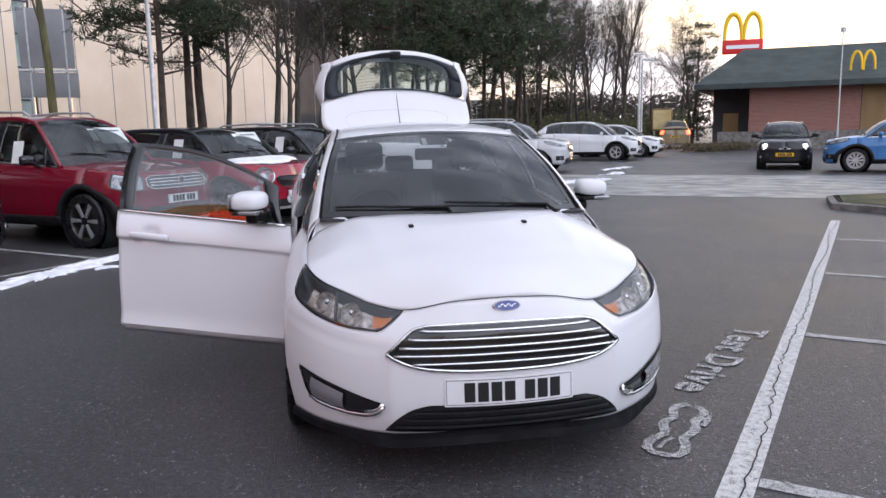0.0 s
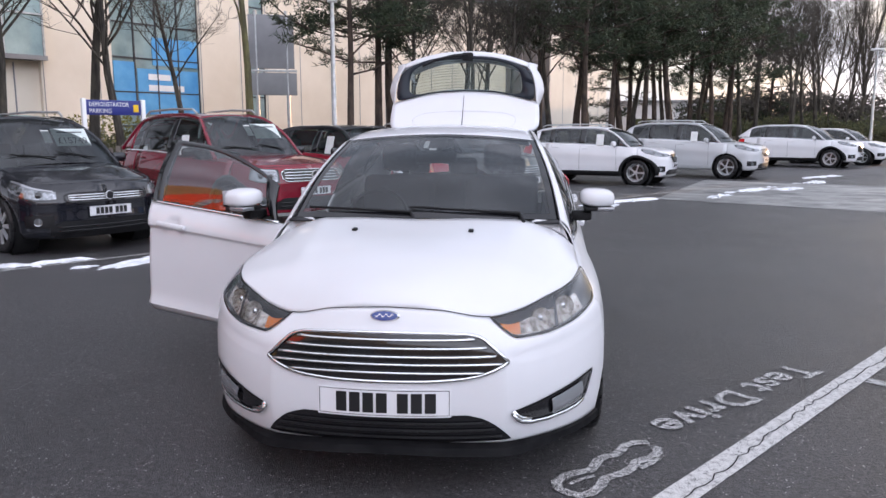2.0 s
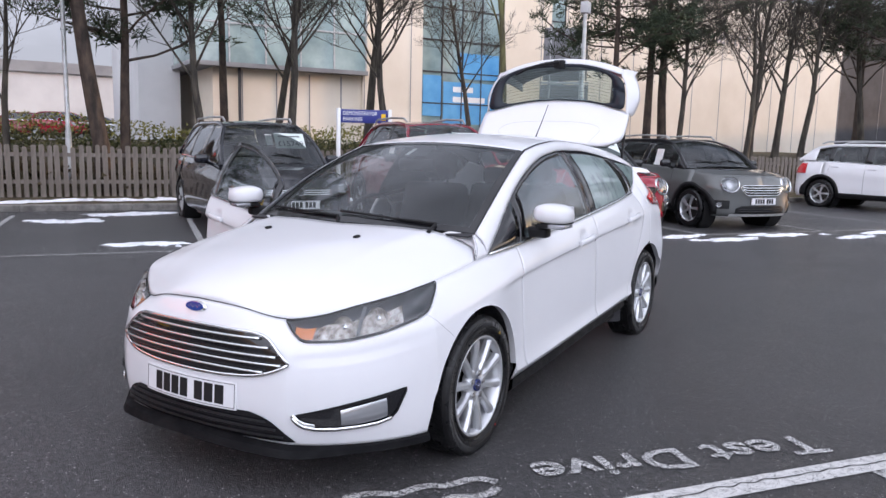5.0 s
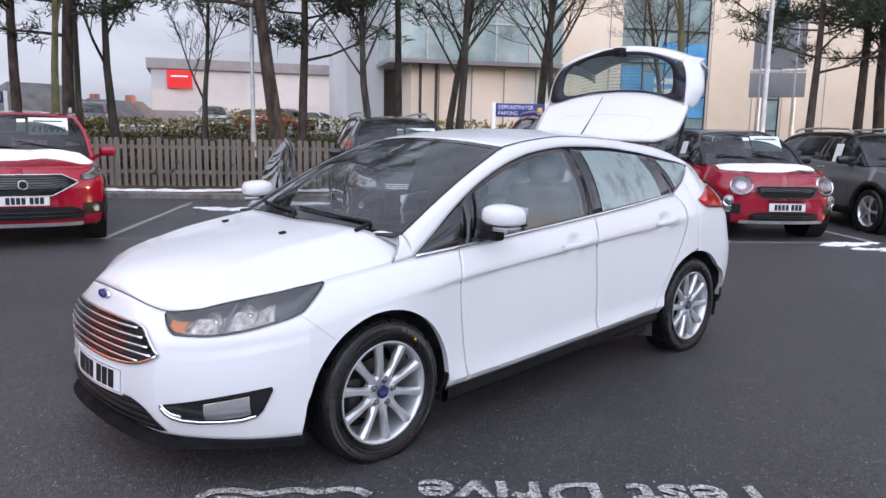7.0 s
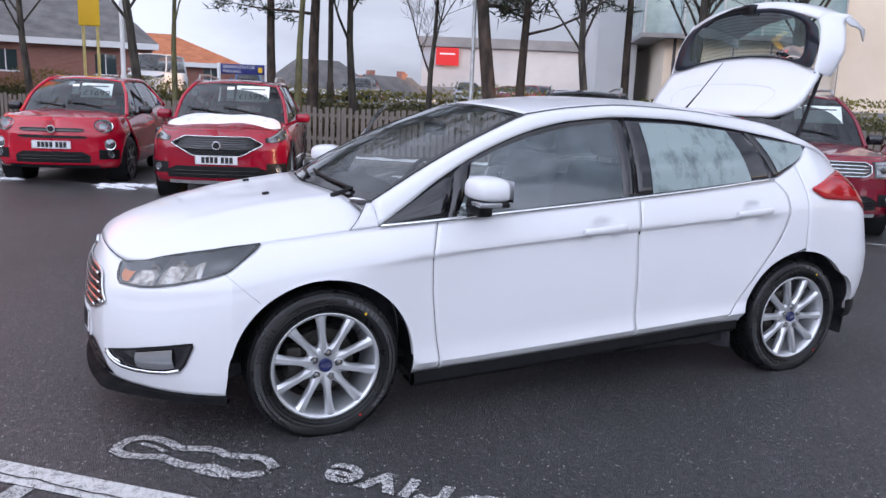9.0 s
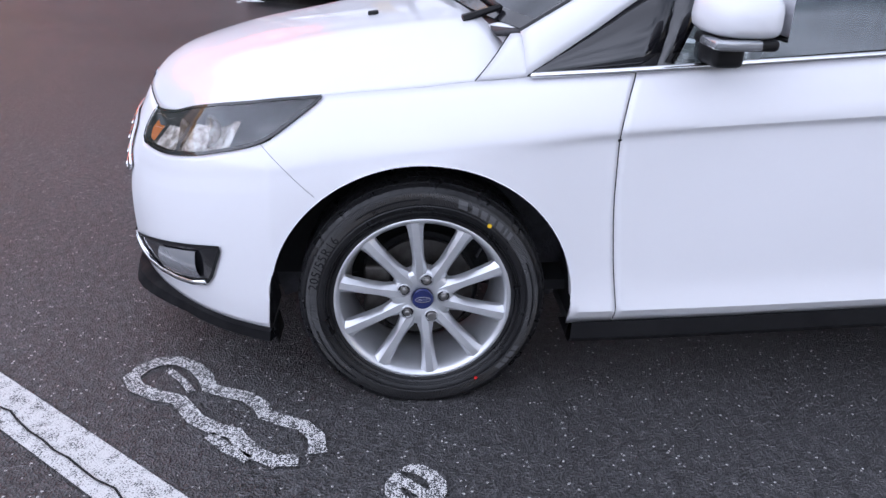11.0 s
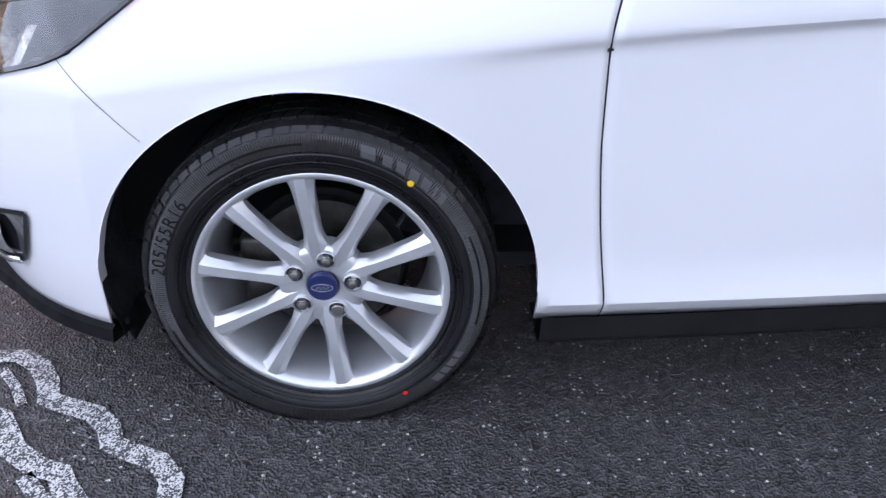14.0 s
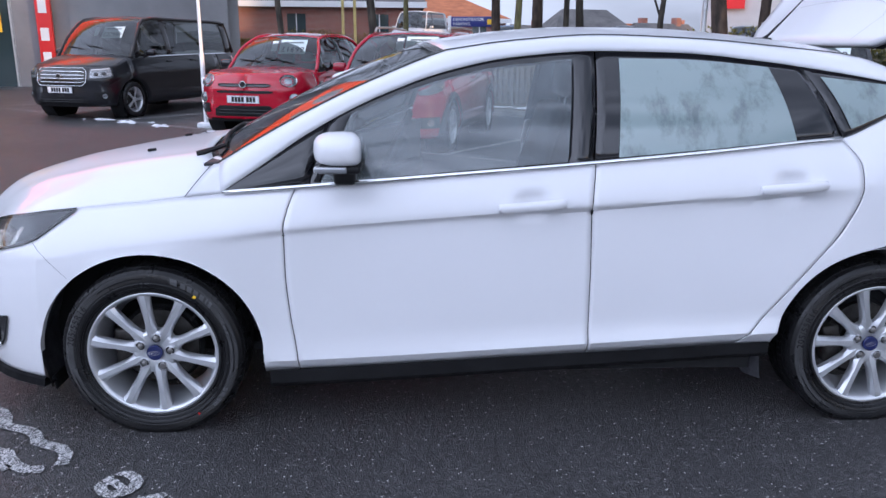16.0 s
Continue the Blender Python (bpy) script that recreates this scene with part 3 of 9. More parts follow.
def outline(s):
    if s < -0.38:
        p = radians(90) * min((-0.38 - s) / 0.62, 1)
        y = -0.38 - 0.512 * math.sin(p) ** (2 / 2.2)
        if s > -0.80:
            return NOSE_X(-y), y - NOSE_OUT * ((-0.38 - y) / 0.512) ** 1.4
        return 0.892 * max(math.cos(p), 0) ** (2 / 2.2), y - NOSE_OUT * ((-0.38 - y) / 0.512) ** 1.4
    if s > 2.95:
        p = radians(90) * min((s - 2.95) / 0.6, 1)
        return 0.905 * max(math.cos(p), 0) ** (2 / 2.8), 2.95 + 0.48 * math.sin(p) ** (2 / 2.8)
    return W_SIDE(s), s


def skin(s, z):
    """A place on the body below the bonnet and windows."""
    x, y = outline(s)
    a, b = outline(s - 0.004), outline(s + 0.004)
    tx, ty = b[0] - a[0], b[1] - a[1]
    k = math.hypot(tx, ty) or 1
    nx, ny = ty / k, -tx / k
    zs = [r(s) for r in ROW_Z]
    ins = [r(s) for r in ROW_I]
    z6, i6, zt = zs[-1], ins[-1], TOP_Z(s)
    if z <= z6:
        i = float(np.interp(z, zs, ins))
        for cy, cz in CUPS:
            i += 0.020 * math.exp(-((y - cy) / 0.055) ** 4 - ((z - cz) / 0.045) ** 4)
        return Vector((x - nx * i, y - ny * i, z))
    w = min((z - z6) / max(zt - z6, 0.01), 1)
    g = w ** 1.65
    bx, by = x - nx * i6, y - ny * i6
    px, py = bx + (TOP_X(s) - bx) * g, by + (TOP_Y(s) - by) * g
    for cy, cz in CUPS:
        px -= 0.020 * math.exp(-((y - cy) / 0.055) ** 4 - ((z - cz) / 0.045) ** 4)
    return Vector((px, py, z))


def skin_n(s, z):
    if s < -0.985:
        n = skin_n(-0.98, z)
        return Vector((n.x * max(0.0, s + 1) / 0.02, n.y, n.z)).normalized()
    a = skin(s + 0.006, z) - skin(s - 0.006, z)
    b = skin(s, z + 0.006) - skin(s, z - 0.006)
    n = a.cross(b)
    return n.normalized() if n.length else Vector((0, -1, 0))


def on_skin(s, z, lift):
    return skin(s, z) + skin_n(s, z) * lift


def s_of_x(x, z):
    """Where round the nose the body is x wide at height z."""
    lo, hi = -1.0, -0.38
    for _ in range(24):
        mid = (lo + hi) / 2
        if skin(mid, z).x < x:
            lo = mid
        else:
            hi = mid
    return (lo + hi) / 2


def arch(z, centre, rz, sign):
    k = (z - 0.306) / rz
    if k <= 0:
        return centre + sign * RAY
    return centre + sign * RAY * math.sqrt(max(1 - k * k, 0)) if k < 1 else centre


DOOR_F = curve([0.2, 0.228, 0.45, 0.60, 0.754, 0.82, 0.895, 1.0], [0.515, 0.515, 0.490, 0.478, 0.477, 0.490, 0.517, 0.55])
DOOR_B = curve([0.2, 0.28, 0.6, 0.84, 0.985, 1.1], [1.565, 1.565, 1.564, 1.56, 1.575, 1.59])
DOOR_R = curve([0.2, 0.32, 0.50, 0.63, 0.766, 0.90, 0.978, 1.065, 1.12], [2.05, 2.127, 2.27, 2.373, 2.470, 2.518, 2.516, 2.468, 2.44])
LAMP_LOW = curve([-0.792, -0.775, -0.745, -0.66, -0.552, -0.47, -0.414, -0.33, -0.25], [0.694, 0.655, 0.625, 0.628, 0.652, 0.682, 0.704, 0.758, 0.813])


def panel(left, right, low, high, nu, rows):
    """A piece of skin between two edges (s by height) and two heights (by s)."""
    g = Geo()
    pts = []
    for v in rows:
        for i in range(nu):
            u = i / (nu - 1)
            z = 0.5
            for _ in range(8):
                s = left(z) + (right(z) - left(z)) * u
                z = low(s) + (high(s) - low(s)) * v
            pts.append(skin(s, z))
    n = nu
    f = [(j * n + i, j * n + i + 1, (j + 1) * n + i + 1, (j + 1) * n + i) for j in range(len(rows) - 1) for i in range(n - 1)]
    return g.add(pts, f)


def both(geo, name, mat, parent, label="", **kw):
    """The piece and its mirror image."""
    a = geo.mesh(name, mat, parent, label, **kw)
    b = geo.turned(Matrix(), mirror=True).mesh(name, mat, parent, label, **kw)
    return a, b


SILL = ROW_Z[0]
GAPW = 0.0019
HINGE = Matrix.Translation((-0.862, 0.492, 0)) @ Matrix.Rotation(radians(67.3), 4, "Z") @ Matrix.Translation((0.862, -0.492, 0))


def front_top(s):
    return LAMP_LOW(s) - 0.004 if -0.792 < s < -0.25 else TOP_Z(s)


ROWS_D = [0, 0.04, 0.075, 0.11, 0.15, 0.2, 0.25, 0.31, 0.38, 0.46, 0.54, 0.61, 0.67, 0.72, 0.75, 0.768, 0.78, 0.79, 0.80, 0.812, 0.825, 0.835, 0.855, 0.875, 0.9, 0.93, 0.965, 1.0]


# spoke stations: radius, half width, face, depth
SPOKE = ((0.036, 0.0120, 0.002, 0.03), (0.066, 0.0205, 0.008, 0.03), (0.082, 0.0215, 0.011, 0.03), (0.094, 0.0180, 0.012, 0.03), (0.110, 0.0158, 0.014, 0.03), (0.140, 0.0164, 0.0165, 0.03), (0.175, 0.0182, 0.019, 0.03), (0.196, 0.0198, 0.020, 0.03), (0.208, 0.0222, 0.020, 0.028), (0.2155, 0.0275, 0.0195, 0.025), (0.2215, 0.037, 0.019, 0.022))


def wheel_thing(parent, x, y, side, spin, name="wheel"):
    """Alloy wheel with ten spokes on a 205/55 tyre; the outer face looks along +x before it is turned."""
    hub = new(name)
    hub.parent = parent
    hub["label"] = "silver ten-spoke alloy wheel with worn black tyre"
    hub.matrix_world = Matrix.Translation((x, y, 0.306)) @ (Matrix.Rotation(radians(180), 4, "Z") if side < 0 else Matrix()) @ Matrix.Rotation(radians(spin), 4, "X")
    # tyre: sidewall profile from the outer bead over the tread to the inner bead
    prof = [(0.018, 0.207), (0.024, 0.214), (0.026, 0.224), (0.022, 0.228), (0.027, 0.236), (0.032, 0.250), (0.034, 0.262), (0.0325, 0.2635), (0.0325, 0.2665), (0.034, 0.268), (0.034, 0.282), (0.0305, 0.296), (0.024, 0.306), (0.012, 0.3125), (-0.05, 0.3145),
            (-0.095, 0.3145), (-0.15, 0.3115), (-0.165, 0.303), (-0.178, 0.27), (-0.172, 0.23), (-0.165, 0.207)]
    prof = [(px, pr + (0.015 if pr < 0.24 else 0.005)) for px, pr in prof]
    t = Geo().lathe(prof, 96)
    t.mesh("tyre", rubber, hub, sharp=50)
    g = Geo()
    for k in range(72):
        a = 2 * math.pi * k / 72
        for x0, x1, lean in ((0.004, -0.030, 0.25), (-0.036, -0.070, -0.2), (-0.076, -0.112, 0.2), (-0.118, -0.152, -0.25)):
            c = []
            for xx, r0 in ((x0, 0.3165), (x1, 0.3170)):
                for da in (-0.039, 0.039):
                    for r in (r0, r0 + 0.0065):
                        b = a + da + lean * 0.06 * (1 if xx == x0 else -1)
                        c.append((xx, math.cos(b) * r, math.sin(b) * r))
            g.add(c, [(0, 1, 3, 2), (4, 6, 7, 5), (1, 5, 7, 3), (0, 4, 5, 1), (2, 3, 7, 6), (0, 2, 6, 4)])
    for k in range(72):
        a = 2 * math.pi * (k + 0.5) / 72
        c = []
        for xx, r in ((0.006, 0.3185), (0.0215, 0.3125), (0.0290, 0.3035)):
            for da in (-0.034, 0.034):
                c.append((xx + (0.002 if xx > 0.004 else 0), math.cos(a + da) * (r + 0.002), math.sin(a + da) * (r + 0.002)))
        g.add(c, [(0, 2, 3, 1), (2, 4, 5, 3)])
    g.mesh("tread", rubber, hub, smooth=False)
    # serrated band round the sidewall, then its raised writing: the size can be read, the maker's mark is plain bars
    wall_x = curve([0.268, 0.287, 0.301, 0.311], [0.0338, 0.0340, 0.0305, 0.0240])
    n = 840
    band = Geo()
    for r in (0.2735, 0.281, 0.288, 0.295, 0.3005):
        band.v += [(wall_x(r) + (0.0004 if k % 2 else 0.0016), math.cos(2 * math.pi * k / n) * r, math.sin(2 * math.pi * k / n) * r) for k in range(n)]
    band.f = [(j * n + i, j * n + (i + 1) % n, (j + 1) * n + (i + 1) % n, (j + 1) * n + i) for j in range(4) for i in range(n)]
    band.mesh("serrated_band", rubber_band, hub, smooth=False)
    # flat dark arcs laid on the band, painted as the shade in grooves
    for a0, a1 in ((-14, 24), (92, 126), (196, 232)):
        Geo().grid(lambda a, r: (wall_x(r) + 0.0019, math.cos(radians(a)) * r, math.sin(radians(a)) * r), lin(a0, a1, 26), [0.2845, 0.2885]).mesh("band_groove", rubber_ink, hub)
    for text, ang, size in (("205/55R16", 156, 0.0330),):
        v, f = lettering(text, size, 1.1)
        w = max(p[0] for p in v)
        vv = []
        for p in v:
            b = radians(ang) + (w / 2 - p[0]) / 0.280
            r = 0.2735 + p[1]
            vv.append((wall_x(r) + 0.0022, math.cos(b) * r, math.sin(b) * r))
        mk("size_mark", vv, f, rubber_ink, hub, smooth=False)
    for a0, a1, r0, r1 in ((40, 42.5, 0.269, 0.287), (44, 45.2, 0.269, 0.287), (47, 50.5, 0.269, 0.287), (52, 55.5, 0.269, 0.287), (57, 60.5, 0.269, 0.287), (62, 65.5, 0.269, 0.287), (68, 73, 0.269, 0.290), (-44, -40, 0.268, 0.282), (-39, -36, 0.268, 0.282), (-35, -31, 0.268, 0.282), (-30, -27, 0.268, 0.282)):
        bars = Geo().grid(lambda a, r: (wall_x(r) + 0.0022, math.cos(radians(a + (r - 0.285) * 60)) * r, math.sin(radians(a + (r - 0.285) * 60)) * r), lin(a0, a1, 4), [r0 + 0.008, (r0 + r1) / 2 + 0.008, r1 + 0.008])
        bars.mesh("maker_mark", rubber_mark, hub, smooth=False)
    ribs = Geo()
    for r, xx in ((0.2475, 0.0300), (0.2535, 0.0320), (0.2905, 0.0335)):
        ribs.lathe([(xx - 0.0012, r - 0.0012), (xx + 0.0016, r), (xx - 0.0004, r + 0.0014)], 72)
    ribs.mesh("sidewall_rib", rubber, hub)
    # rim barrel and lip
    rim = Geo().lathe([(0.016, 0.2330), (0.023, 0.2325), (0.0255, 0.2300), (0.0240, 0.2215), (0.012, 0.2145), (-0.02, 0.207), (-0.06, 0.196), (-0.13, 0.192), (-0.165, 0.206), (-0.168, 0.219)], 96)
    rim.mesh("rim", alloy, hub, sharp=60)
    sp = Geo()
    for k in range(10):
        a = radians(90 + 36 * k + 6)
        rows = []
        for r, half, xf, dx in SPOKE:
            fl = min(0.0105, half * 0.60)
            rows.append([(-half, xf - dx), (-half, xf - 0.011), (-fl, xf + 0.0005), (-fl * 0.86, xf + 0.002), (fl * 0.86, xf + 0.002), (fl, xf + 0.0005), (half, xf - 0.011), (half, xf - dx)])
        rr = [row[0] for row in SPOKE]
        vv = []
        for r, row in zip(rr, rows):
            for tq, xx in row:
                vv.append((xx, math.cos(a) * r - math.sin(a) * tq, math.sin(a) * r + math.cos(a) * tq))
        ff = [(i * 8 + j, i * 8 + j + 1, (i + 1) * 8 + j + 1, (i + 1) * 8 + j) for i in range(len(rr) - 1) for j in range(7)]
        sp = Geo().add(vv, ff)
        sp.mesh("spoke", alloy, hub, sharp=30)
    hubg = Geo().lathe([(-0.03, 0.084), (-0.006, 0.083), (0.003, 0.078), (0.0065, 0.068), (0.006, 0.036), (0.004, 0.031)], 60)
    hubg.lathe([(-0.004, 0.062), (-0.004, 0.0)], 60)
    hubg.mesh("hub", alloy, hub, sharp=50)
    cap = Geo().lathe([(0.004, 0.0290), (0.0125, 0.0285), (0.0150, 0.0265), (0.0155, 0.0)], 40)
    cap.mesh("centre_cap", cap_navy, hub, "navy centre cap with oval badge")
    ring, n = Geo(), 40
    for rx, rz, xx in ((0.0200, 0.0082, 0.0157), (0.0200, 0.0082, 0.0162), (0.0186, 0.0070, 0.0162), (0.0186, 0.0070, 0.0157)):
        ring.v += [(xx, math.cos(2 * math.pi * i / n) * rx, math.sin(2 * math.pi * i / n) * rz + 0.0006) for i in range(n)]
    ring.f = [(j * n + i, j * n + (i + 1) % n, (j + 1) * n + (i + 1) % n, (j + 1) * n + i) for j in range(3) for i in range(n)]
    ring.mesh("cap_badge", badge_silver, hub)
    wave = [(0.0162, 0.0125 * t, 0.0026 * math.sin(t * 9) + 0.0006) for t in lin(-1, 1, 22)]
    Geo().tube(wave, 0.0007, 5).mesh("badge_script", badge_silver, hub)
    for k in range(5):
        a = radians(80 + 72 * k)
        cy, cz = math.cos(a) * 0.0555, math.sin(a) * 0.0555
        seat = Geo().lathe([(0.006, 0.0185), (0.0125, 0.0178), (0.0130, 0.0168), (0.0080, 0.0155)], 24, centre=(0, cy, cz))
        seat.mesh("bolt_seat", alloy, hub)
        # shallow dark disc, coloured like the shade inside a deep bolt hole
        Geo().lathe([(0.0080, 0.0156), (0.0078, 0.0)], 24, centre=(0, cy, cz)).mesh("bolt_recess", lamp_dark, hub)
        if k == 3:
            nut = Geo().lathe([(0.008, 0.0120), (0.0150, 0.0116), (0.0160, 0.0104), (0.0162, 0.0)], 24, centre=(0, cy, cz))
        else:
            nut = Geo().lathe([(0.008, 0.0112), (0.0135, 0.0110), (0.0140, 0.0100)], 6, centre=(0, cy, cz))
            nut.lathe([(0.0140, 0.0088), (0.0175, 0.0074), (0.0185, 0.0050), (0.0188, 0.0)], 16, centre=(0, cy, cz))
        nut.mesh("wheel_bolt", bolt_steel, hub)
    disc = Geo().lathe([(-0.066, 0.07), (-0.050, 0.072), (-0.050, 0.078), (-0.062, 0.08), (-0.062, 0.139), (-0.082, 0.139), (-0.082, 0.07)], 60)
    disc.mesh("brake_disc", steel_dark, hub)
    back = Geo().lathe([(-0.085, 0.155), (-0.10, 0.15), (-0.10, 0.0)], 40)
    back.mesh("backplate", gap_dark, hub)
    cal = Geo().rbox(-0.105, -0.036, -0.155, -0.085, -0.075, 0.075, 0.012)
    cal.mesh("brake_caliper", steel_dark, hub)
    val = Geo().tube([(-0.012, 0.150, 0.135), (0.010, 0.138, 0.124)], 0.0042, 8)
    val.mesh("valve", rubber, hub)
    dots = Geo().lathe([(0.0342, 0.006), (0.0344, 0.0)], 14, centre=(0.0018, 0.163, 0.217))
    dots.mesh("yellow_mark", sign_yellow, hub)
    dots = Geo().lathe([(0.0358, 0.005), (0.0360, 0.0)], 14, centre=(0, 0.147, -0.229))
    dots.mesh("red_mark", sign_red, hub)
    return hub


def number_plate(parent, m, white=True, groups=(4, 3), name="number_plate", bend=0.0):
    """A plate whose characters are plain bars; faces -y before it is placed by m."""
    def bent(g):
        g.v = [(x, y + bend * x * x, z) for x, y, z in g.v]
        return g.turned(m)
    board = Geo()
    xs, corners = lin(-0.26, 0.26, 9), ((-0.004, -0.0555), (-0.004, 0.0555), (0.004, 0.0555), (0.004, -0.0555))
    board.add([(x, y, z) for x in xs for y, z in corners], [(i * 4 + k, i * 4 + (k + 1) % 4, i * 4 + 4 + (k + 1) % 4, i * 4 + 4 + k) for i in range(8) for k in range(4)] + [(0, 1, 2, 3), (35, 34, 33, 32)])
    board = bent(board)
    p = board.mesh(name, plate_white if white else plate_yellow, parent, "plate with plain dark bars for characters", smooth=False)
    rim = Geo()
    for x0, x1, z0, z1 in tuple((a, b, z, z + 0.002) for z in (0.0475, -0.0495) for a, b in zip(lin(-0.254, 0.254, 9)[:-1], lin(-0.254, 0.254, 9)[1:])) + ((-0.254, -0.252, -0.0475, 0.0475), (0.252, 0.254, -0.0475, 0.0475)):
        rim.box(x0, x1, -0.0052, -0.004, z0, z1)
    bent(rim).mesh("plate_border", plate_ink, p, smooth=False)
    x = -0.185
    for n in groups:
        for _ in range(n):
            bent(Geo().box(x, x + 0.042, -0.0060, -0.0038, -0.0385, 0.0385)).mesh("character_bar", plate_ink, p, smooth=False)
            x += 0.053
        x += 0.028
    return p


def white_hatchback():
    car = thing("hatchback_car", "white hatchback with its tailgate and one door open", "car")
    # front bumper and wings
    cols = [("s", s) for s in lin(-1, -0.805, 18) + [-0.7925, -0.7915, -0.785, -0.777, -0.768, -0.758, -0.745] + lin(-0.735, -0.40, 40)] + [("a", a) for a in lin(math.pi, 0, 54)] + [("d", u) for u in lin(0, 1, 10)]

    def wing(c, v):
        kind, k = cols[c]
        if kind == "s":
            return skin(k, SILL(k) + (front_top(k) - SILL(k)) * v)
        if kind == "a":
            s = FA + RAY * math.cos(k)
            z0 = 0.306 + RAZ[0] * math.sin(k)
            return skin(s, max(z0, SILL(RAY) + (front_top(s) - SILL(RAY)) * v))
        z = 0.5
        for _ in range(8):
            s = RAY + (DOOR_F(z) - GAPW - RAY) * k
            z = SILL(s) + (TOP_Z(s) - SILL(s)) * v
        return skin(s, z)

    def wings(c, v):
        p = wing(abs(c), v)
        return p if c >= 0 else Vector((-p.x, p.y, p.z))
    Geo().grid(wings, range(1 - len(cols), len(cols)), ROWS_D).mesh("front_bumper", white_paint, car, "white front bumper and wings", solid=0.003)
    # doors
    fd = panel(lambda z: DOOR_F(z) + GAPW, lambda z: DOOR_B(z) - GAPW, lambda s: SILL(s), TOP_Z, 54, ROWS_D)
    fd.mesh("front_door", white_paint, car, solid=0.02)
    open_door = fd.turned(HINGE, mirror=True).mesh("open_door", white_paint, car, "open driver's door", solid=0.02)
    rd = panel(lambda z: DOOR_B(z) + GAPW, lambda z: DOOR_R(z) - GAPW, lambda s: SILL(s), TOP_Z, 46, ROWS_D)
    both(rd, "rear_door", white_paint, car, solid=0.02)
    # rear quarters and bumper
    g = panel(lambda z: DOOR_R(z) + GAPW, lambda z: arch(z, RA, RAZ[1], -1), lambda s: SILL(s), TOP_Z, 16, lin(0, 1, 90))
    both(g, "rear_quarter", white_paint, car, solid=0.003)
    tail_cols = [(RA + RAY * math.cos(a), 0.306 + RAZ[1] * math.sin(a)) for a in lin(math.pi / 2, 0, 26)] + [(s, 0.0) for s in lin(RA + RAY, 3.55, 34)]

    def haunch(c, v):
        s, z0 = tail_cols[c]
        low = SILL(3.2) + 0.03
        return skin(s, max(z0, low + (TOP_Z(s) - low) * v))
    g = Geo().grid(haunch, range(len(tail_cols)), lin(0, 1, 46))
    both(g, "rear_quarter", white_paint, car, solid=0.003)
    # arch lips and liners
    for c, rz in ((FA, RAZ[0]), (RA, RAZ[1])):
        lip, liner = Geo(), Geo()
        ang = lin(-0.36, math.pi + 0.36, 52)

        def edge(a, depth, c=c, rz=rz):
            yy, zz = c + (math.cos(a) if math.sin(a) > 0 else math.copysign(1 - 0.25 * math.sin(a) ** 2, math.cos(a))) * RAY, 0.306 + (math.sin(a) * rz if math.sin(a) > 0 else math.sin(a) * 0.4)
            p = skin(yy, max(zz, 0.21))
            return Vector((p.x - 0.002 - depth, p.y, zz))
        lip.grid(lambda a, d: edge(a, d), lin(0.02, math.pi - 0.02, 40), [0, 0.012, 0.03])
        both(lip, "arch_lip", white_paint, car)
        liner.grid(lambda a, d: edge(a, 0.028 + d * 0.30) + Vector((0, math.cos(a), math.sin(a))) * (0.02 + 0.03 * min(d * 4, 1)), ang, lin(0, 1, 5))
        liner.grid(lambda a, r: (0.56, c + math.cos(a) * RAY * r * 1.1, 0.306 + math.sin(a) * rz * r * 1.1), ang, [0, 1])
        both(liner, "wheel_arch_liner", liner_plastic, car)
    # black sills, valance and splitter
    g = Geo()
    g.grid(lambda y, k: ((0.858, 0.856, 0.835, 0.70)[k], y, (SILL(y) + 0.004, SILL(y) - 0.048, SILL(y) - 0.070, SILL(y) - 0.066)[k]), lin(0.405, 2.262, 30), [0, 1, 2, 3], flip=True)
    both(g, "sill", black_plastic, car)
    g = Geo()
    g.grid(lambda s, k: on_skin(s, SILL(s), (0.0, 0.010, 0.014, -0.05)[k] * (1 + (2.4 * min(1, max(0, (-0.60 - s) / 0.16)) if k in (1, 2) else 0))) + Vector((0, 0, (0.004, -0.004, -0.030, -0.036)[k])), lin(-1, -0.395, 40), [0, 1, 2, 3], flip=True)
    both(g, "front_splitter", splitter_black, car)
    g = Geo()
    g.grid(lambda s, k: on_skin(s, SILL(s) + 0.03, (0.0, 0.004, -0.01, -0.06)[k]) + Vector((0, 0, (0.005, -0.05, -0.10, -0.11)[k])), lin(3.0, 3.55, 24), [0, 1, 2, 3], flip=True)
    both(g, "rear_valance", black_plastic, car)
    flap = Geo().grid(lambda a, b: (0.70 + a * 0.10, -0.40 + 0.01 * b, 0.19 - 0.05 * b), lin(0, 1, 4), lin(0, 1, 4))
    both(flap, "air_deflector", black_plastic, car, solid=0.004)
    # dark inner shell that closes the gaps
    g = Geo()
    for y0, y1 in ((0.42, 2.22),):
        g.box(0.60, 0.80, y0, y1, 0.19, 0.40)
    both(g, "inner_sill", gap_dark, car)
    for fn, z0, z1, sides in ((DOOR_F, 0.232, 0.888, (1,)), (DOOR_B, 0.285, 0.978, (1,)), (DOOR_R, 0.325, 1.062, (1, -1))):
        zz = lin(z0, z1, 24)
        for sg in sides:
            q = Geo().ribbon([on_skin(fn(z), z, -0.003) for z in zz], [skin_n(fn(z), z) for z in zz], 0.010)
            q.turned(Matrix(), sg < 0).mesh("door_gap", gap_dark, car)
    under = Geo().box(-0.50, 0.50, -0.66, 3.2, 0.17, 0.26)
    under.mesh("underbody", gap_dark, car)
    eng = Geo().box(-0.60, 0.60, -0.62, 0.10, 0.26, 0.60)
    eng.mesh("engine_bay", gap_dark, car)
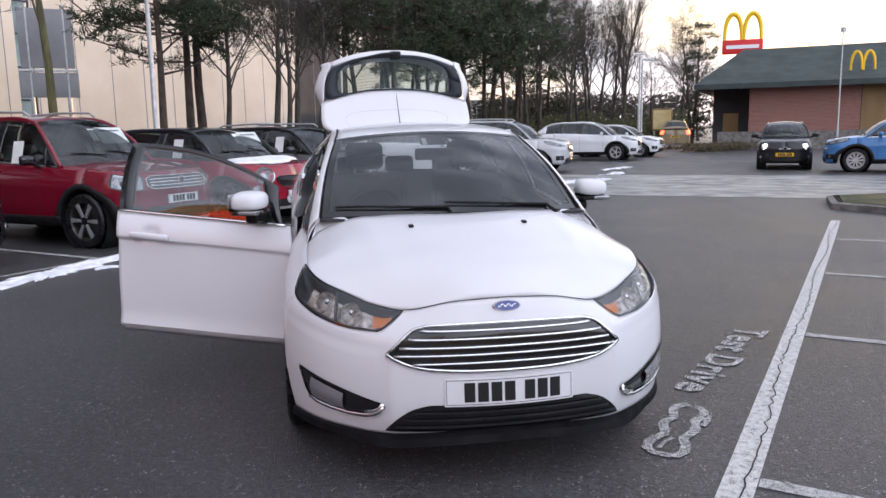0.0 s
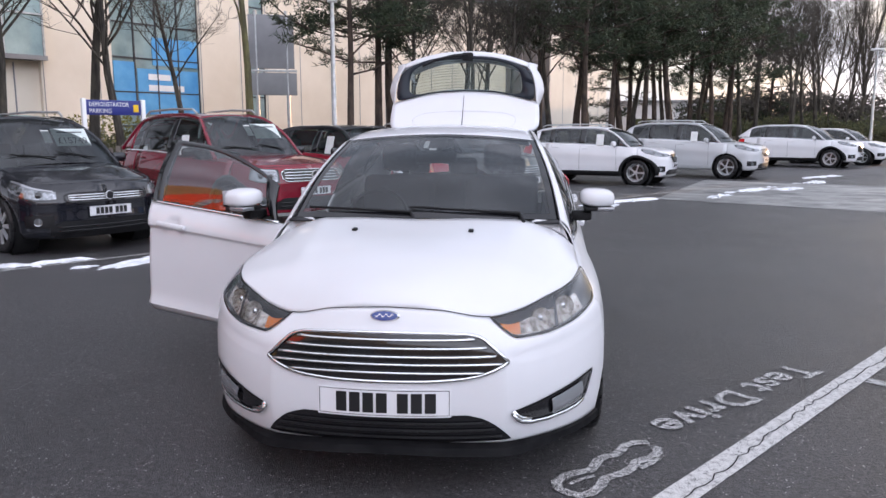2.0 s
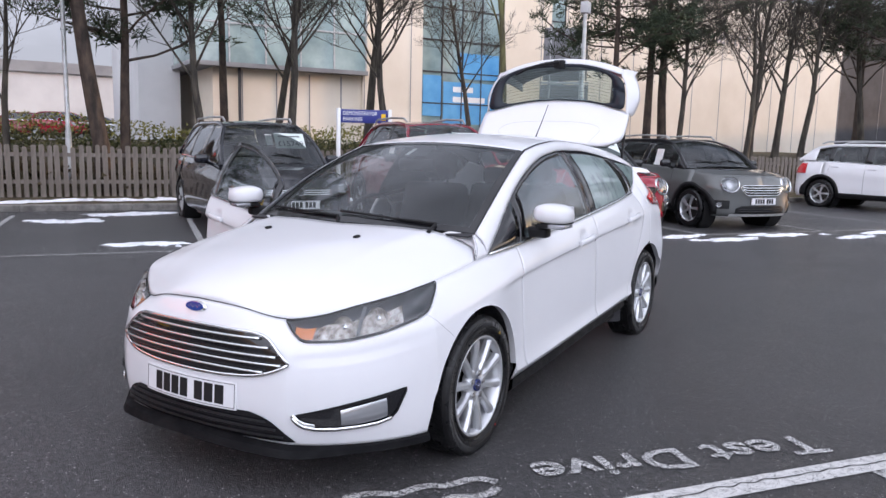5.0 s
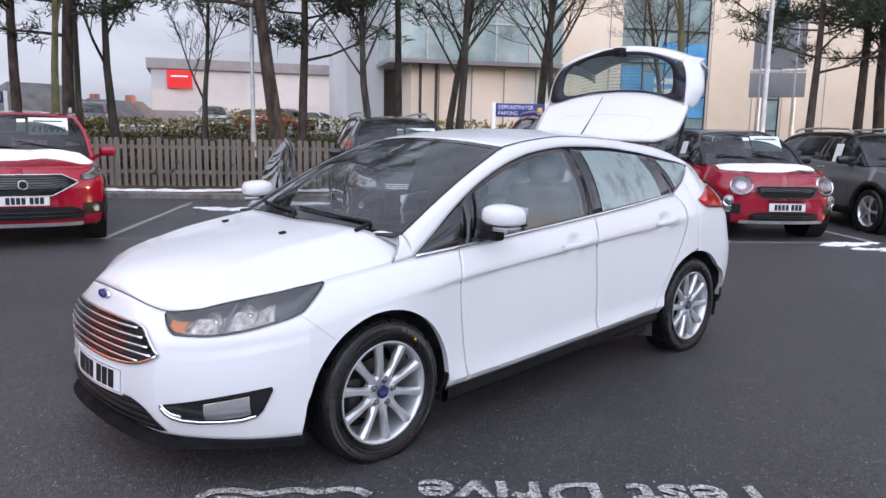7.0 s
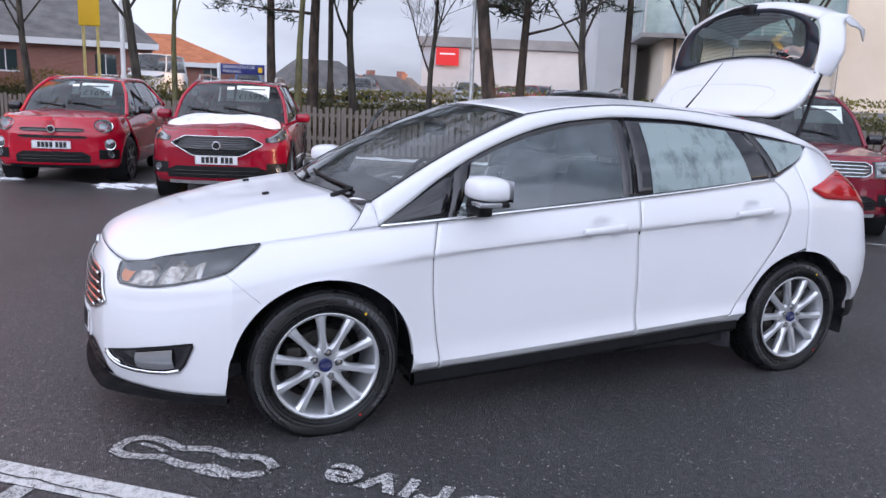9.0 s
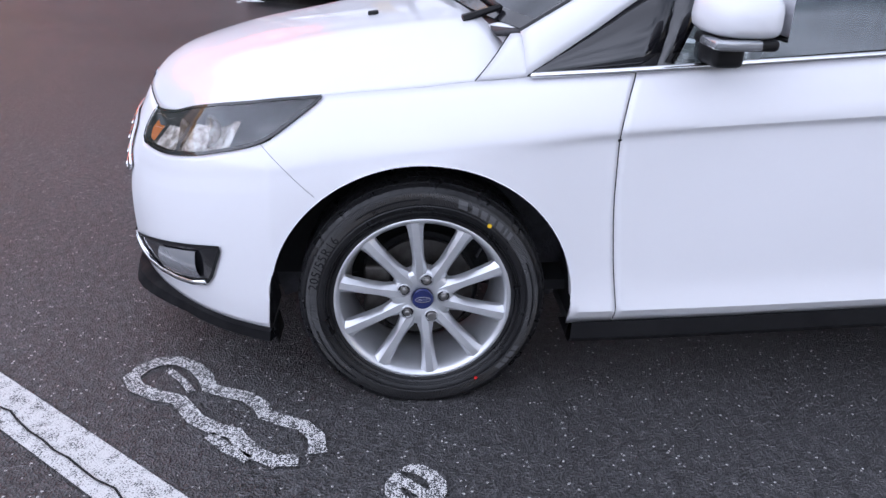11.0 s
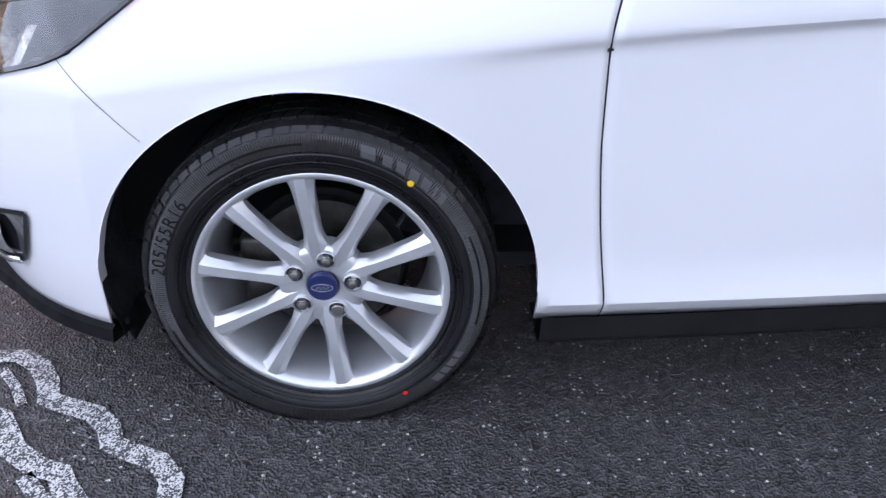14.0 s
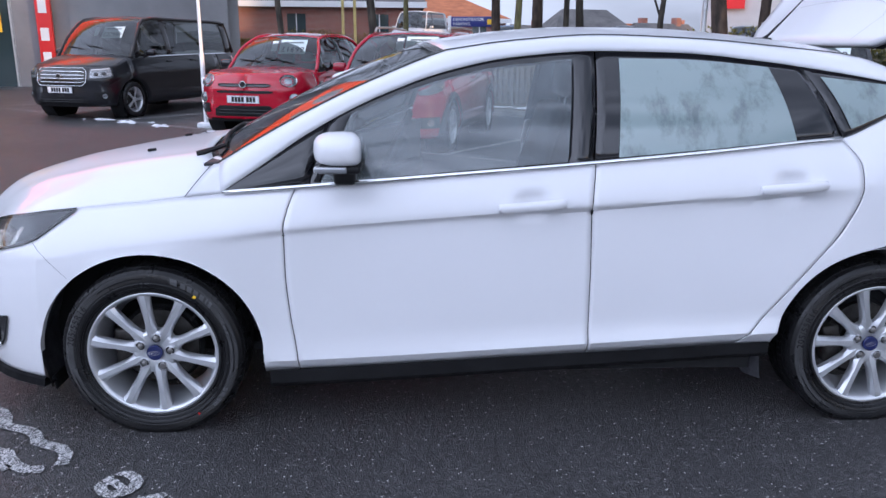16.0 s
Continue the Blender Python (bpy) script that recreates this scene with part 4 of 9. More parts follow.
    # headlamps
    ss = [-0.790, -0.784, -0.775, -0.760, -0.74, -0.71] + lin(-0.68, -0.28, 15) + [-0.265, -0.252]

    def lamp(s, v, lift):
        z0, z1 = LAMP_LOW(s), TOP_Z(s) - 0.003
        z = z0 + (max(z1 - z0, 0.002)) * v
        return on_skin(s, z, lift)
    lens = Geo().grid(lambda s, v: lamp(s, v, 0.003), ss, lin(0, 1, 9))
    for k, lensob in enumerate(both(lens, "headlamp", lens_glass, car, "clear headlamp")):
        lensob.visible_shadow = False
        mir = k == 1
        house = Geo().grid(lambda s, v: lamp(s, v, -0.004 - 0.055 * (math.sin(math.pi * v) ** 0.5) * min(1, max(0, (s + 0.790) / 0.04)) * min(1, max(0, (-0.27 - s) / 0.12))), ss, lin(0, 1, 11))
        house.turned(Matrix(), mir).mesh("lamp_housing", lamp_dark, lensob)
        ref = Geo().grid(lambda s, v: lamp(s, v, -0.006 - 0.030 * (math.sin(math.pi * v) ** 0.6) * abs(math.sin((s + 0.70) * 2 * math.pi / 0.22))), lin(-0.735, -0.47, 42), lin(0.08, 0.66, 11))
        ref.turned(Matrix(), mir).mesh("reflector_shell", reflector, lensob, "faceted chrome reflector")
        rim = Geo()
        path = [(s, 0.0) for s in ss] + [(s, 1.0) for s in ss[::-1]]
        rim.ribbon([lamp(s, v, 0.0045) for s, v in path], [skin_n(s, LAMP_LOW(s) if v == 0 else TOP_Z(s) - 0.01) for s, v in path], 0.008)
        rim.turned(Matrix(), mir).mesh("lamp_surround", gloss_black, lensob)
        for s, v, r, mt in ((-0.655, 0.50, 0.042, reflector), (-0.555, 0.52, 0.044, reflector)):
            c, n = lamp(s, v, -0.018), skin_n(s, 0.68)
            bowl = Geo().lathe([(0.0, r), (-0.010, r * 0.95), (-0.03, r * 0.6), (-0.036, r * 0.25)], 24, axis="z")
            m = Matrix.Translation(c) @ n.lerp(Vector((0, -1, 0)), 0.55).to_track_quat("Z", "Y").to_matrix().to_4x4()
            b = bowl.turned(m)
            (b if not mir else b.turned(Matrix(), True)).mesh("reflector_bowl", mt, lensob)
            bulb = Geo().lathe([(-0.03, 0.011), (-0.008, 0.011), (-0.003, 0.0)], 12, axis="z").turned(m)
            (bulb if not mir else bulb.turned(Matrix(), True)).mesh("bulb", chrome, lensob)
        ind = Geo().grid(lambda s, v: lamp(s, v, -0.012), lin(-0.772, -0.728, 7), lin(0.14, 0.62, 6))
        ind.turned(Matrix(), mir).mesh("indicator", lamp_amber, lensob, "amber indicator lens")
        div = Geo().grid(lambda s, v: lamp(s, v, -0.004), lin(-0.612, -0.600, 3), lin(0.06, 0.94, 6))
        div.turned(Matrix(), mir).mesh("reflector_strip", lamp_dark, lensob)
    # grille, lower grille, fog lamps, plate, badge
    def front(x, z, lift):
        s = s_of_x(abs(x), z)
        p = on_skin(s, z, lift)
        return Vector((p.x if x >= 0 else -p.x, p.y, p.z))

    def front_n(x, z):
        n = skin_n(s_of_x(abs(x), z), z)
        return Vector((n.x if x >= 0 else -n.x, n.y, n.z))
    g_top = curve([0, 0.15, 0.30, 0.36, 0.42, 0.472], [0.657, 0.655, 0.649, 0.636, 0.592, 0.543])
    g_low = curve([0, 0.15, 0.30, 0.38, 0.43, 0.472], [0.474, 0.476, 0.485, 0.499, 0.517, 0.539])
    xs = [-0.47, -0.45] + lin(-0.42, 0.42, 43) + [0.45, 0.47]
    grille = Geo().grid(lambda x, v: front(x, g_low(abs(x)) + (g_top(abs(x)) - g_low(abs(x))) * v, 0.003), xs, lin(0, 1, 7)).mesh("grille", gloss_black, car, "dark grille with chrome bars")
    ring = [(x, g_top(abs(x))) for x in xs] + [(x, g_low(abs(x))) for x in xs[::-1]] + [(xs[0], g_top(0.47))]
    fr = Geo()
    fr.ribbon([front(x, z, 0.006) for x, z in ring], [front_n(x, z) for x, z in ring], 0.011)
    fr.mesh("grille_frame", chrome, grille, "chrome frame", solid=0.006)
    for k in range(5):
        zb = 0.630 - 0.0305 * k
        xe = max([x for x in lin(0, 0.465, 94) if g_low(x) + 0.006 < zb < g_top(x) - 0.006] or [0.3]) - 0.012
        row = lin(-xe, xe, 33)
        b = Geo()
        b.ribbon([front(x, zb - 0.004 * (x / 0.47) ** 2, 0.012) for x in row], [front_n(x, zb) + Vector((0, 0, 0.5)) for x in row], 0.010)
        b.mesh("grille_bar", chrome, grille, solid=0.005)
    l_half = curve([0.222, 0.262, 0.30, 0.325, 0.342], [0.490, 0.462, 0.42, 0.38, 0.32])
    lowg = Geo().grid(lambda u, z: front(u * l_half(z), z, 0.004), lin(-1, 1, 41), lin(0.226, 0.342, 9)).mesh("lower_grille", gloss_black, car, "black lower grille")
    for zb in (0.25, 0.28, 0.31):
        row = lin(-l_half(zb) + 0.02, l_half(zb) - 0.02, 25)
        b = Geo()
        b.ribbon([front(x, zb, 0.010) for x in row], [front_n(x, zb) + Vector((0, 0, 0.8)) for x in row], 0.009)
        b.mesh("slat", black_plastic, lowg, solid=0.004)
    f_top = curve([0.488, 0.55, 0.65, 0.75, 0.814], [0.340, 0.354, 0.381, 0.411, 0.432])
    f_low = curve([0.488, 0.52, 0.56, 0.65, 0.74, 0.78, 0.814], [0.334, 0.301, 0.288, 0.285, 0.300, 0.322, 0.426])
    fx = [0.488, 0.50] + lin(0.52, 0.79, 22) + [0.802, 0.813]
    pod = Geo().grid(lambda x, v: front(x, f_low(x) + (f_top(x) - f_low(x)) * v, 0.004), fx, lin(0, 1, 8))
    for k, ob in enumerate(both(pod, "fog_lamp_pod", gloss_black, car, "black fog lamp surround with chrome edge")):
        mir = k == 1
        tr = Geo()
        px = [(0.49, 0.334), (0.505, 0.312), (0.525, 0.297), (0.56, 0.288), (0.62, 0.286), (0.69, 0.292), (0.74, 0.301), (0.775, 0.318)]
        tr.ribbon([front(x, z, 0.010) for x, z in px], [front_n(x, z) for x, z in px], 0.013)
        tr.ribbon([front(x, z + 0.012, 0.008) for x, z in px[:4]], [front_n(x, z) for x, z in px[:4]], 0.018)
        tr.turned(Matrix(), mir).mesh("chrome_trim", chrome, ob, "chrome trim", solid=0.004)
        fl = Geo().grid(lambda x, v: front(x, f_low(x) + 0.016 + (f_top(x) - f_low(x) - 0.03) * v, 0.010 + 0.008 * math.sin(math.pi * v)), lin(0.64, 0.765, 9), lin(0, 1, 6))
        fl.turned(Matrix(), mir).mesh("fog_lens", lamp_clear, ob, "clear fog lamp lens")
        rim = Geo()
        path = [(x, f_top(x)) for x in fx] + [(x, f_low(x)) for x in fx[::-1]]
        rim.ribbon([front(x, z, 0.007) for x, z in path], [front_n(x, z) for x, z in path], 0.010)
        rim.turned(Matrix(), mir).mesh("pod_edge", black_plastic, ob)
    number_plate(car, Matrix.Translation((0, -0.924, 0.393)) @ Matrix.Rotation(radians(-3), 4, "X"), bend=0.42)
    bd = Geo()
    for rx, rz, y, n in ((0.058, 0.0235, 0.0, 32),):
        bd.add([(0, -0.008, 0)] + [(math.cos(2 * math.pi * i / n) * rx * 0.8, -0.007, math.sin(2 * math.pi * i / n) * rz * 0.8) for i in range(n)] + [(math.cos(2 * math.pi * i / n) * rx, 0.004, math.sin(2 * math.pi * i / n) * rz) for i in range(n)],
               [(0, i + 1, (i + 1) % n + 1) for i in range(n)] + [(i + 1, n + i + 1, n + (i + 1) % n + 1, (i + 1) % n + 1) for i in range(n)])
    mb = Matrix.Translation(front(0, 0.716, 0.004)) @ Matrix.Rotation(radians(-16), 4, "X")
    badge = bd.turned(mb).mesh("badge", badge_silver, car, "oval blue badge with silver rim")
    Geo().add([(0, -0.0095, 0)] + [(math.cos(2 * math.pi * i / 32) * 0.051, -0.0082, math.sin(2 * math.pi * i / 32) * 0.0185) for i in range(32)], [(0, i + 1, (i + 1) % 32 + 1) for i in range(32)]).turned(mb).mesh("badge_field", badge_blue, badge)
    Geo().add([(0.035 * t - 0.0, -0.0102, 0.006 * math.sin(t * 9)) for t in lin(-1, 1, 14)] + [(0.035 * t, -0.0102, 0.006 * math.sin(t * 9) + 0.003) for t in lin(-1, 1, 14)], [(i, i + 1, i + 15, i + 14) for i in range(13)]).turned(mb).mesh("badge_script", badge_silver, badge)
    # bonnet
    h_c = curve([-0.84, -0.81, -0.75, -0.68, -0.5, -0.3, -0.135, 0, 0.1, 0.2], [0.748, 0.785, 0.822, 0.848, 0.897, 0.933, 0.956, 0.972, 0.984, 0.994])
    rear_y = curve([0, 0.45, 0.62, 0.70, 0.767], [0.092, 0.150, 0.200, 0.225, 0.125])
    tops = [s for s in [-1, -0.97, -0.94, -0.91, -0.88, -0.85, -0.82, -0.79, -0.76, -0.73, -0.70, -0.67, -0.64, -0.60, -0.56, -0.51, -0.45, -0.38, -0.25, -0.1, 0, 0.125]]
    edge_x = curve([TOP_Y(s) for s in tops], [TOP_X(s) for s in tops])
    edge_z = curve([TOP_Y(s) for s in tops], [TOP_Z(s) for s in tops])

    def bonnet_z(x, y):
        e = max(edge_x(y), 0.02)
        k = min(abs(x) / e, 1.0)
        zc, ze = h_c(y), edge_z(y)
        ridge = 0.006 * math.exp(-((abs(x) - 0.50 + (0.1 - y) * 0.10) / 0.05) ** 2) * min(1, max(0, (y + 0.75) * 3)) * (1 if k < 0.95 else 0)
        return zc - (zc - ze) * k ** (2.3 + 2.4 * min(1, max(0, (y + 0.40) / 0.5))) + ridge

    def bonnet(u, v):
        a = abs(u)
        # front edge: along the body top line; u is a fraction of the half width at the cowl
        xr = 0.767 * a
        sf = curve([0, 0.26, 0.52, 0.68, 0.78, 0.90, 0.96, 1.0], [-1, -0.90, -0.79, -0.72, -0.655, -0.55, -0.45, -0.25])(a)
        x = TOP_X(sf) + (xr - TOP_X(sf)) * v
        y = TOP_Y(sf) + (rear_y(xr) - TOP_Y(sf)) * v
        if a >= 0.999:
            s = -0.25 + (0.125 + 0.25) * v
            x, y = TOP_X(s), TOP_Y(s)
            return Vector((math.copysign(x, u), y, TOP_Z(s) + 0.001))
        z = bonnet_z(x, y)
        if v < 0.001:
            z = TOP_Z(sf) + 0.001
        return Vector((math.copysign(x, u), y, z))
    us = [-1, -0.985, -0.96] + lin(-0.93, 0.93, 49) + [0.96, 0.985, 1]
    bn = Geo().grid(bonnet, us, [0, 0.012, 0.03, 0.06, 0.1] + lin(0.15, 0.95, 21) + [1.0]).mesh("bonnet", white_paint, car, "white bonnet", solid=0.004)
    line = Geo()
    ls = [s for s in lin(-1, -0.79, 18)]
    for sg in (1, -1):
        pts = [(sg * TOP_X(s), TOP_Y(s), TOP_Z(s) + 0.0005) for s in ls]
        line.ribbon(pts, [(0, -0.7, 0.7)] * len(pts), 0.0035, 0.0020)
    line.mesh("bonnet_shut_line", gap_dark, car)
    for sg in (1, -1):
        nz = Geo().rbox(-0.012, 0.012, -0.018, 0.014, 0, 0.012, 0.004, 2).turned(Matrix.Translation((sg * 0.277, -0.133, bonnet_z(0.277, -0.133) - 0.001)) @ Matrix.Rotation(radians(7), 4, "X"))
        nz.mesh("washer_nozzle", black_plastic, bn)
    # wing top behind the bonnet, up to the pillar
    tri = Geo().grid(lambda a, b: Vector((0.767 + (0.70 - 0.767) * b + 0.003, 0.125 + a * 0.125 + (0.215 - 0.125 + a * 0.06) * b, TOP_Z(0.125 + a * 0.125) + (0.966 - 0.86) * b)) + Vector((0.012, 0, 0)) * math.sin(b * 3.14), lin(0, 1, 6), lin(0, 1, 8))
    both(tri, "pillar_base", white_paint, car, solid=0.003)
    corner = Geo().grid(lambda b, c: (Vector((0.56 + 0.185 * b, rear_y(0.56 + 0.185 * b) - 0.006, bonnet_z(0.56 + 0.185 * b, min(rear_y(0.56 + 0.185 * b), 0.2)) + 0.001))).lerp(Vector((0.60 + 0.105 * b, 0.222 + 0.045 * b, 0.972 - 0.008 * b)), c) + Vector((0, 0, 0.006 * math.sin(math.pi * c))), lin(0, 1, 12), lin(0, 1, 8))
    both(corner, "scuttle_corner", white_paint, car, solid=0.003)
    gl = Geo().ribbon([Vector((0.767 - 0.067 * b + 0.018 * math.sin(b * 3.14) + 0.002, 0.125 + 0.09 * b, 0.857 + 0.109 * b)) for b in lin(0, 1, 8)], [(1, -0.3, 0.4)] * 8, 0.003, 0.003)
    both(gl, "wing_shut_line", gap_dark, car)
    cowl = Geo().grid(lambda u, v: Vector((u, rear_y(abs(u)) - 0.015 + 0.12 * v, bonnet_z(u, min(rear_y(abs(u)), 0.12)) - 0.012 - 0.012 * math.sin(v * 3.14) + 0.02 * v)), lin(-0.70, 0.70, 31), lin(0, 1, 5))
    cowl.mesh("cowl", black_plastic, car)
    # windscreen
    def screen(u, v, lift=0.0):
        xb, xt = 0.70 * u, 0.575 * u
        b = Vector((xb, 0.115 + 0.145 * u * u, 0.985 - 0.018 * u * u))
        t = Vector((xt, 0.985 + 0.07 * u * u, 1.398 - 0.038 * u * u))
        p = b.lerp(t, v)
        bow = 0.028 * math.sin(math.pi * v)
        n = Vector((0.28 * u, -0.42, 0.90))
        return p + n * (bow + lift)
    ws = Geo().grid(lambda u, v: screen(u, v), lin(-1, 1, 33), lin(0, 1, 17)).mesh("windscreen", screen_glass, car, "clean windscreen reflecting the dusk sky")
    ws.visible_shadow = False
    fr = Geo()
    fr.grid(lambda u, v: screen(u, v, 0.002), lin(-1, 1, 25), lin(0.0, 0.05, 3))
    fr.grid(lambda u, v: screen(u, v, 0.002), lin(-1, -0.94, 3), lin(0.05, 1, 14))
    fr.grid(lambda u, v: screen(u, v, 0.002), lin(0.94, 1, 3), lin(0.05, 1, 14))
    fr.grid(lambda u, v: screen(u, v, 0.002), lin(-0.94, 0.94, 25), lin(0.962, 1, 3))
    fr.mesh("screen_border", gloss_black, ws)
    sensor = Geo().grid(lambda u, v: screen(u, v, -0.012), lin(-0.14, 0.10, 6), lin(0.80, 0.97, 5)).mesh("sensor_housing", dash_plastic, ws)
    pap = Geo().grid(lambda u, v: screen(u, v, -0.006), lin(-0.125, -0.075, 3), lin(0.79, 0.90, 3))
    pap.mesh("parking_permit", paper, ws)
    for x0, x1, arm in ((-0.05, -0.62, 0.10), (0.50, -0.06, 0.13)):
        wp = Geo()
        pts = [screen(x / 0.70, 0.035 + 0.045 * k, 0.012) for k, x in zip(lin(0, 1, 9), lin(x0, x1, 9))]
        wp.tube(pts, 0.007, 6)
        wp.tube([Vector((x0 + 0.02, 0.11, 0.975)), pts[0], pts[3]], [0.011, 0.009, 0.007], 6)
        wp.mesh("wiper", black_plastic, ws)
    # roof, pillars and side windows
    r_c = curve([0.985, 1.15, 1.3, 1.6, 1.9, 2.2, 2.5, 2.66, 3.1], [1.398, 1.424, 1.442, 1.461, 1.460, 1.443, 1.412, 1.389, 1.30])
    G_X = curve([1.05, 1.3, 1.63, 2.0, 2.29, 2.615, 2.76, 2.9, 3.03], [0.578, 0.556, 0.545, 0.550, 0.558, 0.566, 0.600, 0.640, 0.664])
    G_Z = curve([1.05, 1.3, 1.63, 2.0, 2.29, 2.615, 2.76, 2.9, 3.03], [1.360, 1.396, 1.419, 1.407, 1.383, 1.347, 1.292, 1.222, 1.136])
    J_Y = [0.25, 0.40, 0.555, 0.80, 1.066, 1.3, 1.62, 1.9, 2.25, 2.45, 2.6, 2.70, 2.775]
    J_X = curve(J_Y, [0.768, 0.745, 0.715, 0.670, 0.634, 0.610, 0.592, 0.596, 0.620, 0.645, 0.672, 0.690, 0.706])
    J_Z = curve(J_Y, [0.871, 0.968, 1.072, 1.198, 1.293, 1.340, 1.364, 1.360, 1.328, 1.300, 1.275, 1.256, 1.238])
    roof = Geo().grid(lambda u, y: Vector((u * (G_X(max(y, 1.05)) if y > 1.05 else 0.578), y + (0.07 * u * u if y < 1.0 else 0.07 * u * u * max(0, 1 - (y - 0.985) / 0.2)), r_c(y) - (r_c(y) - G_Z(max(y + 0.04, 1.05))) * abs(u) ** 2.4)), lin(-1, 1, 31), lin(0.985, 2.66, 28))
    roof.mesh("roof", white_paint, car, "white roof", solid=0.004)

    def rail(y, v):
        if y < 1.05:
            k = (y - 0.22) / (1.05 - 0.22)
            a = Vector((0.703 + (0.578 - 0.703) * k, 0.24 + (1.05 - 0.24) * k, 0.968 + (1.36 - 0.968) * k)) + Vector((0.012, -0.012, 0.02)) * math.sin(math.pi * k)
            yy = 0.25 + (y - 0.22) * (1.066 - 0.25) / (1.05 - 0.22)
            b = Vector((J_X(yy), yy, J_Z(yy)))
        else:
            a = Vector((G_X(y), y, G_Z(y)))
            b = Vector((J_X(y + 0.016), y + 0.016, J_Z(y + 0.016))) if y < 2.755 else Vector((TOP_X(y + 0.016), y + 0.016, TOP_Z(y + 0.016)))
        return a.lerp(b, v) + Vector((0.010, 0, 0.012)) * math.sin(math.pi * v)
    rl = Geo().grid(rail, lin(0.22, 1.04, 20) + lin(1.07, 3.01, 40), lin(0, 1, 7))
    both(rl, "roof_rail", white_paint, car, solid=0.003)
    gut = Geo()
    gp = [rail(y, 0.0) + Vector((0, 0, 0.002)) for y in lin(1.0, 2.64, 30)]
    gut.ribbon(gp, [(0.4, 0, 1)] * 30, 0.012, 0.003)
    gut.ribbon([rail(y, 0.02) for y in lin(0.22, 1.0, 20)], [(0.7, -0.5, 0.5)] * 20, 0.02, 0.003)
    both(gut, "roof_seal", seal_rubber, car)

    def side_win(y, v, lift=0.0):
        b = Vector((TOP_X(y), y, TOP_Z(y)))
        t = Vector((J_X(y), y, J_Z(y)))
        p = b.lerp(t, v)
        return p + Vector((1, 0, 0.35)) * (0.025 * math.sin(math.pi * v) * min(1, (t.z - b.z) * 4) + lift)

    def yat(y0, y1, v):
        return y0 + (y1 - y0) * v
    # frames: black door frame areas with the glass inside
    def pane_uv(a, b, inset_lo, inset_hi, lift, nu=20, nv=10):
        """a, b: (y at the belt, y at the top)."""
        g = Geo()

        def at(u, v):
            vv = inset_lo + (1 - inset_lo - inset_hi) * v
            y = yat(a[0], a[1], vv) + (yat(b[0], b[1], vv) - yat(a[0], a[1], vv)) * u
            return side_win(y, vv, lift)
        return g.grid(at, lin(0, 1, nu), lin(0, 1, nv))
    glass_f = pane_uv((0.60, 0.72), (1.475, 1.515), 0.03, 0.075, 0.004, 26)
    sail = Geo().grid(lambda u, v: side_win(0.252 + (0.56 - 0.252 + 0.06 * v) * u, v, 0.001), lin(0, 1, 8), lin(0, 1, 6))
    frame_r = pane_uv((1.572, 1.607), (2.462, 2.36), 0.0, 0.0, 0.0, 26)
    glass_r = pane_uv((1.655, 1.690), (2.295, 2.235), 0.03, 0.075, 0.004, 22)
    quarter = pane_uv((2.470, 2.368), (2.772, 2.772), 0.0, 0.0, 0.0, 14)
    qglass = Geo().grid(lambda u, v: side_win(2.50 - 0.075 * v + (2.735 - 2.50 + 0.075 * v) * u, 0.10 + 0.78 * v, 0.004), lin(0, 1, 12), lin(0, 1, 6))
    both(sail, "window_sail", gloss_black, car, solid=0.002)
    glass_f.mesh("side_window", side_glass, car, "misty side window with painted sky sheen").visible_shadow = False
    for k in range(2):
        for gx, nm, mt, lab in ((frame_r, "window_frame", gloss_black, "gloss black window frame"), (quarter, "window_frame", gloss_black, "")):
            (gx.turned(Matrix(), True) if k else gx).mesh(nm, mt, car, lab, solid=0.004)
        for gx, mt in ((glass_r, misted_glass), (qglass, misted_glass)):
            w = (gx.turned(Matrix(), True) if k else gx).mesh("side_window", mt, car, "misted-up side window")
            w.visible_shadow = False
    # chrome line under the windows
    ch = Geo()
    pts = [Vector((TOP_X(y), y, TOP_Z(y))) for y in lin(0.26, 2.46, 44)]
    ch.ribbon(pts, [(1, 0, 0.35)] * 44, 0.013, 0.008)
    ch.mesh("chrome_strip", chrome, car, "chrome window strip", solid=0.006)
    chr_r = Geo()
    pts = [Vector((-TOP_X(y), y, TOP_Z(y))) for y in lin(1.6, 2.46, 20)]
    chr_r.ribbon(pts, [(-1, 0, 0.35)] * 20, 0.013, 0.008)
    chr_r.mesh("chrome_strip", chrome, car, "chrome window strip", solid=0.006)
    # handles, mirrors
    def handle(cy, cz):
        n = skin_n(cy, cz)
        x = skin(cy - 0.13, cz).x
        tilt = Matrix.Translation((x + 0.016, cy, cz)) @ Matrix.Rotation(radians(4.5), 4, "X")
        h = Geo()
        prof = [(-0.118, 0.008, 0.013), (-0.105, 0.020, 0.018), (-0.06, 0.032, 0.0185), (0.0, 0.036, 0.0185), (0.06, 0.034, 0.0185), (0.10, 0.022, 0.018), (0.118, 0.008, 0.013)]
        v = []
        for y, d, hh in prof:
            for k in range(12):
                a = 2 * math.pi * k / 12
                v.append((d * 0.5 + math.cos(a) * 0.012 - 0.004, y, math.sin(a) * hh))
        f = [(i * 12 + k, i * 12 + (k + 1) % 12, (i + 1) * 12 + (k + 1) % 12, (i + 1) * 12 + k) for i in range(len(prof) - 1) for k in range(12)]
        f += [tuple(range(12))[::-1], tuple((len(prof) - 1) * 12 + k for k in range(12))]
        h.add(v, f)
        for sg in (-1, 1):
            h.box(-0.03, 0.008, sg * 0.10 - 0.012, sg * 0.10 + 0.012, -0.010, 0.010)
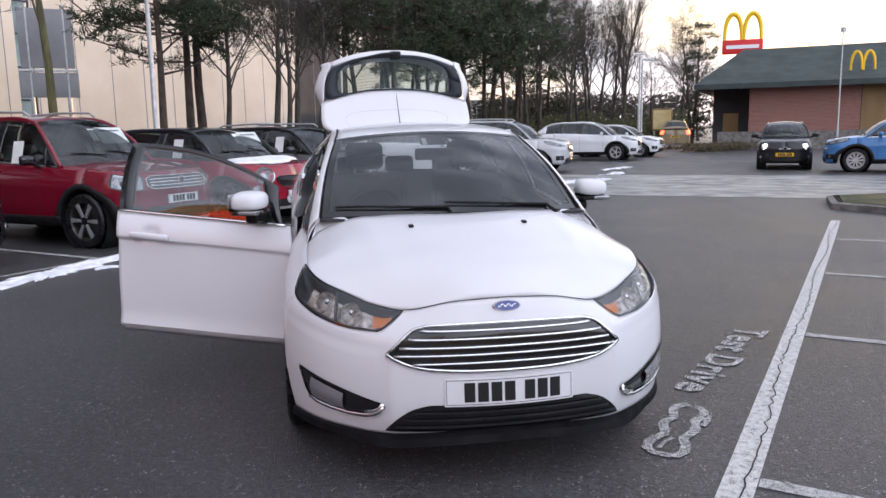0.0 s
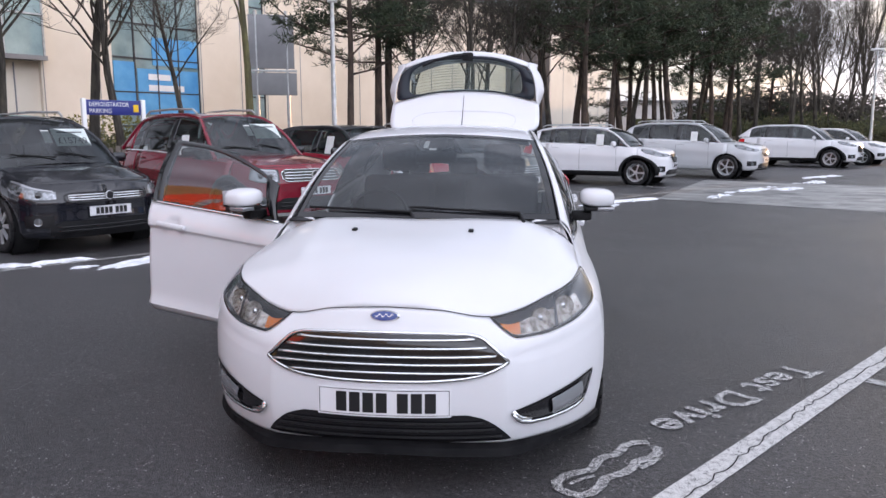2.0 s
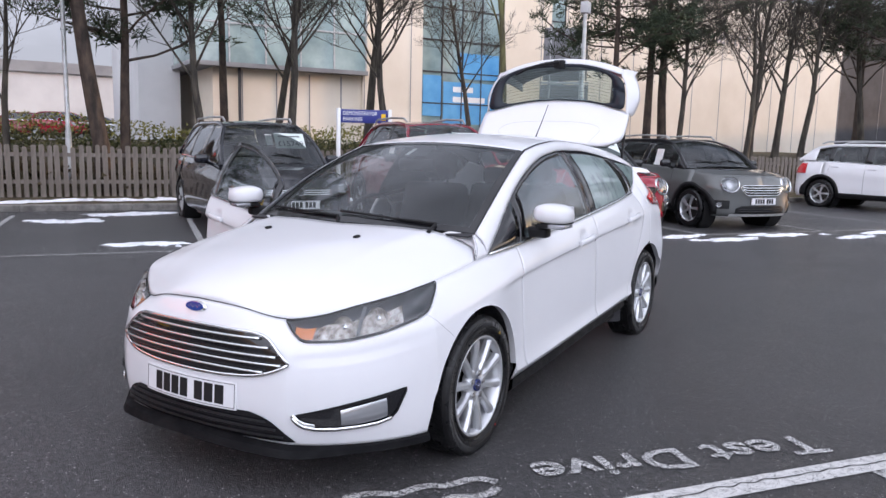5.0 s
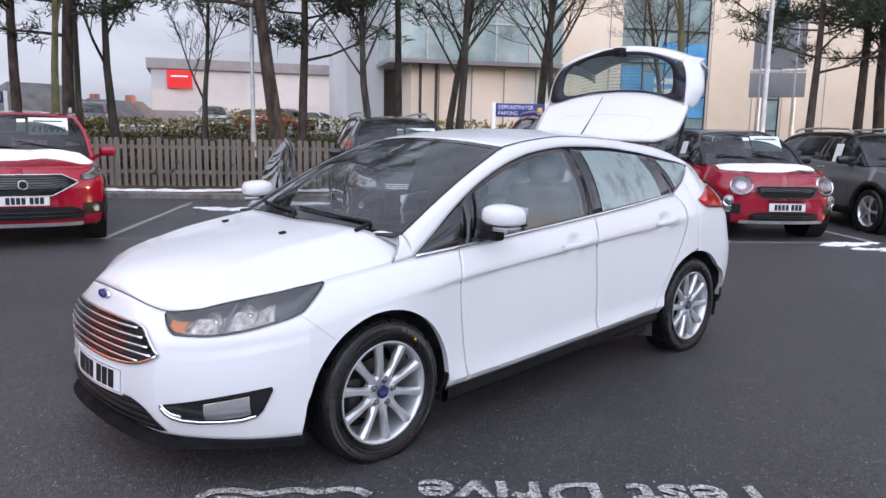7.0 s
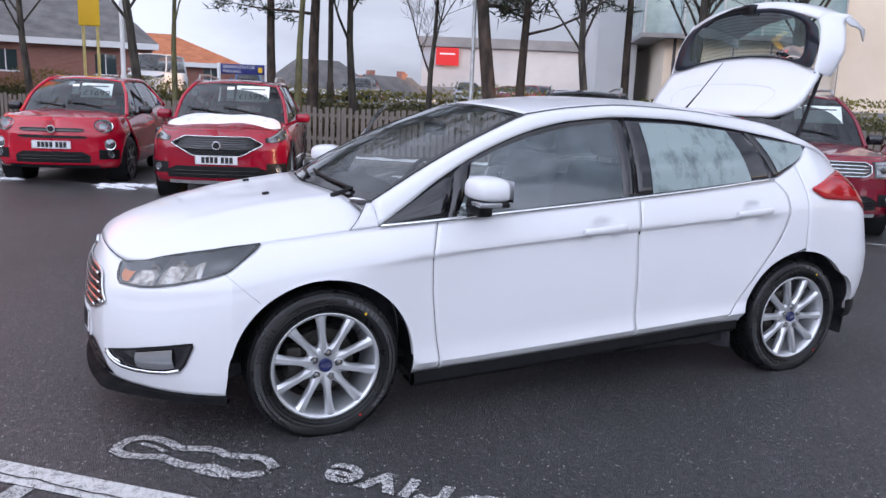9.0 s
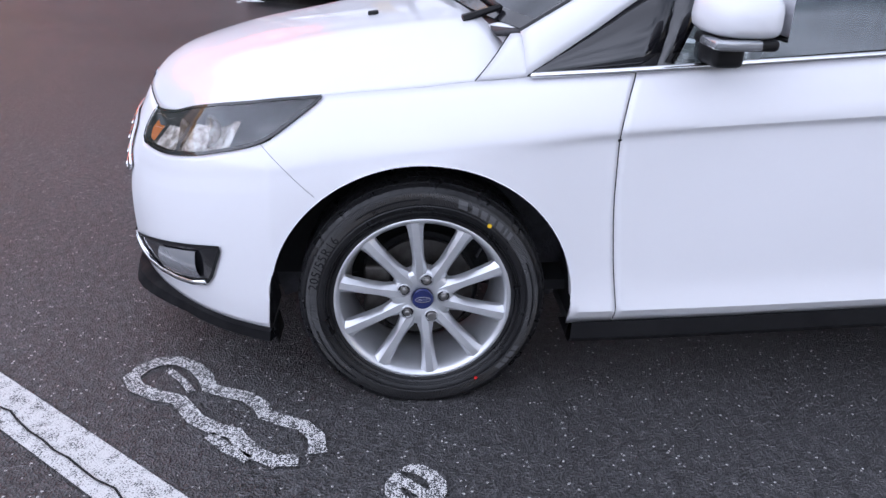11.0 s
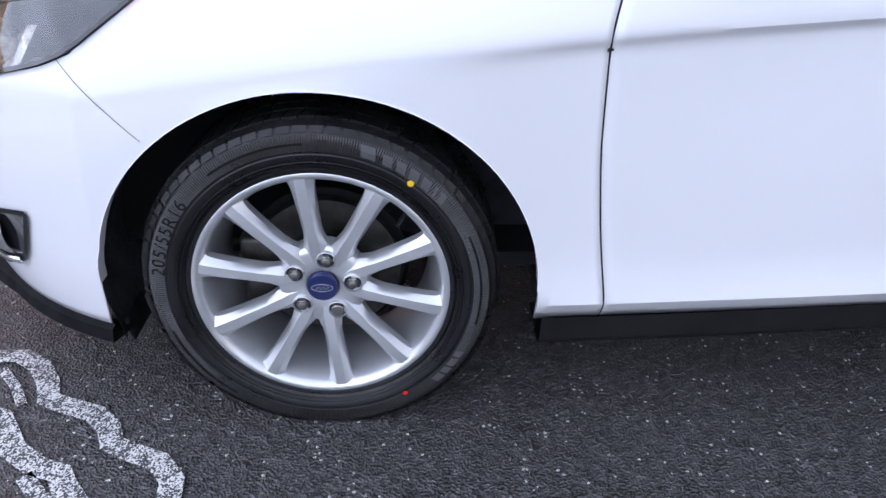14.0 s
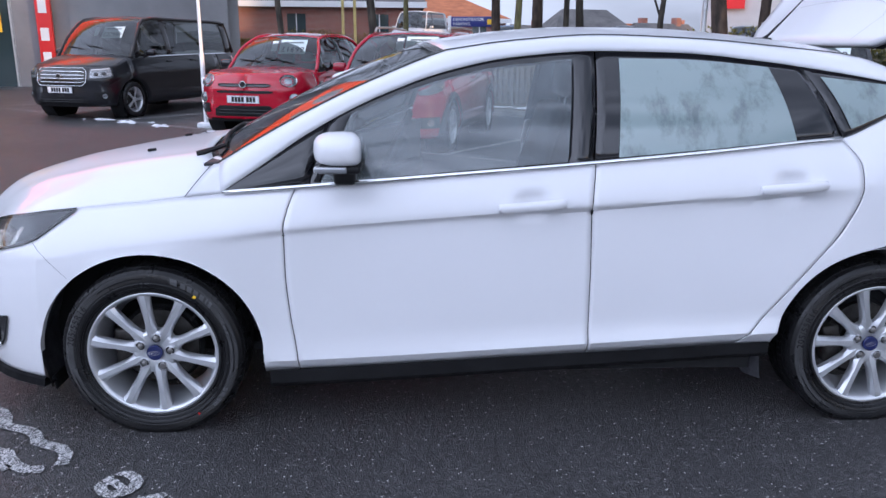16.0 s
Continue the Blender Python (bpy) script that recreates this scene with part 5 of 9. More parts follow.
        return h.turned(tilt)
    hf, hr = handle(*CUPS[0]), handle(*CUPS[1])
    hf.mesh("door_handle", white_paint, car, sharp=50)
    both(hr, "door_handle", white_paint, car, sharp=50)
    hf.turned(HINGE, mirror=True).mesh("door_handle", white_paint, open_door, sharp=50)

    def mirror_cap():
        # rounded shell: y forward is minus; stations across x
        cap, base, face, lampm = Geo(), Geo(), Geo(), Geo()
        v, n = [], 20
        xs2 = [(0.835, 0.55), (0.85, 0.78), (0.88, 0.95), (0.92, 1.0), (0.965, 0.97), (0.997, 0.86), (1.017, 0.62), (1.024, 0.3)]
        for x, k in xs2:
            for i in range(n):
                a = 2 * math.pi * i / n
                yy, zz = math.cos(a), math.sin(a)
                yy = math.copysign(abs(yy) ** 0.62, yy) * (0.104 if yy < 0 else 0.055)
                zz = math.copysign(abs(zz) ** 0.58, zz) * (0.066 if zz > 0 else 0.044)
                v.append((x, 0.70 + yy * k + 0.12 * (x - 0.9), 1.040 + zz * k * 0.94 - 0.05 * (x - 0.9)))
        f = [(i * n + k, i * n + (k + 1) % n, (i + 1) * n + (k + 1) % n, (i + 1) * n + k) for i in range(len(xs2) - 1) for k in range(n)]
        f += [tuple(range(n))[::-1], tuple((len(xs2) - 1) * n + k for k in range(n))]
        cap.add(v, f)
        base.rbox(0.855, 1.008, 0.620, 0.758, 0.974, 1.000, 0.010)
        base.rbox(0.76, 0.90, 0.66, 0.735, 0.918, 0.972, 0.015)
        face.add([(0.855, 0.757, 0.995), (1.005, 0.772, 0.995), (1.005, 0.772, 1.085), (0.855, 0.757, 1.09)], [(0, 1, 2, 3)])
        lampm.rbox(0.925, 1.019, 0.608, 0.715, 0.979, 0.999, 0.006)
        return cap, base, face, lampm
    cap, base, face, lampm = mirror_cap()
    mc = cap.mesh("door_mirror", white_paint, car, "white door mirror", sharp=60)
    base.mesh("mirror_arm", black_plastic, mc)
    face.mesh("mirror_glass", mirror_glass, mc)
    lampm.mesh("mirror_indicator", lamp_clear, mc, "clear indicator lens")
    mc = cap.turned(HINGE, mirror=True).mesh("door_mirror", white_paint, open_door, sharp=60)
    base.turned(HINGE, mirror=True).mesh("mirror_arm", black_plastic, open_door)
    face.turned(HINGE, mirror=True).mesh("mirror_glass", mirror_glass, open_door)
    lampm.turned(HINGE, mirror=True).mesh("mirror_indicator", lamp_clear, open_door)
    # open door: frame with a through opening, pane, inner card
    def ring_frame(a, b, la, lb, lift):
        """The border between a pane outline and a smaller one."""
        g = Geo()
        outer, inner = [], []
        for (A, B, lo, hi, store) in ((a, b, 0.0, 0.0, outer), (la, lb, 0.03, 0.075, inner)):
            pts = [(u, 0) for u in lin(0, 1, 20)] + [(1, v) for v in lin(0.06, 0.94, 12)] + [(u, 1) for u in lin(1, 0, 20)] + [(0, v) for v in lin(0.94, 0.06, 12)]
            for u, v in pts:
                vv = lo + (1 - lo - hi) * v
                y = yat(A[0], A[1], vv) + (yat(B[0], B[1], vv) - yat(A[0], A[1], vv)) * u
                store.append(side_win(y, vv, lift))
        n = len(outer)
        g.add(outer + inner, [(i, (i + 1) % n, n + (i + 1) % n, n + i) for i in range(n)])
        return g
    rf = ring_frame((0.56, 0.62), (1.565, 1.60), (0.60, 0.72), (1.475, 1.515), 0.0)
    rf.turned(HINGE, mirror=True).mesh("door_window_frame", gloss_black, open_door, "black window frame", solid=0.016)
    glass_f.turned(HINGE, mirror=True).mesh("door_window", clear_glass, open_door, "clear wound-up window").visible_shadow = False
    rf.mesh("window_frame", gloss_black, car, "gloss black window frame", solid=0.012)
    chd = Geo()
    pts = [Vector((TOP_X(y), y, TOP_Z(y))) for y in lin(0.54, 1.56, 20)]
    chd.ribbon(pts, [(1, 0, 0.35)] * 20, 0.013, 0.008)
    chd.turned(HINGE, mirror=True).mesh("chrome_strip", chrome, open_door, "chrome window strip", solid=0.006)
    card = Geo().rbox(0.73, 0.80, 0.56, 1.53, 0.30, 0.90, 0.02)
    card.rbox(0.66, 0.74, 0.75, 1.40, 0.58, 0.66, 0.02)
    card.turned(HINGE, mirror=True).mesh("door_card", dash_plastic, open_door)
    # tail lamps
    tl = Geo()
    t_low = curve([2.69, 2.78, 2.9, 3.0, 3.08, 3.18], [1.010, 0.965, 0.955, 0.945, 0.90, 0.865])
    t_top = curve([2.69, 2.78, 2.9, 3.0, 3.08, 3.18], [1.020, 1.055, 1.09, 1.105, 1.04, 0.935])
    tl.grid(lambda s, v: on_skin(s, t_low(s) + (min(t_top(s), TOP_Z(s) - 0.004) - t_low(s)) * v, 0.008 + 0.012 * math.sin(math.pi * v)), lin(2.69, 3.16, 20), lin(0, 1, 8))
    both(tl, "tail_lamp", lamp_red, car, "red tail lamp", solid=0.004)
    # thin join between bumper and wing
    jl = Geo()
    pp = [(-0.42, 0.731), (-0.40, 0.711), (-0.37, 0.683), (-0.34, 0.656), (-0.31, 0.630), (-0.285, 0.609), (-0.268, 0.595)]
    jl.ribbon([on_skin(s, z, 0.0016) for s, z in pp], [skin_n(s, z) for s, z in pp], 0.0011)
    both(jl, "bumper_join", gap_dark, car)
    # aerial
    Geo().tube([(0, 2.50, 1.41), (0, 2.53, 1.435), (0, 2.62, 1.53), (0, 2.775, 1.71)], [0.010, 0.006, 0.0035, 0.0025], 8).rbox(-0.02, 0.02, 2.45, 2.54, 1.408, 1.424, 0.006).mesh("aerial", black_plastic, car)
    # open tailgate
    GK = [0, 0.2, 0.395, 0.40, 0.42, 0.60, 0.72, 0.78, 0.82, 0.90, 1.0]
    gate_cy = curve(GK, [2.665, 2.845, 3.000, 3.004, 2.984, 2.962, 2.946, 2.938, 2.985, 3.14, 3.37])
    gate_cz = curve(GK, [1.402, 1.592, 1.768, 1.772, 1.758, 1.900, 1.998, 2.045, 2.090, 2.098, 2.035])
    gate_sy = curve(GK, [2.700, 2.800, 2.893, 2.896, 2.885, 2.918, 2.945, 2.960, 3.005, 3.16, 3.37])
    gate_sz = curve(GK, [1.398, 1.520, 1.648, 1.652, 1.645, 1.800, 1.905, 1.955, 1.990, 1.985, 1.925])
    t_w = curve(GK, [0.605, 0.628, 0.622, 0.618, 0.606, 0.588, 0.556, 0.525, 0.535, 0.535, 0.50])

    def gate(u, k, lift=0.0):
        b = abs(u) ** 2.3
        round_off = 1 - 0.17 * max(0.0, 1 - k / 0.13) ** 2.2
        return Vector((t_w(k) * round_off * u, gate_cy(k) + (gate_sy(k) - gate_cy(k)) * b - lift * 0.9, gate_cz(k) + (gate_sz(k) - gate_cz(k)) * b + lift * 0.45))
    sp = Geo().grid(lambda u, k: gate(u, k), lin(-1, 1, 31), lin(0.0, 0.40, 10))
    tail = sp.mesh("tailgate", white_paint, car, "raised tailgate", solid=0.03)
    pl = Geo()
    path = [(-0.70, 0.02), (-0.70, 0.13), (-0.66, 0.17), (-0.58, 0.185)] + [(u, 0.19) for u in lin(-0.5, 0.5, 12)] + [(0.58, 0.185), (0.66, 0.17), (0.70, 0.13), (0.70, 0.02)]
    pl.ribbon([gate(u, k, 0.0015) for u, k in path], [(0, -0.8, 0.6)] * len(path), 0.0022)
    pl.mesh("spoiler_join", pale_trim, tail)
    shell = Geo()
    shell.grid(lambda u, k: gate(u, k), lin(-1, 1, 31), [0.775, 0.79, 0.81, 0.83, 0.86, 0.90, 0.95, 1.0])
    for sg in (1, -1):
        shell.grid(lambda k, v: gate(sg, k) + Vector((sg * (0.075 * math.sin(v * 1.3)) * min(1, (k - 0.40) * 6), 0.115 * v, -0.012 * v)), lin(0.41, 0.82, 16), lin(0, 1, 6), flip=sg < 0)
        shell.grid(lambda k, v: gate(sg, k) + Vector((sg * (0.072 * math.sin(1.3) * (1.0 - k) / 0.18 * math.sin(v * 1.57)), 0.115 * v * (1.0 - k) / 0.18, -0.07 * v)), lin(0.82, 1.0, 8), lin(0, 1, 5), flip=sg < 0)
    shell.mesh("tailgate_shell", white_paint, tail, solid=0.006)
    bord = Geo()

    def rear_pane(a, r):
        """A rounded pane outline; r 1 is its edge."""
        u, k = math.cos(a), math.sin(a)
        u, k = math.copysign(abs(u) ** 0.42, u) * r, math.copysign(abs(k) ** 0.42, k) * r
        return gate(u * 0.99, 0.600 + k * 0.182, 0.004)
    bord.grid(lambda a, r: rear_pane(a, r), lin(0, 2 * math.pi, 73), [0.82, 0.91, 1.0])
    bord.mesh("pane_border", dark_border, tail, "black pane border", solid=0.003)
    pane = Geo().grid(lambda a, r: rear_pane(a, r), lin(0, 2 * math.pi, 61), lin(0.02, 0.83, 6)).mesh("rear_pane", side_glass_clear, tail, "heated rear window pane")
    pane.visible_shadow = False
    heat = Geo()
    for k in lin(0.46, 0.73, 12):
        pts = [gate(u, k, 0.002) for u in lin(-0.78, 0.78, 15)]
        heat.ribbon(pts, [(0, -0.9, 0.4)] * 15, 0.0022)
    heat.mesh("heater_wire", ink_grey, tail)
    wipe = Geo().rbox(-0.03, 0.065, 2.905, 2.985, 2.01, 2.075, 0.015)
    wipe.tube([(0.03, 2.915, 2.055), (-0.10, 2.915, 2.045), (-0.26, 2.925, 2.015), (-0.37, 2.935, 1.965)], [0.018, 0.016, 0.012, 0.008], 8)
    wipe.mesh("rear_wiper", black_plastic, tail)
    for sg in (-1, 1):
        hold = Geo()
        hold.tube([(sg * 0.62, 2.78, 1.22), (sg * 0.575, 2.98, 1.66)], 0.011, 8)
        hold.mesh("gas_strut", black_plastic, tail)
    inner = Geo().grid(lambda u, k: gate(u * 0.93, k) + Vector((0, 0.05, -0.035)), lin(-1, 1, 15), lin(0.02, 0.40, 6))
    inner.mesh("inner_lining", dash_plastic, tail)
    # cabin
    cab = Geo().box(-0.68, 0.68, 0.20, 2.9, 0.24, 0.27)
    cab.box(-0.70, -0.66, 1.58, 2.9, 0.27, 0.95)
    cab.box(0.66, 0.70, 0.5, 2.9, 0.27, 0.90)
    cab.box(-0.68, 0.68, 2.95, 3.0, 0.27, 0.80)
    cab.mesh("cabin_floor", dash_plastic, car)
    head = Geo().grid(lambda u, y: Vector((u * (G_X(max(y, 1.05)) - 0.03), y, r_c(y) - 0.035 - (r_c(y) - G_Z(y)) * abs(u) ** 2.4)), lin(-1, 1, 13), lin(1.05, 2.62, 10))
    head.mesh("headlining", pale_trim, car)
    dash = Geo().grid(lambda x, k: Vector((x, (0.18, 0.30, 0.52, 0.66, 0.70, 0.62)[k], (0.965, 0.972, 0.965, 0.92, 0.82, 0.50)[k] + (0.025 * math.exp(-((x + 0.36) / 0.16) ** 2) if k in (2, 3) else 0))), lin(-0.70, 0.70, 25), [0, 1, 2, 3, 4, 5])
    dash.mesh("dashboard", dash_plastic, car, solid=0.01)
    st = Geo()
    m = Matrix.Translation((-0.36, 0.86, 0.90)) @ Matrix.Rotation(radians(65), 4, "X")
    st.lathe([(0.0, 0.185), (0.014, 0.19), (0.02, 0.182), (0.014, 0.17), (0.0, 0.168), (-0.01, 0.178)], 40, axis="z", closed=True)
    st.rbox(-0.07, 0.07, -0.06, 0.06, -0.04, 0.0, 0.015)
    for a in (200, 340, 270):
        st.tube([(math.cos(radians(a)) * 0.05, math.sin(radians(a)) * 0.05, -0.01), (math.cos(radians(a)) * 0.175, math.sin(radians(a)) * 0.175, 0.004)], 0.014, 8)
    st.turned(m).mesh("steering_wheel", dash_plastic, car)
    for x in (-0.36, 0.36):
        seat = Geo().rbox(x - 0.25, x + 0.25, 0.98, 1.50, 0.42, 0.58, 0.05)
        seat.add(*(lambda q: (q.v, q.f))(Geo().rbox(-0.25, 0.25, -0.07, 0.07, 0, 0.62, 0.06).turned(Matrix.Translation((x, 1.50, 0.52)) @ Matrix.Rotation(radians(-16), 4, "X"))))
        so = seat.mesh("front_seat", seat_cloth, car, "dark cloth front seat")
        hr2 = Geo().rbox(-0.13, 0.13, -0.05, 0.05, 0, 0.19, 0.045).turned(Matrix.Translation((x, 1.69, 1.14)) @ Matrix.Rotation(radians(-8), 4, "X"))
        hr2.mesh("headrest", seat_cloth, so)
        for dx in (-0.07, 0.07):
            Geo().tube([(x + dx, 1.675, 1.05), (x + dx, 1.69, 1.17)], 0.006, 6).mesh("headrest_post", chrome, so)
    bench = Geo().rbox(-0.62, 0.62, 2.0, 2.48, 0.42, 0.56, 0.05)
    bench.add(*(lambda q: (q.v, q.f))(Geo().rbox(-0.62, 0.62, -0.07, 0.07, 0, 0.60, 0.06).turned(Matrix.Translation((0, 2.50, 0.50)) @ Matrix.Rotation(radians(-20), 4, "X"))))
    bo = bench.mesh("rear_bench", seat_cloth, car, "dark cloth rear bench")
    for x in (-0.40, 0, 0.40):
        Geo().rbox(x - 0.12, x + 0.12, 2.66, 2.75, 1.06, 1.20, 0.04).mesh("headrest", seat_cloth, bo)
    Geo().rbox(-0.12, 0.12, 0.80, 0.84, 1.23, 1.30, 0.015).mesh("rear_view_mirror", dash_plastic, car)
    # wheels
    for x, y, sd, spin in ((0.856, 0.0, 1, 0), (0.856, 2.649, 1, 9), (-0.856, 0.0, -1, 15), (-0.856, 2.649, -1, 40)):
        wheel_thing(car, x, y, sd, spin)
    return car


side_glass_clear = glass("rear_pane_glass", (0.62, 0.72, 0.70), mist=((0.42, 0.52, 0.52), (0.05, 0.25), 3.0, (0.4, 0.65)), ior=1.3)
hatchback = white_hatchback()

# ---- ground ----
ground = mk("ground", [(-900, -900, 0), (900, -900, 0), (900, 900, 0), (-900, 900, 0)], [(0, 1, 2, 3)], asphalt_mat, smooth=False)
tagged(ground, "dark damp asphalt car park surface", "ground", kind="structure")

# ---- other vehicles ----
def simple_wheel(parent, r, x, y, side, width=0.21, spokes=5, dark=False):
    hub = new("wheel")
    hub.parent = parent
    hub.matrix_world = Matrix.Translation((x, y, r)) @ (Matrix.Rotation(radians(180), 4, "Z") if side < 0 else Matrix())
    rr = r - 0.100
    Geo().lathe([(0.012, rr), (0.02, rr + 0.03), (0.018, r - 0.03), (-0.005, r - 0.004), (-width / 2, r), (-width + 0.02, r - 0.004), (-width, r - 0.05), (-width, rr)], 40).mesh("tyre", rubber, hub)
    rim = Geo().lathe([(0.008, rr + 0.004), (0.012, rr - 0.002), (0.0, rr - 0.014), (-0.03, rr - 0.022), (-0.12, rr - 0.03), (-0.12, 0.0)], 40)
    ro = rim.mesh("rim", steel_dark if dark else alloy, hub)
    for k in range(spokes):
        sp = Geo()
        for d in (-0.07, 0.07):
            a = 2 * math.pi * k / spokes + d
            c, s = math.cos(a), math.sin(a)
            q = [(0.004, 0.04), (0.008, rr * 0.55), (0.004, rr - 0.01)]
            v = []
            for xx, rad in q:
                for t, dx in ((-0.013, -0.02), (-0.011, 0.0), (0.011, 0.0), (0.013, -0.02)):
                    v.append((xx + dx, c * rad - s * t, s * rad + c * t))
            sp.add(v, [(i * 4 + j, i * 4 + j + 1, i * 4 + j + 5, i * 4 + j + 4) for i in range(2) for j in range(3)])
        sp.mesh("spoke", gloss_black if dark is True else alloy, ro)
    Geo().lathe([(-0.01, 0.055), (0.008, 0.05), (0.012, 0.03), (0.012, 0.0)], 20).mesh("hub", gloss_black if dark else alloy, ro)
    Geo().lathe([(-0.07, rr * 0.75), (-0.075, 0.0)], 24).mesh("brake_disc", steel_dark, ro)
    return hub


def road_car(name, label, at, paint, L=4.3, W=0.90, H=1.6, wb=2.6, fo=0.86, r=0.335, clear=0.24, hood=(0.86, 1.0), belt=(0.98, 1.10), cowl=0.22, roof=(1.0, 2.75), tail=0.42, rail_w=0.56,
             cladding=False, rails=False, grille=None, bars=2, lamp="slant", dark_wheels=False, roof_paint=None, snow=False, card=None, rear_view=False, lit=False, plate="white", spokes=5, sheet=False, stripe=False, van=False, cat="car",
             shape="slot", plate_z=None, low=None, slots=(), mirror=None, lamp_r=(0.125, 0.125), lamp_at=(0.62, 0.80), badge=True, frame_mat=None):
    """A parked car. grille: (half width, low, high) of the dark opening; low: the same for the bumper opening; slots: further thin openings."""
    car = thing(name, label, cat)
    yb = L - fo
    nose, tl = 0.56, 0.42
    sN, sT = -fo + nose, yb - tl

    def line(s):
        if s < sN:
            p = radians(90) * min((sN - s) / 0.6, 1)
            return W * 0.985 * max(math.cos(p), 0) ** (2 / 2.5), sN - nose * math.sin(p) ** (2 / 2.5)
        if s > sT:
            p = radians(90) * min((s - sT) / 0.6, 1)
            return W * 0.97 * max(math.cos(p), 0) ** (2 / 2.9), sT + tl * math.sin(p) ** (2 / 2.9)
        k = (s - sN) / (sT - sN)
        return W * (0.985 + 0.015 * math.sin(math.pi * min(max(k, 0), 1))), s
    tz = curve([sN - 0.6, sN - 0.3, sN, cowl, roof[1], sT, sT + 0.3, sT + 0.6], [hood[0], hood[0] - 0.015, hood[0] + 0.035, belt[0], belt[1], belt[1], belt[1] - 0.03, belt[1] - 0.03])
    tin = curve([sN - 0.6, sN - 0.3, sN, cowl, roof[1], sT, sT + 0.3, sT + 0.6], [0.10, 0.13, 0.12, 0.11, 0.11, 0.13, 0.14, 0.12])

    def sk(s, z, lift=0.0):
        x, y = line(s)
        a, b = line(s - 0.005), line(s + 0.005)
        tx, ty = b[0] - a[0], b[1] - a[1]
        k = math.hypot(tx, ty) or 1
        nx, ny = ty / k, -tx / k
        zt = tz(s)
        w = (z - clear) / (zt - clear)
        i = float(np.interp(w, [0, 0.12, 0.3, 0.5, 0.66, 0.70, 0.85, 1.0], [0.05, 0.012, 0.004, 0.014, 0.012, 0.016, 0.05, 1.0 * tin(s)])) - lift
        return Vector((x - nx * i, y - ny * i, z))

    def ar(z, c, sg):
        R = r + 0.055
        k = (z - r) / R
        if k <= 0:
            return c + sg * R
        return c + sg * R * math.sqrt(max(1 - k * k, 0)) if k < 1 else c

    def pan(left, right, nu, nv, low=None, high=None):
        g, pts = Geo(), []
        for v in lin(0, 1, nv):
            for i in range(nu):
                u, z = i / (nu - 1), 0.5
                for _ in range(6):
                    s = left(z) + (right(z) - left(z)) * u
                    lo = low(s) if low else clear
                    hi = high(s) if high else tz(s)
                    z = lo + (hi - lo) * v
                pts.append(sk(s, z))
        return g.add(pts, [(j * nu + i, j * nu + i + 1, (j + 1) * nu + i + 1, (j + 1) * nu + i) for j in range(nv - 1) for i in range(nu - 1)])
    g = pan(lambda z: sN - 0.6, lambda z: ar(z, 0, -1), 22, 18)
    for seg in (pan(lambda z: ar(z, 0, 1), lambda z: ar(z, wb, -1), 18, 18), pan(lambda z: ar(z, wb, 1), lambda z: sT + 0.6, 20, 18)):
        g.add(seg.v, seg.f)
    m = g.turned(Matrix(), True)
    g.add(m.v, m.f)
    # bonnet and roof skin
    us = lin(-1, 1, 21)

    def fs(a):
        return sN - 0.6 + 0.6 * a ** 1.2 + (cowl - sN) * 0.35 * a ** 6

    def bon(u, v):
        a = abs(u)
        s = fs(a)
        x0, y0 = sk(s, tz(s)).xy
        s1 = cowl
        x1, y1 = sk(cowl, tz(cowl)).x * a, cowl - 0.16 * (1 - a * a)
        x, y = x0 + (x1 - x0) * v, y0 + (y1 - y0) * v
        zc = hood[0] + (hood[1] - hood[0]) * (1 - (1 - v) ** 1.5)
        ze = tz(s) + (tz(cowl) - tz(s)) * v
        k = a ** 3
        z = zc * (1 - k) + ze * k + 0.012 * math.exp(-((a - 0.55) / 0.12) ** 2) * math.sin(math.pi * v)
        if v == 0:
            z = tz(s)
        return Vector((math.copysign(x, u), y, z))
    g.grid(bon, us, [0, 0.02, 0.06, 0.12, 0.2, 0.35, 0.5, 0.65, 0.8, 0.9, 1.0])
    body = g.mesh("body", paint, car, solid=0.004)
    # shut lines of the doors
    for y0, lean in ((cowl + 0.32, -0.03), (cowl + 1.32, 0.0), (min(wb - 0.02, cowl + 2.2), 0.10)):
        for sg in (1, -1):
            gl, pts = Geo(), []
            for z in lin(clear + 0.05, belt[0] + 0.02, 8):
                yy = y0 + lean * (1 - 2 * (z - clear))
                p = sk(yy, min(z, tz(yy) - 0.005), 0.002)
                pts.append((p.x * sg, p.y, p.z))
            gl.ribbon(pts, [(sg, 0, 0)] * 8, 0.007)
            gl.mesh("door_shut_line", gap_dark, body)
    # cabin: rail line from the screen foot over the roof to the tail
    y_end = sT + tl * 0.55
    rail_pts = [(cowl + 0.02, sk(cowl, tz(cowl)).x - 0.01, belt[0] + 0.0), (cowl + (roof[0] - cowl) * 0.5, (W - 0.12 + rail_w) / 2 + 0.02, (belt[0] + H) / 2 + 0.02), (roof[0], rail_w + 0.01, H - 0.105), (roof[0] + 0.45, rail_w, H - 0.058), (roof[1] - 0.6, rail_w, H - 0.060),
                (roof[1], rail_w - 0.01, H - (0.125 if not van else 0.085)), (y_end, W - 0.17, belt[1] + 0.01)]
    ry = [p[0] for p in rail_pts]
    RX, RZ = curve(ry, [p[1] for p in rail_pts]), curve(ry, [p[2] for p in rail_pts])

    def top(u, y):
        bulge = 0.05 if roof[0] <= y <= roof[1] else 0.05 * (1 - min(abs(y - roof[0]), abs(y - roof[1])) * 0.0)
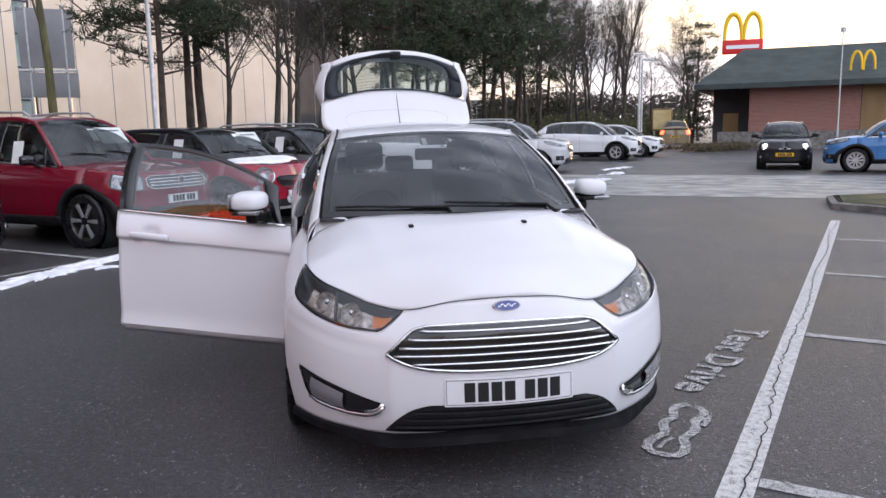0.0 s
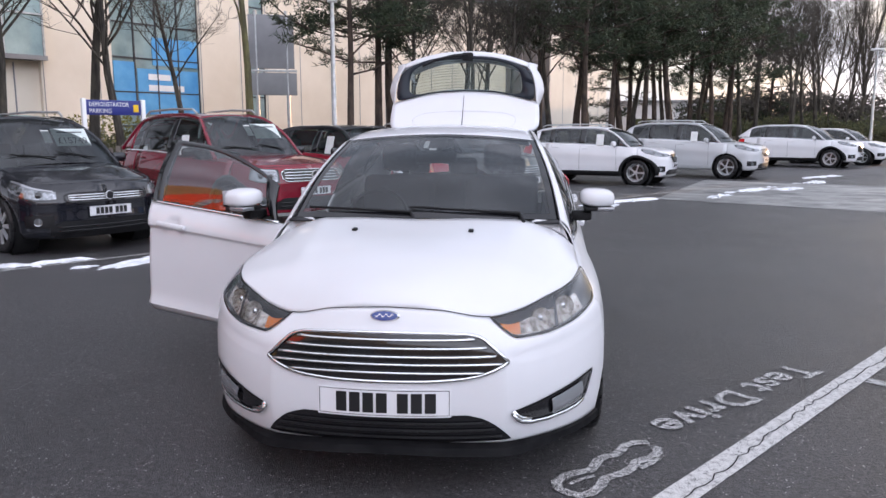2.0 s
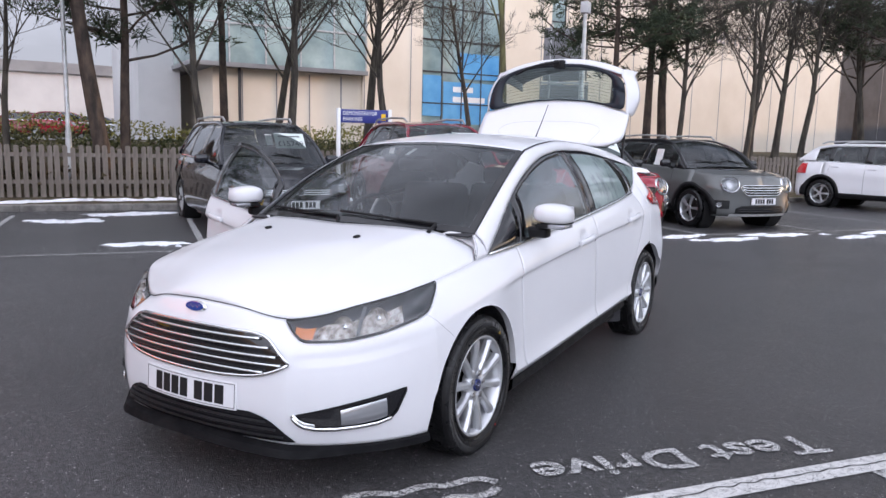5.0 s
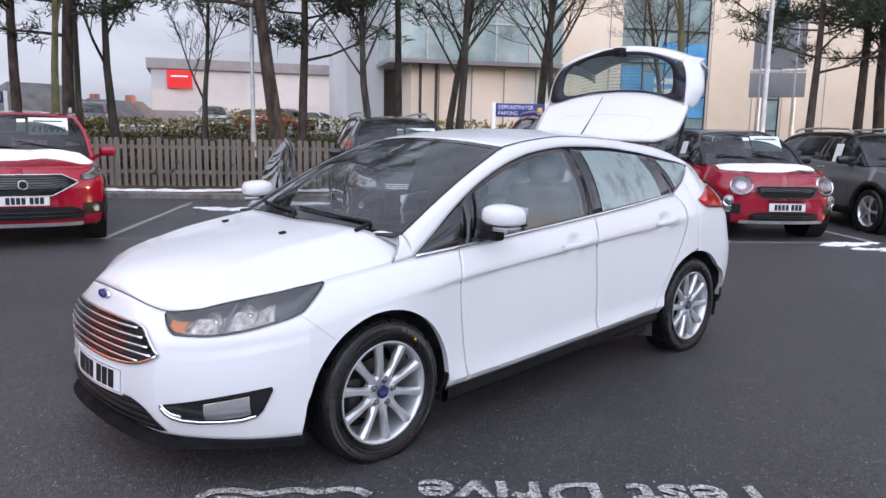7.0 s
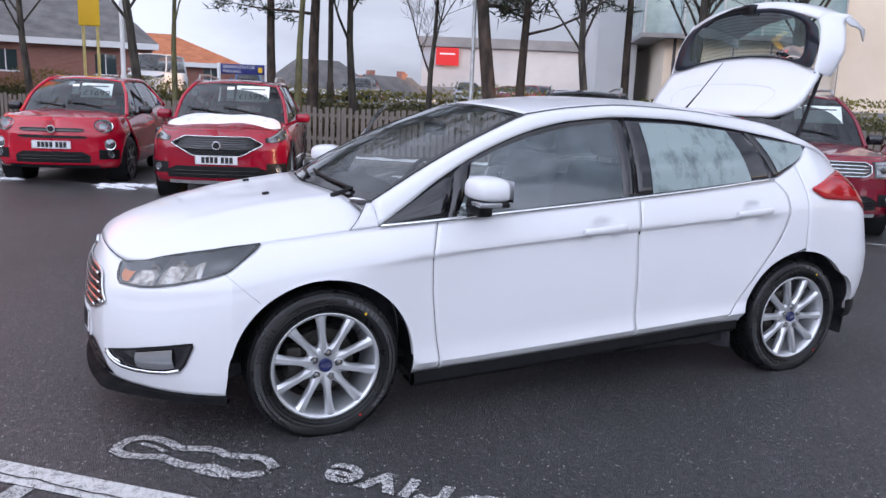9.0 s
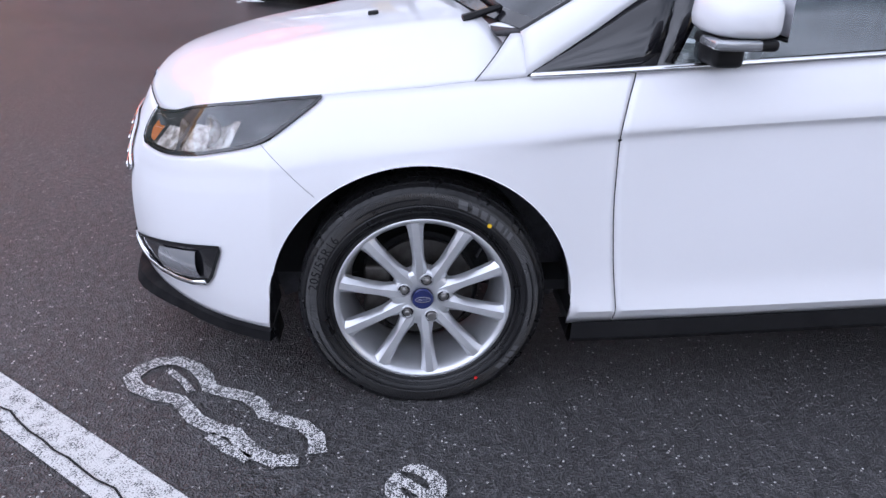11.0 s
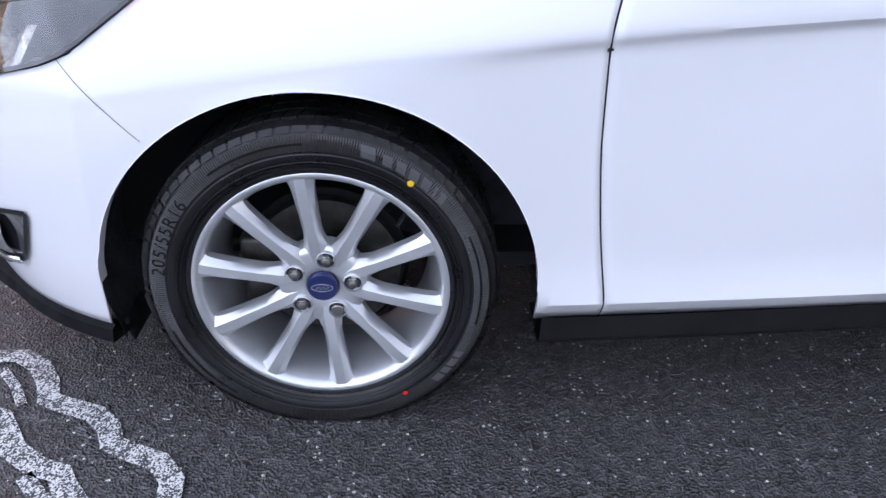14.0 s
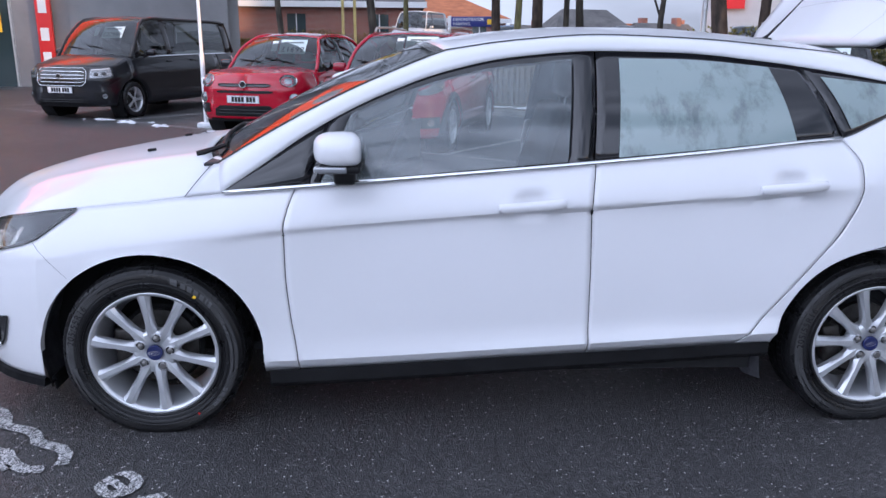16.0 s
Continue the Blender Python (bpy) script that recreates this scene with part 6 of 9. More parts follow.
        sweep = (0.16 * (1 - u * u)) * (-1 if y < roof[0] else (0.5 if y > roof[1] else 0)) * (min(1, (roof[0] - y) / 0.3) if y < roof[0] else min(1, max(0, (y - roof[1]) / 0.3)))
        return Vector((u * RX(y), y + sweep, RZ(y) + bulge * (1 - abs(u) ** 2.2)))
    Geo().grid(top, lin(-1, 1, 15), lin(roof[0] - 0.02, roof[1] + 0.02, 16)).mesh("roof", roof_paint or paint, car, solid=0.01)
    ws = Geo().grid(top, lin(-1, 1, 15), lin(cowl + 0.02, roof[0], 9)).mesh("windscreen", tint_glass, car)
    rs_low = y_end - 0.25 * (y_end - roof[1])
    Geo().grid(top, lin(-0.9, 0.9, 13), lin(roof[1] + 0.06, rs_low, 7)).mesh("rear_window", tint_glass, car)
    Geo().grid(top, lin(-1, 1, 13), lin(rs_low, y_end, 4)).mesh("tailgate", paint, car, solid=0.01)
    wp = Geo()
    for x0 in (-0.1, 0.42):
        wp.tube([top(x0 / RX(cowl + 0.08), cowl + 0.08) + Vector((0, -0.02, 0.015)), top((x0 - 0.5) / RX(cowl + 0.08), cowl + 0.14) + Vector((0, -0.02, 0.02))], 0.009, 5)
    wp.mesh("wiper", black_plastic, ws)
    def front(x, z, lift):
        lo2, hi2 = sN - 0.6, sN
        for _ in range(20):
            mid = (lo2 + hi2) / 2
            if sk(mid, z).x < abs(x):
                lo2 = mid
            else:
                hi2 = mid
        p = sk(lo2, z, lift)
        return Vector((math.copysign(p.x, x), p.y, p.z))
    gw, gz0, gz1 = grille or (0.42, hood[0] - 0.28, hood[0] - 0.06)

    def s_front(x, z):
        lo2, hi2 = sN - 0.6, sN
        for _ in range(20):
            mid = (lo2 + hi2) / 2
            if sk(mid, z).x < x:
                lo2 = mid
            else:
                hi2 = mid
        return lo2

    for sg in (1, -1):
        def side(y, v, lift=0.0):
            b = sk(y, tz(y)) if y < sT else sk(sT + (y - sT), tz(sT))
            t = Vector((RX(y), y, RZ(y)))
            p = b.lerp(t, v) + Vector((0.02 * math.sin(math.pi * v) + lift, 0, 0))
            return Vector((p.x * sg, p.y, p.z))
        Geo().grid(side, lin(cowl + 0.05, y_end - 0.02, 26), lin(0, 1, 6), flip=sg < 0).mesh("side_window", tint_glass, car)
        for y0, y1, mt, nm in ((cowl + 0.05, cowl + 0.30, gloss_black, "pillar"), (cowl + 1.20, cowl + 1.36, gloss_black, "pillar"), (cowl + 2.10, cowl + 2.22, gloss_black, "pillar"), (y_end - 0.42, y_end - 0.02, paint, "rear_pillar")):
            if van and nm == "pillar" and y0 > cowl + 2:
                continue
            Geo().grid(lambda y, v: side(y, v, 0.006), lin(y0, y1, 6), lin(0, 1, 6), flip=sg < 0).mesh(nm, mt, car, solid=0.01)
        pr = Geo()
        rp = [Vector((sg * RX(y), y, RZ(y))) for y in lin(cowl + 0.0, y_end, 30)]
        pr.tube(rp, [0.028 if y < roof[0] else 0.036 for y in lin(cowl, y_end, 30)], 8)
        pr.mesh("roof_pillar", roof_paint or paint, car)
        wl = Geo().ribbon([side(y, 0.0, 0.010) for y in lin(cowl + 0.05, y_end - 0.2, 22)], [(sg, 0, 0.3)] * 22, 0.02)
        wl.mesh("window_strip", chrome if lamp != "round" else gloss_black, car)
        if rails:
            Geo().tube([(sg * (rail_w - 0.04), roof[0] + 0.12, H - 0.03), (sg * (rail_w - 0.03), roof[0] + 0.22, H + 0.03), (sg * (rail_w - 0.03), (roof[0] + roof[1]) / 2, H + 0.045), (sg * (rail_w - 0.03), roof[1] - 0.15, H + 0.02), (sg * (rail_w - 0.04), roof[1] - 0.02, H - 0.03)], 0.017, 8).mesh("roof_rail", galvanised, car)
        # mirrors, handles
        mr = Geo().rbox(-0.105, 0.105, -0.055, 0.055, -0.065, 0.065, 0.05, 4).turned(Matrix.Translation((sg * (W + 0.08), cowl + 0.36, belt[0] + 0.09)))
        mr.tube([(sg * (W - 0.10), cowl + 0.38, belt[0] + 0.0), (sg * (W + 0.02), cowl + 0.36, belt[0] + 0.05)], 0.025, 6)
        mr.mesh("door_mirror", mirror or paint, car)
        for y0 in (cowl + 1.16, cowl + 2.02):
            if y0 < wb + 0.1:
                p = sk(y0, tz(y0) - 0.11, 0.01)
                Geo().rbox(-0.012, 0.02, -0.09, 0.09, -0.014, 0.014, 0.008).turned(Matrix.Translation((p.x * sg, p.y, p.z))).mesh("door_handle", chrome if lamp == "round" else paint, car)
        if cladding:
            cl = Geo()
            for c in (0, wb):
                cl.grid(lambda a, k: (lambda q: Vector((sg * q.x, q.y, q.z)))(sk(c + math.cos(a) * (r + 0.05 + 0.075 * k), min(max(r + math.sin(a) * (r + 0.05 + 0.075 * k), clear), tz(c) - 0.02), 0.012)), lin(-0.15, math.pi + 0.15, 22), [0, 0.5, 1])
            cl.grid(lambda y, z: (lambda q: Vector((sg * q.x, q.y, q.z)))(sk(y, z, 0.012)), lin(r + 0.06, wb - r - 0.06, 14), lin(clear, clear + 0.13, 4), flip=sg < 0)
            cl.mesh("cladding", black_plastic, car, solid=0.01)
        for c in (0, wb):
            Geo().lathe([(sg * (W - 0.03), r + 0.06), (sg * (W - 0.30), r + 0.07), (sg * (W - 0.30), 0.0)], 32, centre=(0, c, r)).mesh("wheel_arch_liner", gap_dark, car)
            simple_wheel(car, r, sg * (W - 0.035), c, sg, spokes=spokes, dark=dark_wheels)
        # lamps
        if lamp == "round":
            c = front(lamp_at[0], lamp_at[1], 0.0)
            n = (front(lamp_at[0] + 0.03, lamp_at[1], 0) - front(lamp_at[0] - 0.03, lamp_at[1], 0)).cross(front(lamp_at[0], lamp_at[1] + 0.03, 0) - front(lamp_at[0], lamp_at[1] - 0.03, 0)).normalized()
            n = (n + Vector((0.0, -0.35, 0.12))).normalized()
            n = Vector((n.x * sg, n.y, n.z))
            side_v = n.cross(Vector((0, 0, 1))).normalized()
            mt = Matrix.Translation((c.x * sg, c.y, c.z)) @ Matrix((side_v, n.cross(side_v), n)).transposed().to_4x4() @ Matrix.Diagonal((lamp_r[0], lamp_r[1], 1, 1))
            hl = Geo().lathe([(-0.06, 1.04), (0.014, 1.04), (0.024, 1.0), (0.018, 0.94)], 36, axis="z").turned(mt).mesh("headlamp", chrome, car, "round chrome-rimmed headlamp")
            Geo().lathe([(0.014, 0.94), (-0.018, 0.62), (-0.024, 0.50)], 36, axis="z").turned(mt).mesh("lamp_reflector", lamp_silver, hl)
            Geo().lathe([(-0.024, 0.52), (0.004, 0.46), (0.012, 0.25), (0.014, 0.0)], 28, axis="z").turned(mt).mesh("lamp_core", lamp_white_lit if lit else lamp_clear, hl)
            Geo().lathe([(0.016, 0.91), (0.030, 0.5), (0.034, 0.0)], 36, axis="z").turned(mt).mesh("lamp_lens", lens_glass, hl).visible_shadow = False
            if bars == 0:
                c2 = sk(sN - 0.24, tz(sN - 0.24) - 0.36, 0.0)
                m2 = Matrix.Translation((c2.x * sg, c2.y, c2.z)) @ Vector((n.x, n.y, 0.05)).to_track_quat("Z", "Y").to_matrix().to_4x4()
                lo_lamp = Geo().lathe([(0.0, 0.085), (0.02, 0.08), (0.018, 0.068)], 24, axis="z").turned(m2).mesh("lower_lamp", chrome, car, "small round lower lamp")
                Geo().lathe([(0.018, 0.068), (0.028, 0.03), (0.03, 0.0)], 24, axis="z").turned(m2).mesh("lamp_lens", lamp_silver, lo_lamp)
        else:
            lo = {"slant": 0.125, "wide": 0.15, "tall": 0.19}[lamp]
            s_in, s_out = s_front(gw + 0.02, hood[0] - 0.08), sN + (0.14 if lamp != "tall" else -0.10)
            l_mid = curve([0, 0.5, 1], {"slant": [-0.105, -0.065, -0.025], "wide": [-0.13, -0.105, -0.07], "tall": [-0.13, -0.125, -0.12]}[lamp])
            l_half = curve([0, 0.25, 0.6, 0.85, 1], {"slant": [0.20, 0.40, 0.50, 0.38, 0.12], "wide": [0.30, 0.48, 0.52, 0.40, 0.15], "tall": [0.46, 0.50, 0.50, 0.48, 0.42]}[lamp])

            def wedge(q, v, lift, part=1.0):
                ss = s_in + (s_out - s_in) * q
                p = sk(ss, tz(ss) + l_mid(q) + lo * l_half(q) * part * (2 * v - 1), lift)
                return Vector((p.x * sg, p.y, p.z))
            hl = Geo().grid(lambda q, v: wedge(q, v, 0.006), lin(0, 1, 22), lin(0, 1, 7), flip=sg < 0).mesh("headlamp", gloss_black, car, "dark-edged headlamp")
            Geo().grid(lambda q, v: wedge(q, v, 0.009, 0.80), lin(0.05, 0.92, 20), lin(0.0, 1, 6), flip=sg < 0).mesh("lamp_reflector", lamp_silver, hl)
            for q0 in (0.26, 0.56):
                c = wedge(q0, 0.45, 0.010)
                Geo().lathe([(0.0, 0.040), (0.006, 0.036), (0.010, 0.020), (0.011, 0.0)], 18, axis="z").turned(Matrix.Translation(c) @ Vector((0.5 * sg, -0.85, 0.15)).to_track_quat("Z", "Y").to_matrix().to_4x4()).mesh("lamp_core", lamp_white_lit if lit else gloss_black, hl)
            Geo().grid(lambda q, v: wedge(q, 0.82 + 0.14 * v, 0.013), lin(0.08, 0.90, 16), [0, 1], flip=sg < 0).mesh("light_strip", lamp_clear, hl)
        fg = Geo().grid(lambda s, z: (lambda q: Vector((q.x * sg, q.y, q.z)))(sk(s, z, 0.008)), lin(sN - 0.34, sN - 0.14, 8), lin(clear + 0.13, clear + 0.27, 4), flip=sg < 0).mesh("fog_lamp_pod", black_plastic, car)
        fc = sk(sN - 0.24, clear + 0.20, 0.010)
        Geo().lathe([(0.0, 0.050), (0.010, 0.046), (0.006, 0.036), (0.012, 0.0)], 18, axis="z").turned(Matrix.Translation((fc.x * sg, fc.y, fc.z)) @ Vector((0.55 * sg, -0.83, 0.0)).to_track_quat("Z", "Y").to_matrix().to_4x4()).mesh("fog_lens", lamp_silver, fg)
        Geo().grid(lambda s, v: (lambda q: Vector((q.x * sg, q.y, q.z)))(sk(s, belt[1] - 0.06 - 0.24 * (1 - v), 0.012)), lin(sT - 0.02, sT + 0.32, 9), lin(0, 1, 5), flip=sg < 0).mesh("tail_lamp", lamp_red_lit if rear_view else lamp_red, car)
    # face
    def g_edges(x):
        k = abs(x) / gw
        if shape == "hex":
            return 0.60 * max(0, (k - 0.52) / 0.48), 1 - 0.34 * max(0, (k - 0.72) / 0.28)
        if shape == "dee":
            return 0.70 * max(0, (k - 0.72) / 0.28) ** 1.6, 1 - 0.22 * max(0, (k - 0.85) / 0.15) ** 2
        if shape == "shield":
            return 0.55 * max(0, (k - 0.45) / 0.55), 1 - 0.10 * k * k
        return 0.25 * max(0, (k - 0.88) / 0.12), 1 - 0.25 * max(0, (k - 0.88) / 0.12)

    def g_at(x, v, lift):
        e0, e1 = g_edges(x)
        return front(x, gz0 + (gz1 - gz0) * (e0 + (e1 - e0) * v), lift)
    gr = Geo().grid(lambda x, v: g_at(x, v, 0.008), lin(-gw, gw, 33), lin(0, 1, 7)).mesh("grille", gloss_black, car, "dark grille")
    rg = [(x, 1.0) for x in lin(-gw, gw, 29)] + [(x, 0.0) for x in lin(gw, -gw, 29)] + [(-gw, 1.0)]
    Geo().ribbon([g_at(x, v, 0.014) for x, v in rg], [(0, -1, 0.1)] * len(rg), 0.010).mesh("grille_frame", frame_mat or (chrome if slots == () else gloss_black), gr, solid=0.008)
    for k in range(bars):
        vb = (k + 1) / (bars + 1)
        Geo().ribbon([g_at(x, vb, 0.014) for x in lin(-gw * 0.93, gw * 0.93, 15)], [(0, -1, 0.4)] * 15, 0.014).mesh("grille_bar", chrome, gr, solid=0.008)
    for v0 in lin(0.10, 0.90, 8) if bars == 0 and gz1 - gz0 > 0.12 else ():
        Geo().ribbon([g_at(x, v0, 0.011) for x in lin(-gw * 0.94, gw * 0.94, 15)], [(0, -1, 0.4)] * 15, 0.007).mesh("grille_slat", black_plastic, gr, solid=0.005)
    if badge:
        Geo().lathe([(-0.016, 0.056), (-0.022, 0.052), (-0.022, 0.0)], 24, axis="y").turned(Matrix.Translation(front(0, (gz0 + gz1) / 2 + 0.01, 0.018))).mesh("badge", badge_silver, gr)
        Geo().lathe([(-0.023, 0.042), (-0.0235, 0.0)], 24, axis="y").turned(Matrix.Translation(front(0, (gz0 + gz1) / 2 + 0.01, 0.018))).mesh("badge_field", gloss_black, gr)
    for hw, z0, z1 in slots:
        Geo().grid(lambda x, v: front(x, z0 + (z1 - z0) * (0.5 + (v - 0.5) * (1 - 0.5 * max(0, (abs(x) / hw - 0.85) / 0.15))), 0.007), lin(-hw, hw, 21), lin(0, 1, 4)).mesh("lower_slot", gloss_black, car)
    lw, lz0, lz1 = low or (0.52, clear + 0.05, clear + 0.18)
    lg = Geo().grid(lambda x, v: front(x, lz0 + (lz1 - lz0) * v * (1 - 0.35 * max(0, (abs(x) / lw - 0.8) / 0.2)), 0.006), lin(-lw, lw, 21), lin(0, 1, 5)).mesh("lower_grille", black_plastic, car)
    for v0 in (0.3, 0.6):
        Geo().ribbon([front(x, lz0 + (lz1 - lz0) * v0, 0.012) for x in lin(-lw * 0.9, lw * 0.9, 13)], [(0, -1, 0.4)] * 13, 0.009).mesh("grille_slat", gloss_black, lg, solid=0.005)
    Geo().grid(lambda x, v: front(x, clear + 0.0 + 0.045 * v, 0.014), lin(-0.6, 0.6, 15), lin(0, 1, 3)).mesh("skid_plate", galvanised if cladding else black_plastic, car)
    zp = plate_z or max(gz0 - 0.075, clear + 0.16)
    number_plate(car, Matrix.Translation(front(0, zp, 0.024)), plate == "white")
    if rear_view:
        number_plate(car, Matrix.Translation((0, yb + 0.006, 0.72)) @ Matrix.Rotation(radians(180), 4, "Z"), False)
    # inside
    Geo().box(-W + 0.16, W - 0.16, cowl - 0.2, sT, clear + 0.05, clear + 0.08).box(-W + 0.2, W - 0.2, cowl - 0.05, cowl + 0.35, clear + 0.3, belt[0] - 0.06).mesh("cabin_floor", dash_plastic, car)
    for x in (-0.36, 0.36):
        for y0 in (cowl + 0.95, cowl + 1.85):
            st = Geo().rbox(x - 0.25, x + 0.25, y0, y0 + 0.5, clear + 0.25, clear + 0.42, 0.05, 2).rbox(x - 0.24, x + 0.24, y0 + 0.46, y0 + 0.60, clear + 0.35, belt[0] + 0.05, 0.05, 2)
            so = st.mesh("seat", seat_cloth, car)
            Geo().rbox(x - 0.12, x + 0.12, y0 + 0.52, y0 + 0.61, belt[0] + 0.09, belt[0] + 0.27, 0.035, 2).mesh("headrest", seat_cloth, so)
    if card:
        # price card and tax paper behind the windscreen
        cu = card if isinstance(card, str) else ""
        mt = Matrix.Translation(top(0.40, cowl + 0.33) + Vector((0, 0.05, 0.0))) @ Matrix.Rotation(radians(-38), 4, "X")
        pc = Geo().rbox(-0.23, 0.23, -0.002, 0.002, -0.125, 0.155, 0.001, 1).turned(mt).mesh("price_card", paper_green, ws, "pale price card behind the screen")
        if cu:
            v, f = lettering(cu, 0.14)
            w2 = max(p[0] for p in v)
            mk("price", [mt @ Vector((p[0] * 0.40 / w2 - 0.20, -0.004, p[1] - 0.085)) for p in v], f, ink_grey, pc, smooth=False)
        Geo().box(-0.17, 0.17, -0.004, -0.003, 0.085, 0.105).turned(mt).mesh("card_line", ink_grey, pc, smooth=False)
        mt2 = Matrix.Translation(top(-0.05, cowl + 0.35) + Vector((0, 0.05, 0.0))) @ Matrix.Rotation(radians(-38), 4, "X")
        Geo().rbox(-0.05, 0.05, -0.002, 0.002, -0.10, 0.10, 0.001, 1).turned(mt2).mesh("paper_slip", paper, ws, "white paper slip")
    if sheet:
        for sg in (1, -1):
            p = Vector((sg * (W - 0.135), cowl + 0.78, belt[0] + 0.19))
            Geo().rbox(-0.003, 0.003, -0.10, 0.10, -0.15, 0.15, 0.001, 1).turned(Matrix.Translation(p + Vector((sg * 0.035, 0, 0))) @ Matrix.Rotation(radians(-14 * sg), 4, "Y")).mesh("window_sheet", paper, car, "white paper sheet in the window")
    car.matrix_world = at
    if snow:
        sn = Geo()

        def lay(u, v):
            p = bon(u * 0.90, 0.10 + 0.88 * v)
            e = noise.noise(Vector((u * 2.3 + L * 7, v * 2.0, 1.7)))
            front = 0.14 + 0.12 * math.sin(u * 4.3 + L * 9) + 0.22 * e
            edge = min(1, (1 - abs(u)) * 6, max(0, (v - front) * 7), (1 - v) * 9)
            return p + Vector((0, 0, -0.016 + edge * (0.046 + 0.022 * e)))
        sn.grid(lay, lin(-1, 1, 41), lin(0, 1, 25))
        tagged(sn.turned(at).mesh("snow_patch", snow_mat), "thin melting snow lying on a car bonnet", "snow")
    if stripe:
        for sg in (-1, 1):
            Geo().grid(lambda u, v: bon(sg * (0.30 + 0.17 * u), 0.05 + 0.93 * v) + Vector((0, 0, 0.003)), lin(0, 1, 4), lin(0, 1, 12), flip=sg < 0).mesh("bonnet_stripe", stripe, car, solid=0.002)
    return car


lamp_red_lit = material("lamp_red_lit", (0.6, 0.02, 0.01), 0.2, emit=((1.0, 0.08, 0.03), 4.0))
# The row of bays: its front line runs along ROW_U, cars face ROW_N.
ROW_A = math.atan2(0.785, 0.62)
ROW_P, ROW_U, ROW_N = Vector((-6.47, 1.40, 0)), Vector((math.cos(ROW_A), math.sin(ROW_A), 0)), Vector((math.sin(ROW_A), -math.cos(ROW_A), 0))


def parked(along, back, fo, turn=0.0):
    """Pose of a car in the row: its nose stands this far behind the front line."""
    p = ROW_P + ROW_U * along - ROW_N * (back + fo)
    return Matrix.Translation(p) @ Matrix.Rotation(math.atan2(-ROW_N.y, -ROW_N.x) - radians(90) + radians(turn), 4, "Z")


road_car("compact_suv", "bright red small SUV with snowy bonnet and price card", Matrix.Translation((-7.03, 0.71, 0)) @ Matrix.Rotation(radians(73.2), 4, "Z"), red_paint, L=4.32, W=0.90, H=1.60, wb=2.585, fo=0.87, r=0.335, hood=(0.925, 1.085), grille=(0.56, 0.60, 0.845), shape="hex", bars=0, lamp="slant", cladding=True, rails=True, snow=1.0, card="£15999", roof=(0.92, 2.75), rail_w=0.59, plate_z=0.550, low=(0.62, 0.32, 0.47), cowl=0.32)
road_car("crossover_car", "red small crossover with round lamps and a price card", Matrix.Translation((-9.17, -1.31, 0)) @ Matrix.Rotation(radians(75), 4, "Z"), bright_red_paint, L=4.26, W=0.895, H=1.59, wb=2.57, fo=0.85, r=0.335, hood=(0.955, 1.05), grille=(0.42, 0.765, 0.805), bars=0, lamp="round", card="£1699", dark_wheels=True, roof=(0.92, 2.6), spokes=8, slots=((0.46, 0.665, 0.705),), plate_z=0.575, low=(0.50, 0.32, 0.48), lamp_r=(0.130, 0.100), lamp_at=(0.655, 0.845), mirror=gloss_black)
road_car("people_carrier", "charcoal people carrier with a price card, parked", parked(3.9, 0.55, 0.87, 8), charcoal_paint, L=4.53, W=0.915, H=1.655, wb=2.79, fo=0.87, r=0.33, clear=0.2, hood=(0.84, 1.02), belt=(0.98, 1.07), grille=(0.50, 0.61, 0.72), bars=3, frame_mat=gloss_black, lamp="wide", card="£15749", plate_z=0.50, low=(0.66, 0.24, 0.40), rails=True, roof=(1.0, 3.15), spokes=8, dark_wheels="two-tone")
road_car("dark_red_suv", "dark red SUV with roof rails and window sheet", parked(6.66, 0.12, 0.83, 3), dark_red_paint, L=4.34, W=0.90, H=1.72, wb=2.67, fo=0.83, r=0.35, clear=0.27, hood=(0.96, 1.08), belt=(1.03, 1.13), grille=(0.50, 0.74, 0.90), bars=3, lamp="tall", cladding=True, rails=True, sheet=True, card=True, cowl=0.45, roof=(1.18, 2.85), plate_z=0.60, low=(0.60, 0.36, 0.52), mirror=gloss_black, spokes=6, dark_wheels="two-tone")
road_car("small_crossover", "red small crossover with black roof and snowy bonnet", parked(9.05, 0.1, 0.75), red_paint, L=4.10, W=0.89, H=1.54, wb=2.595, fo=0.75, r=0.33, hood=(0.92, 1.02), belt=(1.0, 1.08), grille=(0.44, 0.60, 0.755), shape="dee", bars=0, badge=False, plate_z=0.475, low=(0.50, 0.29, 0.40), lamp_r=(0.150, 0.135), lamp_at=(0.60, 0.765), stripe=gloss_black, mirror=gloss_black, slots=((0.28, 0.545, 0.565),), card=True, lamp="round", roof_paint=black_paint, snow=0.8, sheet=True, dark_wheels=True, roof=(0.95, 2.75), cladding=True)
road_car("small_crossover", "mid-grey small crossover with round lamps, parked", parked(11.8, 0.3, 0.80), grey_paint, L=4.30, W=0.91, H=1.55, wb=2.67, fo=0.80, r=0.335, hood=(0.92, 1.02), belt=(1.0, 1.09), grille=(0.44, 0.60, 0.765), shape="dee", bars=3, badge=False, plate_z=0.50, low=(0.52, 0.29, 0.42), lamp_r=(0.155, 0.140), lamp_at=(0.60, 0.775), roof_paint=black_paint, mirror=gloss_black, lamp="round", sheet=True, roof=(0.98, 2.85), cladding=True, rails=True)
